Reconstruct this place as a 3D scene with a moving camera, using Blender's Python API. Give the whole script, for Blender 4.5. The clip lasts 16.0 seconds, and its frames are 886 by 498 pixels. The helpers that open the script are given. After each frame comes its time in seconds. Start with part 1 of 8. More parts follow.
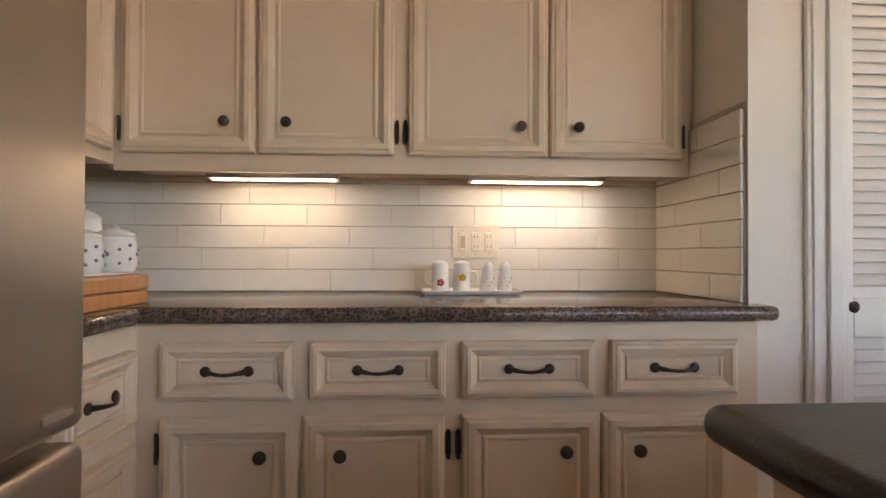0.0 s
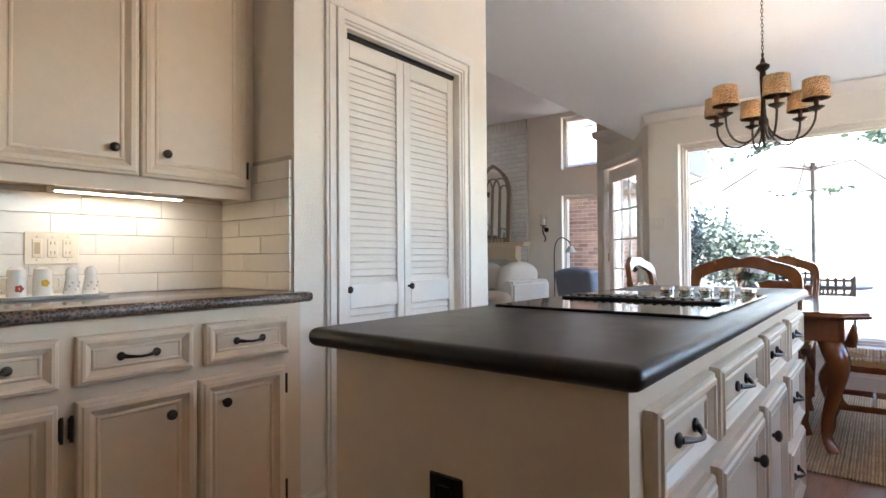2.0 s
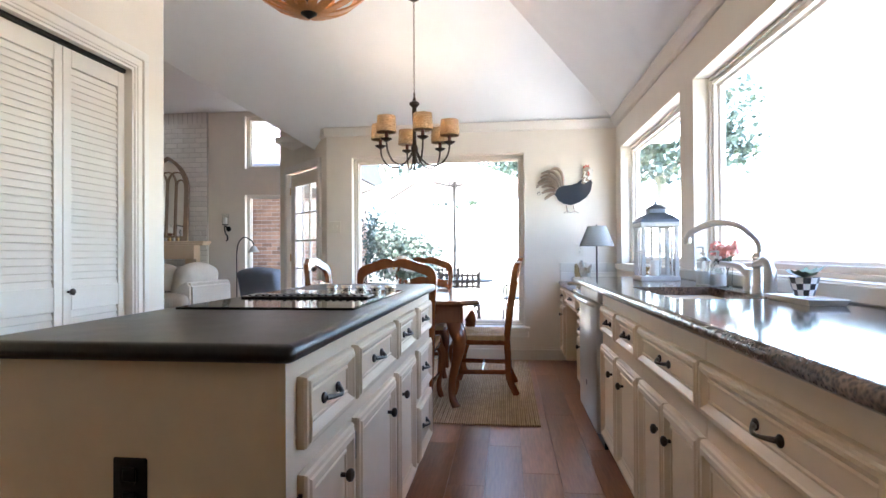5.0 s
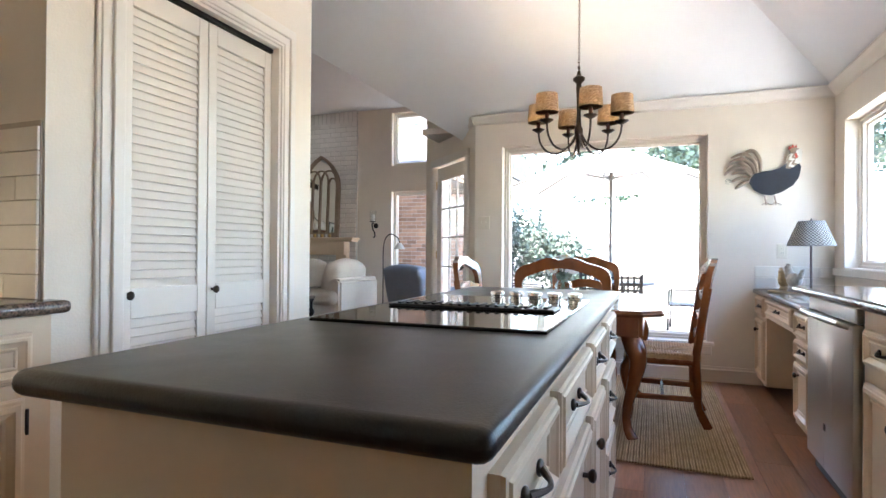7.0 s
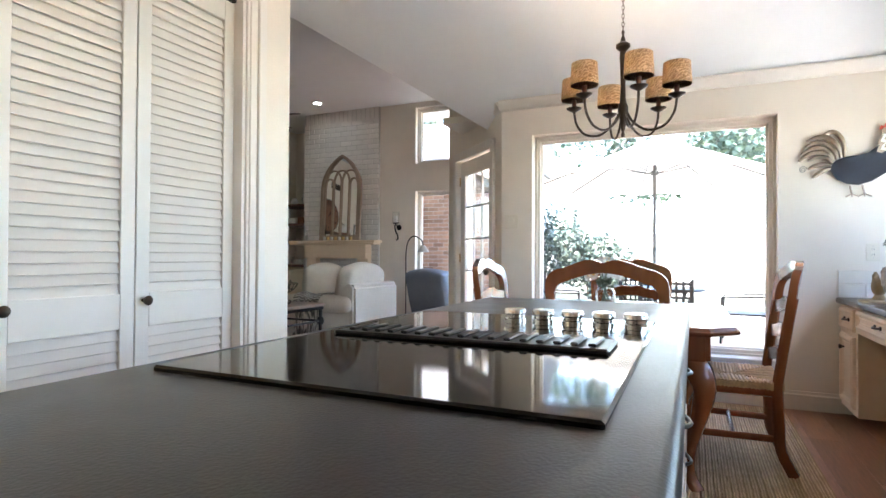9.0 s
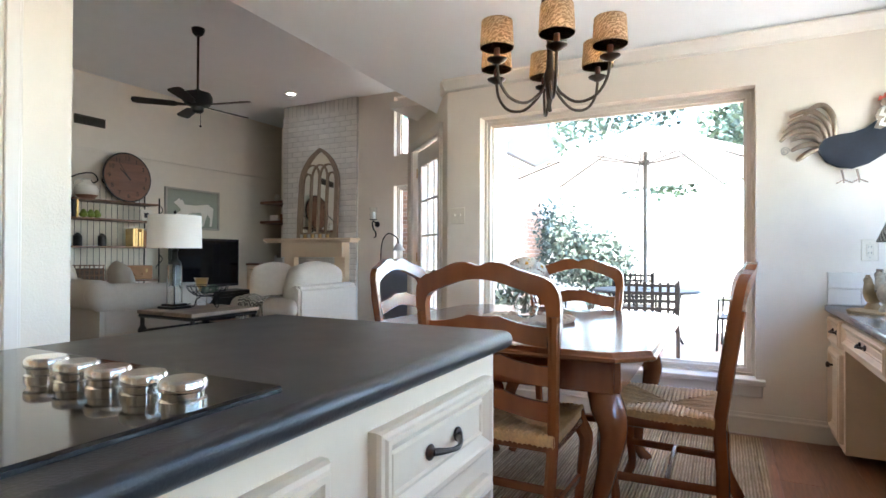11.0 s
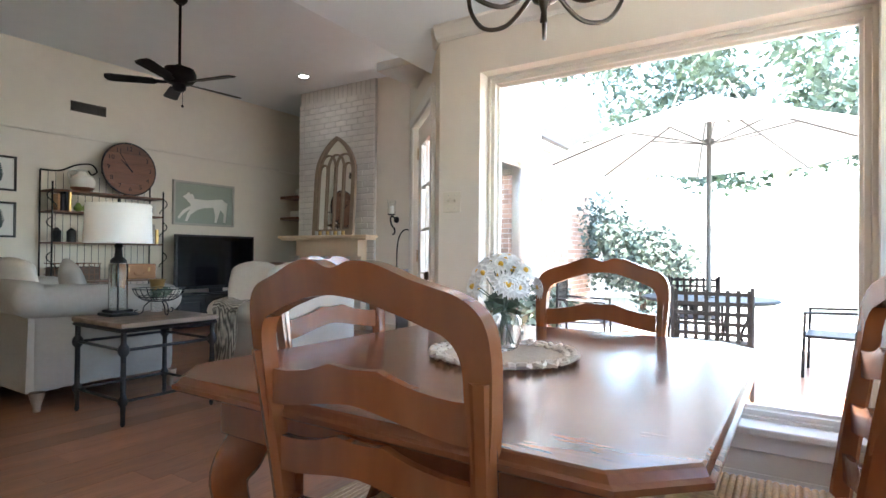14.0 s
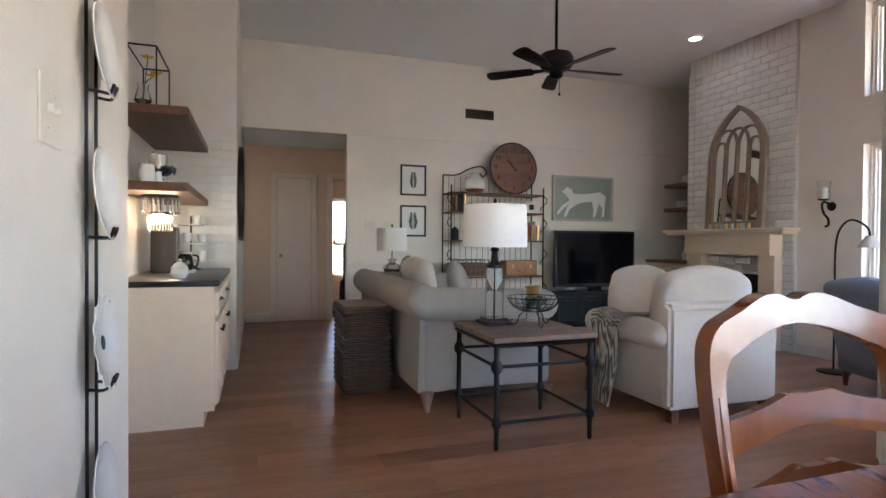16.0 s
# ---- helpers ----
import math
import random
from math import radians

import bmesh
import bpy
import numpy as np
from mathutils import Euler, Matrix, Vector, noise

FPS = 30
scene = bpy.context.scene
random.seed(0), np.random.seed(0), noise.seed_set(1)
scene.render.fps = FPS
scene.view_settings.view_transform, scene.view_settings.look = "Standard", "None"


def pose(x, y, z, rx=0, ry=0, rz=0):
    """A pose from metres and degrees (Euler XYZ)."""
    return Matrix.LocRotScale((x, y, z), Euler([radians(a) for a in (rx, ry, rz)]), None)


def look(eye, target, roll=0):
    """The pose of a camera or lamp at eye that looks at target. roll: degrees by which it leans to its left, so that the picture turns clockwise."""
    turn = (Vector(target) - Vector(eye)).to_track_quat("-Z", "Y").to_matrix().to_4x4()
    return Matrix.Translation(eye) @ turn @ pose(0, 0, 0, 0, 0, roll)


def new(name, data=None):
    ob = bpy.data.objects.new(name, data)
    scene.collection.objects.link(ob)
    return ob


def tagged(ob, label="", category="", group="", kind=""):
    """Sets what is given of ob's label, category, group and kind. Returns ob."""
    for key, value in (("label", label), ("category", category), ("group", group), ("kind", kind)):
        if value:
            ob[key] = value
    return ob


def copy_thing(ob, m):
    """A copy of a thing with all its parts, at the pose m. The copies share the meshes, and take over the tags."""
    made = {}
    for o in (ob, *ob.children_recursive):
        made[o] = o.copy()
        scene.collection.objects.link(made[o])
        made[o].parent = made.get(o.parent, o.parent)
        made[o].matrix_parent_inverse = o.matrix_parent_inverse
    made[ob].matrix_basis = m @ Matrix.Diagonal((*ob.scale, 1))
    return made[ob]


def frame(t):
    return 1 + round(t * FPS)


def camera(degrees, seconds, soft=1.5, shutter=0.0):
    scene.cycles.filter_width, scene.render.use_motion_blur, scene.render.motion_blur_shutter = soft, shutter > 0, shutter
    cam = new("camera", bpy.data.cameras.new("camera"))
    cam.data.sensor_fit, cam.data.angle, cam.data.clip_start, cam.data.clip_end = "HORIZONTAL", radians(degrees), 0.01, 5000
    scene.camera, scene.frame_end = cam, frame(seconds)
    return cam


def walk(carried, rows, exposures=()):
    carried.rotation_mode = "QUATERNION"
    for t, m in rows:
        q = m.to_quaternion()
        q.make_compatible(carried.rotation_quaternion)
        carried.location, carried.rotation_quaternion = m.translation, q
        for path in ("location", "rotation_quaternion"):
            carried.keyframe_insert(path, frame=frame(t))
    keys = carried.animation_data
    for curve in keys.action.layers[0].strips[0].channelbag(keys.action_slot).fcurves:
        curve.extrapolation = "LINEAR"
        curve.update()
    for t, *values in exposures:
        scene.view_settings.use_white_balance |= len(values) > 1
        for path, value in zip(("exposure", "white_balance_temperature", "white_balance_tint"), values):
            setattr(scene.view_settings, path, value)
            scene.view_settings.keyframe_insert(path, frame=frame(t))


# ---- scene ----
cam = camera(78.0, 16.0)
PATH = [
    (0, (-0.034, 0.012, 1.051), (0.088, 2.008, 1.074), 0.2),
    (0.5, (-0.105, -0.06, 1.035), (0.72, 1.761, 1.066), -0.25),
    (1, (-0.232, -0.259, 1.043), (0.976, 1.335, 1.067), -0.3),
    (1.5, (-0.344, -0.375, 1.047), (1.076, 1.033, 1.073), -0.4),
    (2, (-0.451, -0.395, 1.055), (1.11, 0.856, 1.086), -0.4),
    (2.5, (-0.629, -0.422, 1.04), (1.123, 0.54, 1.063), -0.25),
    (3, (-0.731, -0.478, 1.042), (1.152, 0.194, 1.072), -0.3),
    (3.5, (-0.804, -0.567, 1.054), (1.139, -0.095, 1.081), -0.35),
    (3.7, (-0.835, -0.602, 1.056), (1.123, -0.191, 1.083), -0.25),
    (5.8, (-0.606, -0.428, 1.087), (1.382, -0.209, 1.103), -0.4),
    (6, (-0.579, -0.392, 1.08), (1.399, -0.094, 1.096), -0.1),
    (6.5, (-0.383, -0.351, 1.093), (1.537, 0.209, 1.11), 0.4),
    (7, (-0.237, -0.293, 1.076), (1.63, 0.425, 1.088), 0.4),
    (7.5, (-0.083, -0.169, 1.065), (1.758, 0.61, 1.08), 0.4),
    (8, (0.045, -0.12, 1.061), (1.888, 0.657, 1.075), 0.5),
    (8.2, (0.103, -0.126, 1.054), (1.948, 0.646, 1.078), 0.5),
    (10.3, (0.862, -0.362, 1.077), (2.631, 0.572, 1.09), 0.0),
    (10.5, (0.95, -0.418, 1.077), (2.721, 0.511, 1.092), 0.1),
    (11, (1.132, -0.553, 1.076), (2.911, 0.361, 1.094), 0.2),
    (11.5, (1.359, -0.588, 1.063), (3.164, 0.275, 1.08), 0.1),
    (12, (1.579, -0.586, 1.06), (3.395, 0.251, 1.081), 0.3),
    (12.5, (1.736, -0.592, 1.068), (3.552, 0.247, 1.09), 0.3),
    (13, (1.879, -0.632, 1.078), (3.668, 0.262, 1.098), 0.3),
    (13.5, (1.995, -0.603, 1.056), (3.745, 0.366, 1.078), 0.4),
    (14, (2.183, -0.453, 1.06), (3.859, 0.638, 1.079), 0.5),
    (14.5, (2.339, -0.278, 1.067), (3.852, 1.03, 1.079), 0.4),
    (15, (2.578, -0.111, 1.123), (3.665, 1.568, 1.109), 0.4),
    (15.5, (2.632, 0.075, 1.11), (3.385, 1.927, 1.096), 0.3),
    (16, (2.658, 0.242, 1.148), (3.307, 2.134, 1.12), 0.4),
]
walk(cam, [(t, look(eye, target, roll)) for t, eye, target, roll in PATH],
     exposures=[(0, 3.85, 7000, 20), (1.0, 3.92, 6450, 15), (1.5, 4.08, 6350, 13), (3.5, 4.3, 6150, 11), (8.0, 4.35, 6300, 10), (12.5, 4.4, 6300, 8), (14.5, 4.4, 6350, 9), (16, 4.35, 6350, 15)])

# ---- world, sun, exposure ----
world = bpy.data.worlds.new("sky")
scene.world = world
world.use_nodes = True
wn = world.node_tree.nodes
sky = wn.new("ShaderNodeTexSky")
sky.sky_type = "NISHITA"
sky.sun_disc = False
sky.sun_elevation, sky.sun_rotation = radians(74), radians(-56)
world.node_tree.links.new(sky.outputs[0], wn["Background"].inputs[0])
wn["Background"].inputs[1].default_value = 0.15
sun_data = bpy.data.lights.new("sun", "SUN")
sun_data.energy, sun_data.angle, sun_data.color = 3.2, radians(0.5), (1.0, 0.95, 0.87)
sun_ob = new("sun", sun_data)
sun_ob.matrix_world = look((-3, 2, 12.6), (0, 0, 0))


# ---- materials ----
def mat(name, col, rough=0.5, metal=0.0, var=0.06, scale=6.0, bump=0.0, bscale=60.0, rand=0.0, island=0.0, stretch=(1, 1, 1),
        trans=0.0, emit=None, power=0.0, coat=0.0, sub=0.0, ior=1.45):
    m = bpy.data.materials.new(name)
    m.use_nodes = True
    nt = m.node_tree
    n, l = nt.nodes, nt.links
    p = n["Principled BSDF"]
    p.inputs["Base Color"].default_value = (*col, 1)
    p.inputs["Roughness"].default_value = rough
    p.inputs["Metallic"].default_value = metal
    p.inputs["Transmission Weight"].default_value = trans
    p.inputs["Coat Weight"].default_value = coat
    p.inputs["Coat Roughness"].default_value = 0.12
    p.inputs["IOR"].default_value = ior
    if emit:
        p.inputs["Emission Color"].default_value = (*emit, 1)
        p.inputs["Emission Strength"].default_value = power
    if var or bump or rand or island:
        tc = n.new("ShaderNodeTexCoord")
        mp = n.new("ShaderNodeMapping")
        mp.inputs["Scale"].default_value = stretch
        l.new(tc.outputs["Object"], mp.inputs["Vector"])
    if var or rand or island:
        n1 = n.new("ShaderNodeTexNoise")
        n1.inputs["Scale"].default_value, n1.inputs["Detail"].default_value = scale, 6
        l.new(mp.outputs[0], n1.inputs["Vector"])
        n2 = n.new("ShaderNodeTexNoise")
        n2.inputs["Scale"].default_value, n2.inputs["Detail"].default_value = scale * 7, 4
        l.new(mp.outputs[0], n2.inputs["Vector"])
        add = n.new("ShaderNodeMath")
        add.operation = "ADD"
        l.new(n1.outputs[0], add.inputs[0])
        l.new(n2.outputs[0], add.inputs[1])
        rg = n.new("ShaderNodeMapRange")
        rg.inputs[1].default_value, rg.inputs[2].default_value = 0.6, 1.4
        rg.inputs[3].default_value, rg.inputs[4].default_value = 1 - var, 1 + var
        l.new(add.outputs[0], rg.inputs[0])
        last = rg.outputs[0]
        for amount, node, sock in ((rand, "ShaderNodeObjectInfo", "Random"), (island, "ShaderNodeNewGeometry", "Random Per Island")):
            if amount:
                oi = n.new(node)
                r2 = n.new("ShaderNodeMapRange")
                r2.inputs[3].default_value, r2.inputs[4].default_value = 1 - amount, 1 + amount
                l.new(oi.outputs[sock], r2.inputs[0])
                mu = n.new("ShaderNodeMath")
                mu.operation = "MULTIPLY"
                l.new(last, mu.inputs[0])
                l.new(r2.outputs[0], mu.inputs[1])
                last = mu.outputs[0]
        hsv = n.new("ShaderNodeHueSaturation")
        hsv.inputs["Color"].default_value = (*col, 1)
        l.new(last, hsv.inputs["Value"])
        l.new(hsv.outputs[0], p.inputs["Base Color"])
        rr = n.new("ShaderNodeMapRange")
        rr.inputs[3].default_value, rr.inputs[4].default_value = max(0.02, rough - 0.06), min(1, rough + 0.06)
        l.new(n1.outputs[0], rr.inputs[0])
        l.new(rr.outputs[0], p.inputs["Roughness"])
    if bump:
        nb = n.new("ShaderNodeTexNoise")
        nb.inputs["Scale"].default_value, nb.inputs["Detail"].default_value = bscale, 5
        l.new(mp.outputs[0], nb.inputs["Vector"])
        bp = n.new("ShaderNodeBump")
        bp.inputs["Strength"].default_value, bp.inputs["Distance"].default_value = bump, 0.01
        l.new(nb.outputs[0], bp.inputs["Height"])
        l.new(bp.outputs[0], p.inputs["Normal"])
    return m


def speckled(name, dark, light, rough, scale):
    """Stone with coloured grains of two sizes."""
    m = mat(name, dark, rough, var=0)
    n, l = m.node_tree.nodes, m.node_tree.links
    tc = n.new("ShaderNodeTexCoord")
    vo = n.new("ShaderNodeTexVoronoi")
    vo.inputs["Scale"].default_value = scale
    l.new(tc.outputs["Object"], vo.inputs["Vector"])
    no = n.new("ShaderNodeTexNoise")
    no.inputs["Scale"].default_value, no.inputs["Detail"].default_value = scale * 0.35, 6
    l.new(tc.outputs["Object"], no.inputs["Vector"])
    mix = n.new("ShaderNodeMath")
    mix.operation = "MULTIPLY"
    l.new(vo.outputs["Distance"], mix.inputs[0])
    l.new(no.outputs[0], mix.inputs[1])
    cr = n.new("ShaderNodeValToRGB")
    cr.color_ramp.elements[0].position, cr.color_ramp.elements[0].color = 0.08, (*dark, 1)
    cr.color_ramp.elements[1].position, cr.color_ramp.elements[1].color = 0.42, (*light, 1)
    l.new(mix.outputs[0], cr.inputs[0])
    l.new(cr.outputs[0], n["Principled BSDF"].inputs["Base Color"])
    return m


def waves(name, c1, c2, rough, scale, axis="X", dist=1.0, bump=0.4, detail=2.0):
    """Stripes with wobble, for weave, wicker and cord."""
    m = mat(name, c1, rough, var=0)
    n, l = m.node_tree.nodes, m.node_tree.links
    tc = n.new("ShaderNodeTexCoord")
    wv = n.new("ShaderNodeTexWave")
    wv.bands_direction = axis
    wv.inputs["Scale"].default_value, wv.inputs["Distortion"].default_value = scale, dist
    wv.inputs["Detail"].default_value, wv.inputs["Detail Scale"].default_value = detail, 2.0
    l.new(tc.outputs["Object"], wv.inputs["Vector"])
    no = n.new("ShaderNodeTexNoise")
    no.inputs["Scale"].default_value = 14
    l.new(tc.outputs["Object"], no.inputs["Vector"])
    mu = n.new("ShaderNodeMath")
    mu.operation = "MULTIPLY"
    l.new(wv.outputs["Fac"], mu.inputs[0])
    l.new(no.outputs[0], mu.inputs[1])
    cr = n.new("ShaderNodeValToRGB")
    cr.color_ramp.elements[0].color, cr.color_ramp.elements[1].color = (*c1, 1), (*c2, 1)
    cr.color_ramp.elements[1].position = 0.6
    l.new(mu.outputs[0], cr.inputs[0])
    p = n["Principled BSDF"]
    l.new(cr.outputs[0], p.inputs["Base Color"])
    bp = n.new("ShaderNodeBump")
    bp.inputs["Strength"].default_value, bp.inputs["Distance"].default_value = bump, 0.006
    l.new(wv.outputs["Fac"], bp.inputs["Height"])
    l.new(bp.outputs[0], p.inputs["Normal"])
    return m


M_WALL = mat("wall_paint", (0.80, 0.735, 0.64), 0.7, var=0.03, scale=1.2, bump=0.12, bscale=140)
M_CEIL = mat("ceiling_paint", (0.85, 0.87, 0.885), 0.85, var=0.02, scale=0.8, bump=0.15, bscale=90)
M_TRIM = mat("trim_paint", (0.78, 0.72, 0.63), 0.4, var=0.025, scale=3)
M_WHITE = mat("white_paint", (0.79, 0.745, 0.68), 0.4, var=0.02, scale=3)
M_CAB = mat("cabinet_paint", (0.76, 0.60, 0.43), 0.38, var=0.04, scale=2.5, bump=0.05, bscale=30)
M_GRAN = speckled("brown_granite", (0.032, 0.024, 0.020), (0.18, 0.125, 0.095), 0.1, 130)
M_BLACKTOP = mat("black_honed_stone", (0.022, 0.021, 0.022), 0.33, var=0.12, scale=12, bump=0.09, bscale=260, ior=1.40)
M_TILE = mat("glazed_tile", (0.80, 0.76, 0.68), 0.14, var=0.03, scale=5, rand=0.04, bump=0.25, bscale=9)
M_GROUT = mat("grout", (0.50, 0.44, 0.36), 0.9, bump=0.2)
M_STEEL = mat("brushed_steel", (0.60, 0.59, 0.57), 0.30, 1.0, var=0.02, scale=3, stretch=(60, 60, 0.3))
M_FRIDGE = mat("fridge_steel", (0.52, 0.455, 0.39), 0.36, 1.0, var=0.025, scale=3, stretch=(60, 60, 0.25))
M_CHROME = mat("chrome", (0.78, 0.77, 0.75), 0.12, 1.0, var=0.02)
M_BRONZE = mat("dark_bronze", (0.075, 0.058, 0.048), 0.32, 0.85, var=0.25, scale=30)
M_IRON = mat("black_iron", (0.02, 0.019, 0.02), 0.45, 0.6, var=0.2, scale=25, bump=0.1)
M_GLASSBLK = mat("black_glass", (0.008, 0.008, 0.009), 0.06, var=0)
M_BLACK = mat("black_plastic", (0.015, 0.015, 0.015), 0.35, var=0.1)
M_PLANK = mat("wood_plank", (0.30, 0.138, 0.074), 0.32, var=0.36, scale=2.5, stretch=(0.45, 5, 1), rand=0.22)
M_PLANKS = mat("wood_plank_rest", (0.30, 0.138, 0.074), 0.32, var=0.36, scale=2.5, stretch=(0.45, 5, 1), island=0.24)
M_SUB = mat("plank_joint", (0.10, 0.05, 0.032), 0.9)
M_CHERRY = mat("cherry_wood", (0.20, 0.060, 0.018), 0.24, var=0.24, scale=3, stretch=(1, 1, 0.25), bump=0.03, coat=0.5)
M_CHERRYT = mat("cherry_top", (0.15, 0.047, 0.016), 0.20, var=0.3, scale=3, stretch=(4, 0.5, 1), bump=0.015, bscale=6)
M_RUSH = mat("rush", (0.54, 0.315, 0.13), 0.6, var=0.3, scale=14, bump=0.3, bscale=160)
M_JUTE = waves("jute", (0.34, 0.22, 0.12), (0.62, 0.45, 0.28), 0.95, 22, "Y", 2.5, 0.9, 4)
M_RATTAN = waves("sea_grass", (0.32, 0.22, 0.13), (0.78, 0.62, 0.43), 0.8, 30, "DIAGONAL", 9.0, 0.9, 4)
def translucent(m, amount):
    """Let part of the light through a thin shade."""
    n, l = m.node_tree.nodes, m.node_tree.links
    tr, mx = n.new("ShaderNodeBsdfTranslucent"), n.new("ShaderNodeMixShader")
    p = n["Principled BSDF"]
    src = p.inputs["Base Color"]
    if src.is_linked:
        l.new(src.links[0].from_socket, tr.inputs["Color"])
    else:
        tr.inputs["Color"].default_value = src.default_value[:]
    mx.inputs[0].default_value = amount
    l.new(p.outputs[0], mx.inputs[1])
    l.new(tr.outputs[0], mx.inputs[2])
    l.new(mx.outputs[0], n["Material Output"].inputs["Surface"])


translucent(M_RATTAN, 0.24)
M_WICKER = waves("dark_wicker", (0.045, 0.03, 0.022), (0.17, 0.115, 0.08), 0.7, 24, "Z", 2.0, 0.9, 3)
M_LINEN = mat("linen", (0.37, 0.335, 0.29), 0.95, var=0.05, scale=5, bump=0.25, bscale=320)
M_CREAM = mat("cream_slipcover", (0.64, 0.575, 0.49), 0.95, var=0.05, scale=4, bump=0.25, bscale=200)
M_BLUE = mat("slate_blue_fabric", (0.22, 0.25, 0.30), 0.95, var=0.08, scale=6, bump=0.3, bscale=250)
M_THROW = waves("striped_throw", (0.10, 0.09, 0.08), (0.70, 0.64, 0.54), 0.95, 26, "X", 0.3, 0.3)
M_SHADE = mat("white_shade", (0.85, 0.83, 0.78), 0.8, var=0.02)
M_GLASS = mat("clear_glass", (0.96, 0.98, 0.98), 0.02, var=0, trans=1.0, ior=1.3)
M_PANE = mat("window_pane", (1, 1, 1), 0.0, var=0, trans=1.0, ior=1.08)
M_MIRROR = mat("mirror", (0.82, 0.83, 0.82), 0.03, 1.0, var=0)
M_LED = mat("led_strip", (1, 1, 1), 0.5, var=0, emit=(1.0, 0.80, 0.56), power=2.0)
M_BULB = mat("bulb", (1, 0.9, 0.7), 0.4, var=0, emit=(1.0, 0.74, 0.46), power=10)
M_LAMPW = mat("cool_lamp", (1, 1, 1), 0.4, var=0, emit=(0.92, 0.96, 1.0), power=3)
M_BRICKW = mat("white_brick", (0.74, 0.71, 0.66), 0.7, var=0.06, scale=10, rand=0.06, bump=0.4, bscale=50)
M_MORTW = mat("white_mortar", (0.55, 0.52, 0.48), 0.9, bump=0.3)
M_BRICKR = mat("red_brick", (0.48, 0.31, 0.23), 0.85, var=0.15, scale=10, island=0.3, bump=0.4)
M_MORTR = mat("mortar", (0.66, 0.63, 0.58), 0.95, bump=0.3)
M_DRIFT = mat("weathered_wood", (0.30, 0.22, 0.16), 0.7, var=0.25, scale=4, stretch=(1, 1, 0.3), bump=0.2)
M_ETOP = mat("worn_plank_top", (0.19, 0.135, 0.098), 0.6, var=0.35, scale=4, stretch=(0.3, 2, 1), rand=0.15, bump=0.2)
M_SHELF = mat("shelf_wood", (0.16, 0.075, 0.04), 0.45, var=0.3, scale=4, stretch=(1, 0.3, 1))
M_TEAK = mat("clock_wood", (0.19, 0.085, 0.048), 0.5, var=0.25, scale=4, stretch=(0.4, 1, 5), rand=0.2)
M_CERAM = mat("white_ceramic", (0.80, 0.78, 0.73), 0.15, var=0.02)
M_CREAMP = mat("ivory_plastic", (0.76, 0.70, 0.58), 0.35, var=0.02)
M_ORANGE = mat("honey_wood", (0.50, 0.22, 0.075), 0.35, var=0.25, scale=5, stretch=(3, 3, 0.4))
M_LEAF = mat("leaf", (0.09, 0.12, 0.095), 0.6, var=0.3, scale=5, island=0.4)
M_LEAFL = mat("bright_leaf", (0.115, 0.15, 0.105), 0.6, var=0.3, scale=5, island=0.4)
M_BARK = mat("bark", (0.13, 0.09, 0.065), 0.9, var=0.3, bump=0.6)
M_BARKP = mat("pale_bark", (0.42, 0.37, 0.31), 0.9, var=0.25, bump=0.5)
M_PATIO = mat("patio_stone", (0.50, 0.48, 0.45), 0.85, var=0.12, scale=2, bump=0.2)
M_FENCE = mat("fence_wood", (0.56, 0.52, 0.46), 0.85, var=0.2, scale=4, rand=0.1)
M_CANVAS = mat("umbrella_canvas", (0.50, 0.49, 0.45), 0.9, var=0.03)
translucent(M_CANVAS, 0.1)
M_POLE = mat("umbrella_frame", (0.09, 0.095, 0.095), 0.45, 0.2, var=0.1)
M_ROOF = mat("roof_shingle", (0.16, 0.15, 0.15), 0.9, var=0.2, scale=10)
M_NAVY = mat("navy_enamel", (0.016, 0.021, 0.034), 0.62, var=0.3, scale=10)
M_TIN = mat("worn_tin", (0.30, 0.235, 0.185), 0.32, 0.75, var=0.4, scale=14)
M_RED = mat("red_enamel", (0.45, 0.07, 0.04), 0.5, var=0.15)
M_YEL = mat("yellow_petal", (0.72, 0.42, 0.03), 0.6, var=0.1)
M_PINK = mat("pink_petal", (0.75, 0.30, 0.24), 0.7, var=0.15)
M_PETAL = mat("white_petal", (0.85, 0.84, 0.80), 0.6, var=0.03)
M_GREYW = mat("grey_wash", (0.50, 0.48, 0.44), 0.7, var=0.12, scale=8, bump=0.15)
M_SAGE = mat("sage_canvas", (0.36, 0.40, 0.35), 0.9, var=0.06, scale=6)
M_PAPER = mat("paper", (0.78, 0.77, 0.74), 0.8, var=0.02)
M_LEATHER = mat("tan_leather", (0.34, 0.16, 0.065), 0.5, var=0.2, scale=10)
M_GOLD = mat("aged_brass", (0.50, 0.33, 0.14), 0.3, 0.9, var=0.2)
M_STRAW = mat("straw", (0.45, 0.34, 0.20), 0.8, var=0.2, scale=20, bump=0.4)
M_SCREEN = mat("tv_screen", (0.006, 0.006, 0.008), 0.08, var=0)
M_MERC = mat("mercury_glass", (0.72, 0.70, 0.66), 0.12, 0.9, var=0.25, scale=20)
M_BLIND = mat("blind", (0.8, 0.78, 0.72), 0.6, var=0.02)
# Hallway trim and walls: the warm light there is put into the base colours.
M_HALLT_WARM = mat("hall_trim_warm_lit", (0.76, 0.60, 0.47), 0.4, var=0.025, scale=3)
M_HALL_WARM = mat("hall_paint_warm_lit", (0.74, 0.51, 0.36), 0.7, var=0.03, scale=1.5, bump=0.1, bscale=140)
M_GRASS = mat("lawn", (0.105, 0.125, 0.06), 0.95, var=0.3, scale=3, bump=0.5)


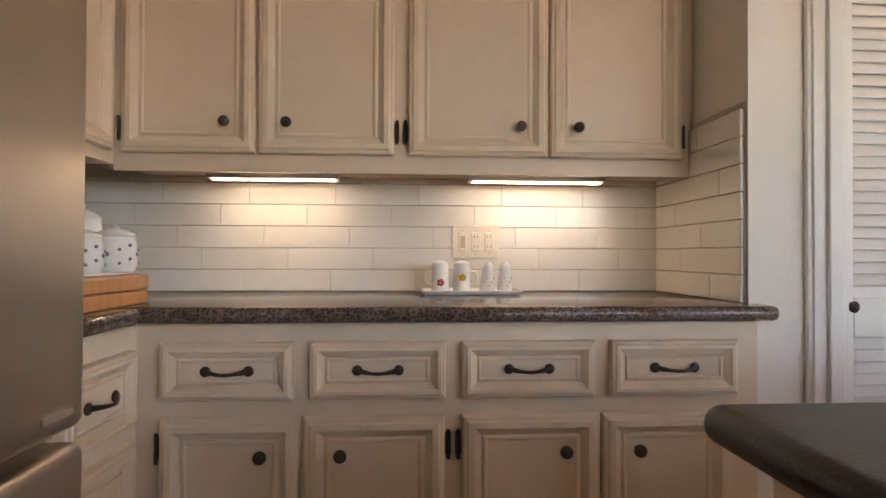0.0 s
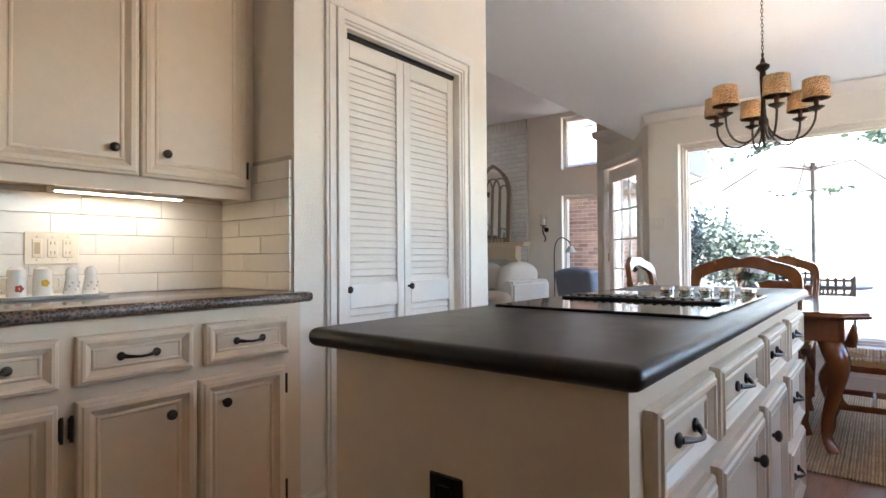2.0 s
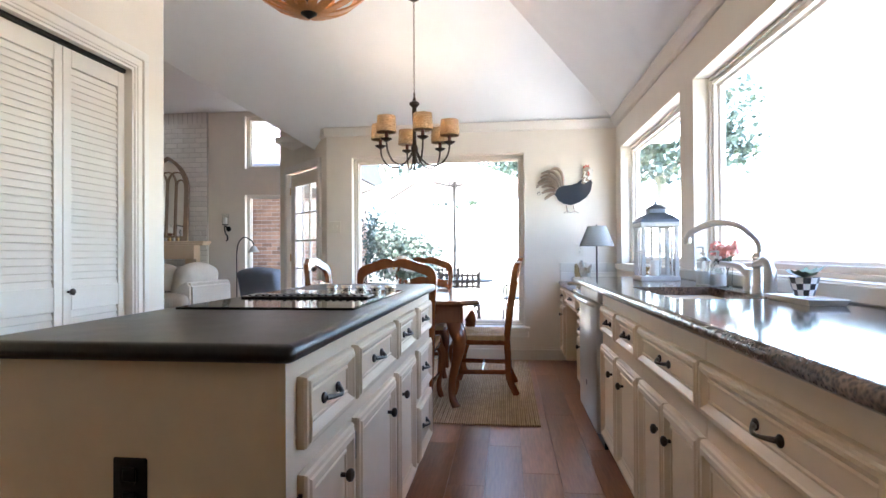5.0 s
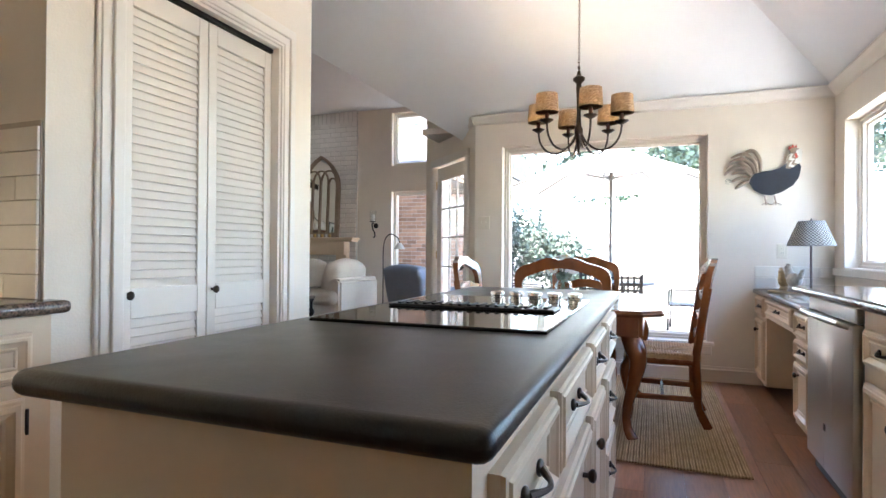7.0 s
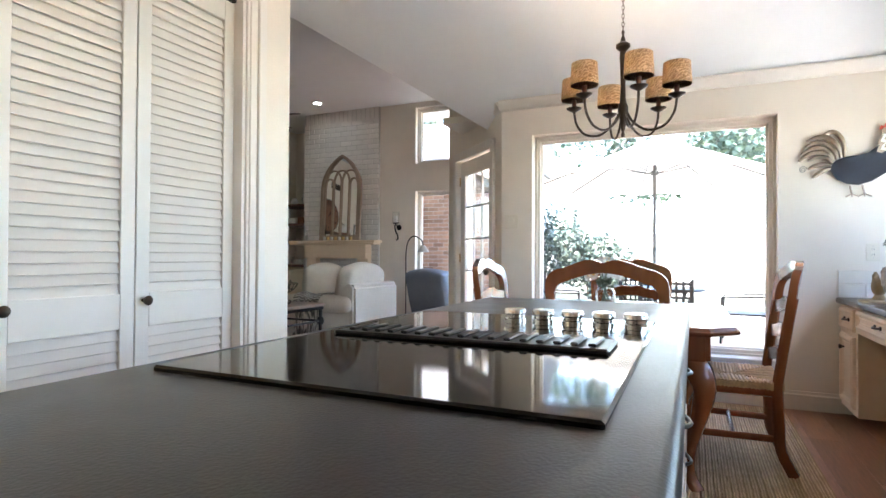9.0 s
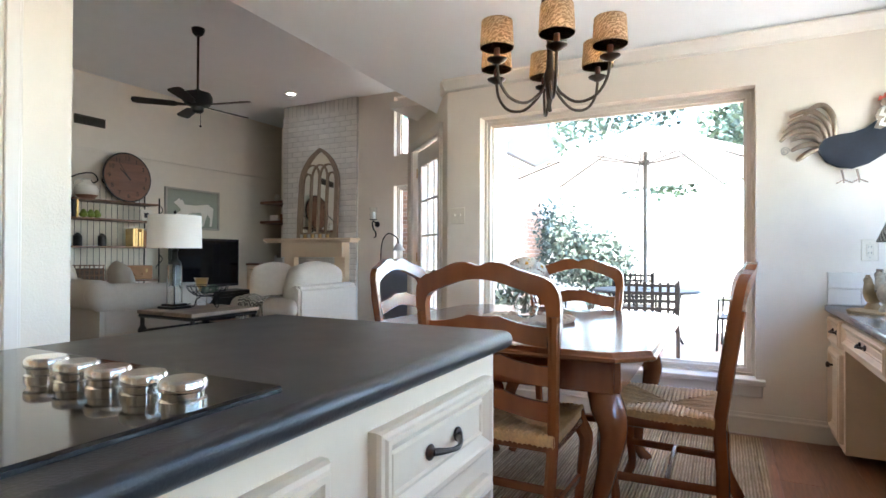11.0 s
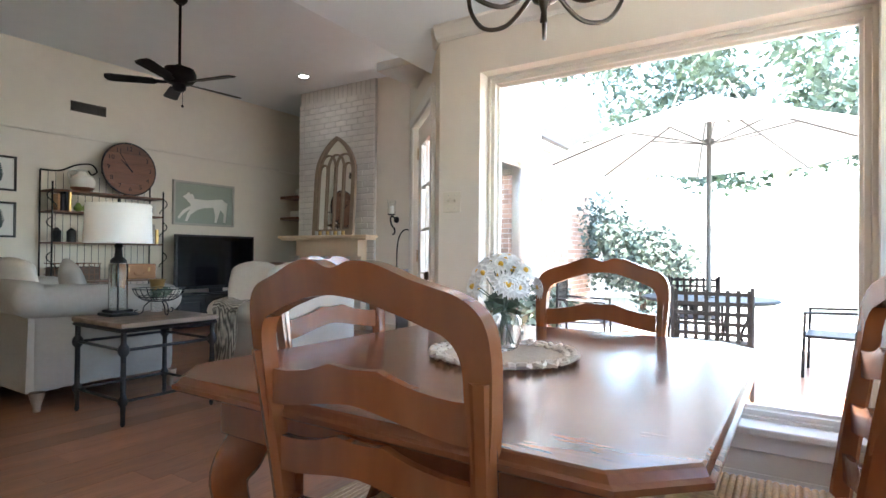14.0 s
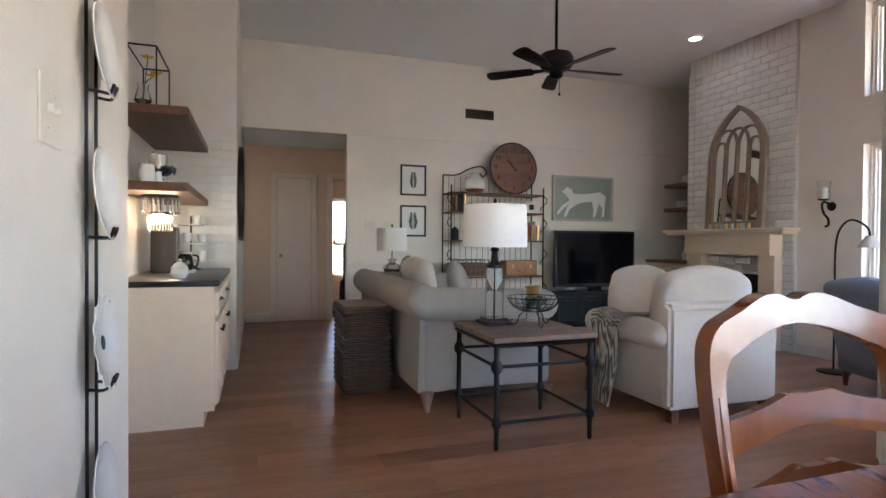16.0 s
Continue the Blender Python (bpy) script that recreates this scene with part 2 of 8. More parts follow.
# ---- helpers for meshes ----
def link_mesh(name, bm, material, smooth=False):
    me = bpy.data.meshes.new(name)
    bmesh.ops.recalc_face_normals(bm, faces=bm.faces[:])
    if smooth:
        for f in bm.faces:
            f.smooth = True
        for e in bm.edges:
            if len(e.link_faces) == 2 and e.calc_face_angle(0) > 0.7:
                e.smooth = False
    bm.to_mesh(me)
    bm.free()
    me.materials.append(material)
    return new(name, me)


def part(name, bm, material, parent=None, label="", smooth=False):
    ob = link_mesh(name, bm, material, smooth)
    ob.parent = parent
    if label:
        tagged(ob, label)
    return ob


def struct(name, bm, material, label, category="", smooth=False):
    return tagged(link_mesh(name, bm, material, smooth), label, category, kind="structure")


def thing(name, label, category, m=None, group=""):
    ob = new(name)
    ob.empty_display_size = 0.1
    if m is not None:
        ob.matrix_basis = m
    return tagged(ob, label, category, group)


def single(name, bm, material, label, category, m=None, group="", smooth=False):
    ob = tagged(link_mesh(name, bm, material, smooth), label, category, group)
    if m is not None:
        ob.matrix_basis = m
    return ob


def B():
    return bmesh.new()


def box(bm, x0, x1, y0, y1, z0, z1, r=0.0, seg=1):
    made = bmesh.ops.create_cube(bm, size=1.0, matrix=Matrix.LocRotScale(((x0 + x1) / 2, (y0 + y1) / 2, (z0 + z1) / 2), None, (abs(x1 - x0), abs(y1 - y0), abs(z1 - z0))))["verts"]
    if r:
        edges = list({e for v in made for e in v.link_edges})
        bmesh.ops.bevel(bm, geom=edges, offset=r, segments=seg, affect="EDGES", profile=0.5)
    return bm


def moved(bm, before, m):
    bm.verts.ensure_lookup_table()
    bmesh.ops.transform(bm, matrix=m, verts=bm.verts[before:])


def ball(bm, c, r, stretch=(1, 1, 1), u=12, v=8):
    bmesh.ops.create_uvsphere(bm, u_segments=u, v_segments=v, radius=r, matrix=Matrix.Translation(c) @ Matrix.Diagonal((*stretch, 1)))
    return bm


def lathe(bm, prof, seg=16, c=(0, 0, 0)):
    rings = []
    for r, z in prof:
        rings.append([bm.verts.new((c[0] + r * math.cos(2 * math.pi * i / seg), c[1] + r * math.sin(2 * math.pi * i / seg), c[2] + z)) for i in range(seg)])
    for a, b in zip(rings, rings[1:]):
        for i in range(seg):
            bm.faces.new((a[i], a[(i + 1) % seg], b[(i + 1) % seg], b[i]))
    for ring, r in ((rings[0], prof[0][0]), (rings[-1], prof[-1][0])):
        if r > 1e-5:
            bm.faces.new(ring)
    return bm


def tube(bm, pts, r, seg=8, flat=1.0, closed=False):
    """A round or oval bar along points; r is one radius or one for each point."""
    pts = [Vector(p) for p in pts]
    rs = [r] * len(pts) if isinstance(r, (int, float)) else list(r)
    rings, side = [], None
    for i, p in enumerate(pts):
        a, b = pts[max(i - 1, 0)], pts[min(i + 1, len(pts) - 1)]
        if closed:
            a, b = pts[i - 1], pts[(i + 1) % len(pts)]
        d = (b - a).normalized()
        if side is None:
            side = d.orthogonal().normalized() if abs(d.z) > 0.99 or abs(d.z) < 1e-6 and False else d.cross(Vector((0, 0, 1)) if abs(d.z) < 0.95 else Vector((1, 0, 0))).normalized()
        side = (side - d * side.dot(d)).normalized()
        up = d.cross(side)
        rings.append([bm.verts.new(p + side * (rs[i] * math.cos(2 * math.pi * k / seg)) + up * (rs[i] * flat * math.sin(2 * math.pi * k / seg))) for k in range(seg)])
    pairs = list(zip(rings, rings[1:])) + ([(rings[-1], rings[0])] if closed else [])
    for a, b in pairs:
        for k in range(seg):
            bm.faces.new((a[k], a[(k + 1) % seg], b[(k + 1) % seg], b[k]))
    if not closed:
        bm.faces.new(rings[0])
        bm.faces.new(rings[-1])
    return bm


def prism(bm, outline, m, depth):
    """A flat outline (x, y) given depth along its z, laid by the pose m."""
    lo = [bm.verts.new(m @ Vector((x, y, 0))) for x, y in outline]
    hi = [bm.verts.new(m @ Vector((x, y, depth))) for x, y in outline]
    n = len(outline)
    for i in range(n):
        bm.faces.new((lo[i], lo[(i + 1) % n], hi[(i + 1) % n], hi[i]))
    f1, f2 = bm.faces.new(lo), bm.faces.new(hi)
    if n > 6:
        bmesh.ops.triangulate(bm, faces=[f1, f2])
    return bm


def strip(bm, low, high, m, depth):
    """A bar between two lines of points of equal count, with depth along z."""
    def grid(z):
        return [[bm.verts.new(m @ Vector((x, y, z))) for x, y in row] for row in (low, high)]
    a, b = grid(0), grid(depth)
    n = len(low)
    for i in range(n - 1):
        bm.faces.new((a[0][i], a[0][i + 1], a[1][i + 1], a[1][i]))
        bm.faces.new((b[0][i], b[0][i + 1], b[1][i + 1], b[1][i]))
        bm.faces.new((a[0][i], a[0][i + 1], b[0][i + 1], b[0][i]))
        bm.faces.new((a[1][i], a[1][i + 1], b[1][i + 1], b[1][i]))
    for i in (0, n - 1):
        bm.faces.new((a[0][i], a[1][i], b[1][i], b[0][i]))
    return bm


def rings(bm, x0, x1, z0, z1, prof, m=None, fill=True):
    """Nested mitred rectangles in the xz plane: rows of (inset, y). Front is -y."""
    m = m or Matrix()
    loops = [[bm.verts.new(m @ Vector(c)) for c in ((x0 + i, y, z0 + i), (x1 - i, y, z0 + i), (x1 - i, y, z1 - i), (x0 + i, y, z1 - i))] for i, y in prof]
    for a, b in zip(loops, loops[1:]):
        for k in range(4):
            bm.faces.new((a[k], a[(k + 1) % 4], b[(k + 1) % 4], b[k]))
    if fill:
        bm.faces.new(loops[-1])
    return bm


DOOR_PROF = [(0, 0), (0, -0.014), (0.004, -0.02), (0.012, -0.022), (0.016, -0.026), (0.03, -0.026), (0.034, -0.022), (0.046, -0.012), (0.05, -0.011), (0.053, -0.015), (0.059, -0.015), (0.063, -0.011)]
DRAW_PROF = [(0, 0), (0, -0.014), (0.003, -0.02), (0.009, -0.022), (0.012, -0.026), (0.02, -0.026), (0.023, -0.022), (0.037, -0.011), (0.041, -0.015), (0.045, -0.015), (0.048, -0.011)]


def knob(parent, x, z, y=-0.011):
    bm = B()
    lathe(bm, [(0.006, 0), (0.006, 0.012), (0.013, 0.016), (0.0165, 0.022), (0.0155, 0.028), (0.009, 0.032), (0.0, 0.033)], 12)
    moved(bm, 0, pose(x, y, z, 90))
    return part("knob", bm, M_BRONZE, parent, "dark bronze knob", True)


def pull(parent, x, z, y=-0.011, w=0.10):
    bm = B()
    pts = [(x - w / 2 + w * i / 10, y - 0.008 - 0.02 * math.sin(math.pi * min(1, max(0, (i - 0.5) / 9))), z - 0.004 * math.sin(math.pi * i / 10)) for i in range(11)]
    tube(bm, pts, [0.006, 0.0065, 0.0055, 0.0045, 0.004, 0.0045, 0.004, 0.0045, 0.0055, 0.0065, 0.006], 8)
    for s in (-1, 1):
        ball(bm, (x + s * w / 2, y - 0.004, z), 0.013, (1, 0.5, 1), 10, 6)
    return part("handle", bm, M_BRONZE, parent, "dark bronze pull handle", True)


def hinge(parent, x, z):
    bm = B()
    box(bm, x - 0.007, x + 0.007, -0.008, 0, z - 0.03, z + 0.03, 0.003)
    tube(bm, [(x, -0.01, z - 0.036), (x, -0.01, z + 0.036)], 0.0045, 6)
    return part("hinge", bm, M_BRONZE, parent, "dark bronze butterfly hinge", True)


def front(parent, kind, x0, x1, z0, z1, knob_at=None, hinge_at=None):
    """A moulded door or drawer front under its cabinet; the cabinet's face is y = 0 and -y is out."""
    bm = rings(B(), x0, x1, z0, z1, DOOR_PROF if kind == "door" else DRAW_PROF)
    ob = part(kind, bm, M_CAB, parent)
    if kind == "drawer":
        pull(ob, (x0 + x1) / 2, (z0 + z1) / 2)
    elif knob_at:
        knob(ob, *knob_at)
    if hinge_at is not None:
        for z in (z0 + 0.07, z1 - 0.07):
            hinge(ob, hinge_at, z)
    return ob


def cabinet(name, label, m, w, h, d, fronts, toe=0.0, group=""):
    """A cabinet with its face at y = 0, its back at y = d and its foot at z = 0. fronts: kind, x0, x1, z0, z1, knob, hinge."""
    c = thing(name, label, "cabinet", m, group)
    bm = B()
    if toe:
        box(bm, 0.0, w, 0.06, d, 0, toe)
    box(bm, 0, w, 0, d, toe, h)
    part("body", bm, M_CAB, c)
    for f in fronts:
        front(c, *f)
    return c


def smooth_path(pts, n=6):
    """Points on a Catmull-Rom curve through pts."""
    pts = [Vector(p) for p in pts]
    out = []
    for i in range(len(pts) - 1):
        p0, p1, p2, p3 = pts[max(i - 1, 0)], pts[i], pts[i + 1], pts[min(i + 2, len(pts) - 1)]
        for k in range(n):
            t = k / n
            out.append(0.5 * ((2 * p1) + (p2 - p0) * t + (2 * p0 - 5 * p1 + 4 * p2 - p3) * t * t + (3 * p1 - p0 - 3 * p2 + p3) * t ** 3))
    out.append(pts[-1])
    return out


def wall_with_holes(name, axis, at, thick, a0, a1, z0, z1, holes, material, label):
    """A wall across x (axis 'x', at x = at) or y, from a0 to a1, with openings (b0, b1, c0, c1) through it. thick is signed, away from the room."""
    us = sorted({a0, a1, *[h[0] for h in holes], *[h[1] for h in holes]})
    vs = sorted({z0, z1, *[h[2] for h in holes], *[h[3] for h in holes]})
    bm = B()
    lo, hi = min(at, at + thick), max(at, at + thick)
    for u0, u1 in zip(us, us[1:]):
        for v0, v1 in zip(vs, vs[1:]):
            cu, cv = (u0 + u1) / 2, (v0 + v1) / 2
            if any(h[0] < cu < h[1] and h[2] < cv < h[3] for h in holes):
                continue
            if axis == "x":
                box(bm, lo, hi, u0, u1, v0, v1)
            else:
                box(bm, u0, u1, lo, hi, v0, v1)
    bmesh.ops.remove_doubles(bm, verts=bm.verts[:], dist=1e-5)
    inner = [f for f in bm.faces if sum(1 for g in bm.faces if g is not f and (g.calc_center_median() - f.calc_center_median()).length < 1e-5)]
    bmesh.ops.delete(bm, geom=inner, context="FACES")
    return struct(name, bm, material, label, "wall")


def text(name, body, size, m, material, parent=None, depth=0.001):
    cu = bpy.data.curves.new(name, "FONT")
    cu.body, cu.size, cu.extrude, cu.align_x, cu.align_y = body, size, depth, "CENTER", "CENTER"
    cu.resolution_u = 3
    tmp = new(name, cu)
    bpy.context.view_layer.update()
    me = bpy.data.meshes.new_from_object(tmp.evaluated_get(bpy.context.evaluated_depsgraph_get()))
    bpy.data.objects.remove(tmp)
    me.transform(m)
    me.materials.clear()
    me.materials.append(material)
    ob = new(name, me)
    ob.parent = parent
    return ob


# ---- large structure ----
CEIL, SLOPE = 3.5, 0.75
wall_with_holes("wall_kitchen_north", "y", 1.915, 0.12, -2.4, 0.85, 0, CEIL, [], M_WALL, "beige painted kitchen wall behind the counter")
wall_with_holes("wall_kitchen_return", "x", 0.85, 0.1, 1.51, 2.035, 0, CEIL, [], M_WALL, "short beige painted return wall beside the counter")
wall_with_holes("wall_pantry", "y", 1.39, 0.12, 0.85, 2.19, 0, CEIL, [(1.105, 1.935, 0, 2.06)], M_WALL, "beige painted wall around the pantry doors")
wall_with_holes("wall_pantry_side", "x", 2.19, -0.12, 1.51, 2.65, 0, CEIL, [], M_WALL, "beige painted wall end with plates and switch")
# Back wall extended and west wall added, unseen, so no daylight passes the louvres.
wall_with_holes("wall_pantry_back", "y", 2.65, -0.1, 0.85, 2.07, 0, CEIL, [], M_WALL, "beige wall behind the pantry, extended unseen to keep daylight out")
wall_with_holes("wall_pantry_blocker", "x", 0.85, 0.1, 2.035, 2.55, 0, CEIL, [], M_WALL, "unseen wall added to keep daylight out of the pantry")
wall_with_holes("wall_bar_back", "x", 1.85, -0.12, 2.65, 5.4, 0, CEIL, [], M_WALL, "painted wall behind the coffee bar")
wall_with_holes("wall_bar_end", "y", 5.4, 0.12, 1.73, 2.5, 0, CEIL, [], M_WALL, "painted wall closing the coffee bar niche")
wall_with_holes("wall_living_west", "x", 2.5, -0.12, 5.52, 8.42, 0, CEIL, [], M_WALL, "beige painted wall beside the hallway")
wall_with_holes("wall_living_north", "y", 7.06, 0.12, 2.5, 9.1, 0, CEIL, [(2.5, 3.73, 0, 2.47)], M_WALL, "beige painted living room wall with hallway opening")
wall_with_holes("wall_niche_east", "x", 9.1, 0.12, 5.97, 7.18, 0, CEIL, [], M_WALL, "beige wall behind the shelf niche")
wall_with_holes("wall_living_east", "x", 8.05, 0.18, 2.25, 4.48, 0, CEIL, [(2.4, 3.83, 2.53, 3.42), (2.4, 3.83, 0.35, 2.09)], M_WALL, "beige painted living room wall with two windows")
# The opening in this unseen wall is added to let daylight in.
wall_with_holes("wall_living_south", "y", 2.25, -0.14, 5.84, 8.23, 0, CEIL, [(6.2, 7.8, 0.2, 2.09)], M_WALL, "beige painted living room wall")
wall_with_holes("wall_kitchen_east", "x", 4.905, 0.18, -1.81, 1.35, 0, CEIL, [(-0.722, 1.076, 0.33, 2.1)], M_WALL, "beige painted breakfast wall with picture window")
wall_with_holes("wall_kitchen_south", "y", -1.63, -0.18, -2.4, 4.905, 0, CEIL, [(2.87, 4.67, 0.98, 2.09), (0.75, 2.63, 0.98, 2.09)], M_WALL, "beige painted wall with windows above the sink")
wall_with_holes("wall_kitchen_west", "x", -2.4, -0.12, -1.81, 2.035, 0, CEIL, [], M_WALL, "beige painted wall closing the kitchen")
wall_with_holes("wall_hall_back", "y", 8.3, 0.12, 2.5, 5.6, 0, 2.6, [(3.72, 4.5, 0, 2.03)], M_HALL_WARM, "peach hallway wall with doors, warm light put into its colour")
wall_with_holes("wall_hall_end", "x", 5.6, 0.12, 7.18, 8.42, 0, 2.6, [], M_HALL_WARM, "peach hallway end wall, warm light put into its colour")
wall_with_holes("wall_far_room", "y", 10.6, 0.12, 2.6, 6.0, 0, 2.6, [(3.95, 4.9, 0.5, 1.95)], M_HALL_WARM, "painted wall of the room beyond the hallway")
wall_with_holes("wall_far_side", "x", 6.0, 0.12, 8.42, 10.72, 0, 2.6, [], M_HALL_WARM, "painted side wall of the far room")
wall_with_holes("wall_far_west", "x", 2.6, -0.1, 8.42, 10.72, 0, 2.6, [], M_HALL_WARM, "painted side wall of the far room")
struct("ceiling_hall", box(B(), 2.5, 6.1, 7.18, 10.7, 2.47, 2.52), M_CEIL, "white hallway ceiling", "ceiling")

ANG = pose(4.905, 1.35, 0, 0, 0, 44.5)
bm = B()
for s0, s1, z0, z1 in ((0, 0.2, 0, CEIL), (0.2, 1.06, 2.06, CEIL), (1.06, 1.3, 0, CEIL)):
    box(bm, s0, s1, -0.14, 0, z0, z1)
ob = struct("wall_angled", bm, M_WALL, "angled beige wall with a glazed door", "wall")
ob.matrix_basis = ANG


def sheet(name, polys, material, label):
    bm = B()
    for poly in polys:
        bm.faces.new([bm.verts.new(p) for p in poly])
    bmesh.ops.remove_doubles(bm, verts=bm.verts[:], dist=1e-4)
    return struct(name, bm, material, label, "ceiling")


def ez(x, y):
    return (x, y, 2.39 + SLOPE * (4.905 - x))


HIP = (4.93, -1.655, 2.371)


def sz(x, y):
    return (x, y, 2.39 + SLOPE * (y + 1.63))


sheet("ceiling_kitchen_slope", [[HIP, ez(4.93, 1.37), ez(5.12, 1.55), ez(3.425, 3.6), (3.425, -0.15, CEIL)],
                                [HIP, (3.425, -0.15, CEIL), sz(-2.5, -0.15), sz(-2.5, -1.65)]], M_CEIL, "white sloping kitchen ceiling")
sheet("ceiling_flat", [[(-2.5, -0.15, CEIL), (3.425, -0.15, CEIL), (3.425, 3.6, CEIL), (3.425, 7.1, CEIL), (-2.5, 7.1, CEIL)],
                       [(3.425, 3.6, CEIL), (3.425, 7.1, CEIL), (9.2, 7.1, CEIL), (9.2, 2.2, CEIL), (5.84, 2.2, CEIL), (5.12, 1.55, CEIL)]], M_CEIL, "white high living room ceiling")
bm = B()
bm.faces.new([bm.verts.new(p) for p in (ez(5.12, 1.55), (5.12, 1.55, CEIL), (3.425, 3.6, CEIL))])
struct("wall_ceiling_step", bm, M_WALL, "painted face above the ceiling edge", "wall")

bm = B()
crown = [(0, 0), (0.012, 0), (0.03, 0.012), (0.05, 0.05), (0.065, 0.07), (0.065, 0.085), (0, 0.085)]
prism(bm, crown, Matrix(((-1, 0, 0, 4.905), (0, 0, 1, -1.63), (0, 1, 0, 2.325), (0, 0, 0, 1))), 2.99)
prism(bm, crown, Matrix(((0, 0, -1, 4.84), (1, 0, 0, -1.63), (0, 1, 0, 2.325), (0, 0, 0, 1))), 7.2)
k = len(bm.verts)
prism(bm, [(x * 0.8, y) for x, y in crown], Matrix(((0, 0, 1, 0), (1, 0, 0, 0), (0, 1, 0, 2.325), (0, 0, 0, 1))), 0.16)
moved(bm, k, ANG)
struct("trim_crown", bm, M_WHITE, "white crown moulding under the sloping ceiling", "moulding")


def base(bm, m, length, h=0.13):
    prism(bm, [(0, 0), (0.014, 0), (0.014, h * 0.72), (0.018, h * 0.74), (0.018, h * 0.8), (0.01, h * 0.86), (0.008, h), (0, h)], m, length)


bm = B()
base(bm, Matrix(((-1, 0, 0, 4.905), (0, 0, 1, -1.09), (0, 1, 0, 0), (0, 0, 0, 1))), 2.44)
base(bm, Matrix(((0, 0, 1, 0.86), (-1, 0, 0, 1.39), (0, 1, 0, 0), (0, 0, 0, 1))), 0.13)
base(bm, Matrix(((0, 0, 1, 2.045), (-1, 0, 0, 1.39), (0, 1, 0, 0), (0, 0, 0, 1))), 0.15)
base(bm, Matrix(((1, 0, 0, 2.19), (0, 0, 1, 1.4), (0, 1, 0, 0), (0, 0, 0, 1))), 1.25)
base(bm, Matrix(((1, 0, 0, 2.5), (0, 0, 1, 5.42), (0, 1, 0, 0), (0, 0, 0, 1))), 2.86)
base(bm, Matrix(((0, 0, 1, 3.74), (-1, 0, 0, 7.06), (0, 1, 0, 0), (0, 0, 0, 1))), 5.3)
base(bm, Matrix(((0, 0, 1, 2.52), (-1, 0, 0, 8.3), (0, 1, 0, 0), (0, 0, 0, 1))), 0.4)
base(bm, Matrix(((-1, 0, 0, 8.05), (0, 0, 1, 2.26), (0, 1, 0, 0), (0, 0, 0, 1))), 2.2)
struct("baseboard", bm, M_TRIM, "cream painted baseboards along the walls", "baseboard")
bm = B()
for z, h, d in ((0.83, 0.045, 0.018), (2.46, 0.03, 0.014)):
    box(bm, 3.75, 9.08, 7.06 - d, 7.06, z, z + h, 0.005)
struct("trim_rails", bm, M_TRIM, "cream chair rail and picture rail on the wall", "moulding")

# Unseen slab that blocks light from above, cut short to leave the patio sunlit.
bm = box(B(), -2.6, 5.2, -1.9, 2.1, 3.56, 3.75)
box(bm, -2.6, 9.3, 2.1, 11.0, 3.56, 3.75)
struct("roof", bm, M_ROOF, "unseen flat slab over the ceilings that blocks sun and sky", "roof")

# pantry door casing
bm = B()
for x0, x1, z0, z1 in ((1.0, 1.105, 0, 2.165), (1.935, 2.04, 0, 2.165)):
    for a, b, d in ((0, 1, 0.014), (0.12, 0.42, 0.02), (0.5, 0.88, 0.026)):
        u0, u1 = (x0 + (x1 - x0) * a, x0 + (x1 - x0) * b)
        box(bm, u0, u1, 1.39 - d, 1.39, z0, z1 - 0.105 * (a if x0 < 1.5 else 1 - b), 0.003)
for a, b, d in ((0, 1, 0.014), (0.12, 0.42, 0.02), (0.5, 0.88, 0.026)):
    box(bm, 1.105 - 0.105 * b, 1.935 + 0.105 * b, 1.39 - d - 0.001, 1.39, 2.06 + 0.105 * a, 2.06 + 0.105 * b, 0.003)
for x0, x1 in ((1.105, 1.12), (1.92, 1.935)):
    box(bm, x0, x1, 1.385, 1.52, 0, 2.06)
box(bm, 1.12, 1.92, 1.385, 1.52, 2.047, 2.06)
struct("trim_pantry_casing", bm, M_WHITE, "white moulded casing around the pantry doors", "casing")
struct("pantry_track", box(B(), 1.12, 1.92, 1.42, 1.46, 2.028, 2.047), M_BLACK, "dark folding door track", "track")


# ---- windows ----
def window(name, label, m, w, h, depth=0.16, bars_v=(), bars_h=(), sill=True, fm=None):
    """A window in an opening w wide and h high; local x along the wall, y out of the room, z up, foot corner at the origin."""
    o = tagged(new(name), label, "window", kind="structure")
    o.matrix_basis = m
    fm = fm or M_TRIM
    bm = B()
    rings(bm, 0.0, w, 0.0, h, [(0, depth - 0.07), (0.02, depth - 0.075), (0.022, depth - 0.06), (0.045, depth - 0.06), (0.047, depth - 0.04), (0.06, depth - 0.03), (0.06, depth)], fill=False)
    part("window_frame", bm, fm, o)
    bm = box(B(), 0.05, w - 0.05, depth - 0.012, depth - 0.006, 0.05, h - 0.05)
    pn = part("pane", bm, M_PANE, o, "clear window glass")
    pn.visible_shadow = False
    for i, (a, wd) in enumerate(bars_v):
        part("glazing_bar", box(B(), a - wd / 2, a + wd / 2, depth - 0.03, depth, 0.05, h - 0.05, 0.003), fm, o)
    for a, wd in bars_h:
        part("glazing_bar", box(B(), 0.05, w - 0.05, depth - 0.028, depth + 0.002, a - wd / 2, a + wd / 2, 0.003), fm, o)
    if sill:
        bm = box(B(), -0.05, w + 0.05, -0.045, depth - 0.05, -0.03, 0.004, 0.008, 2)
        box(bm, -0.035, w + 0.035, -0.018, 0, -0.105, -0.03, 0.006)
        part("window_sill", bm, M_WHITE, o, "white painted window sill and apron")
    return o


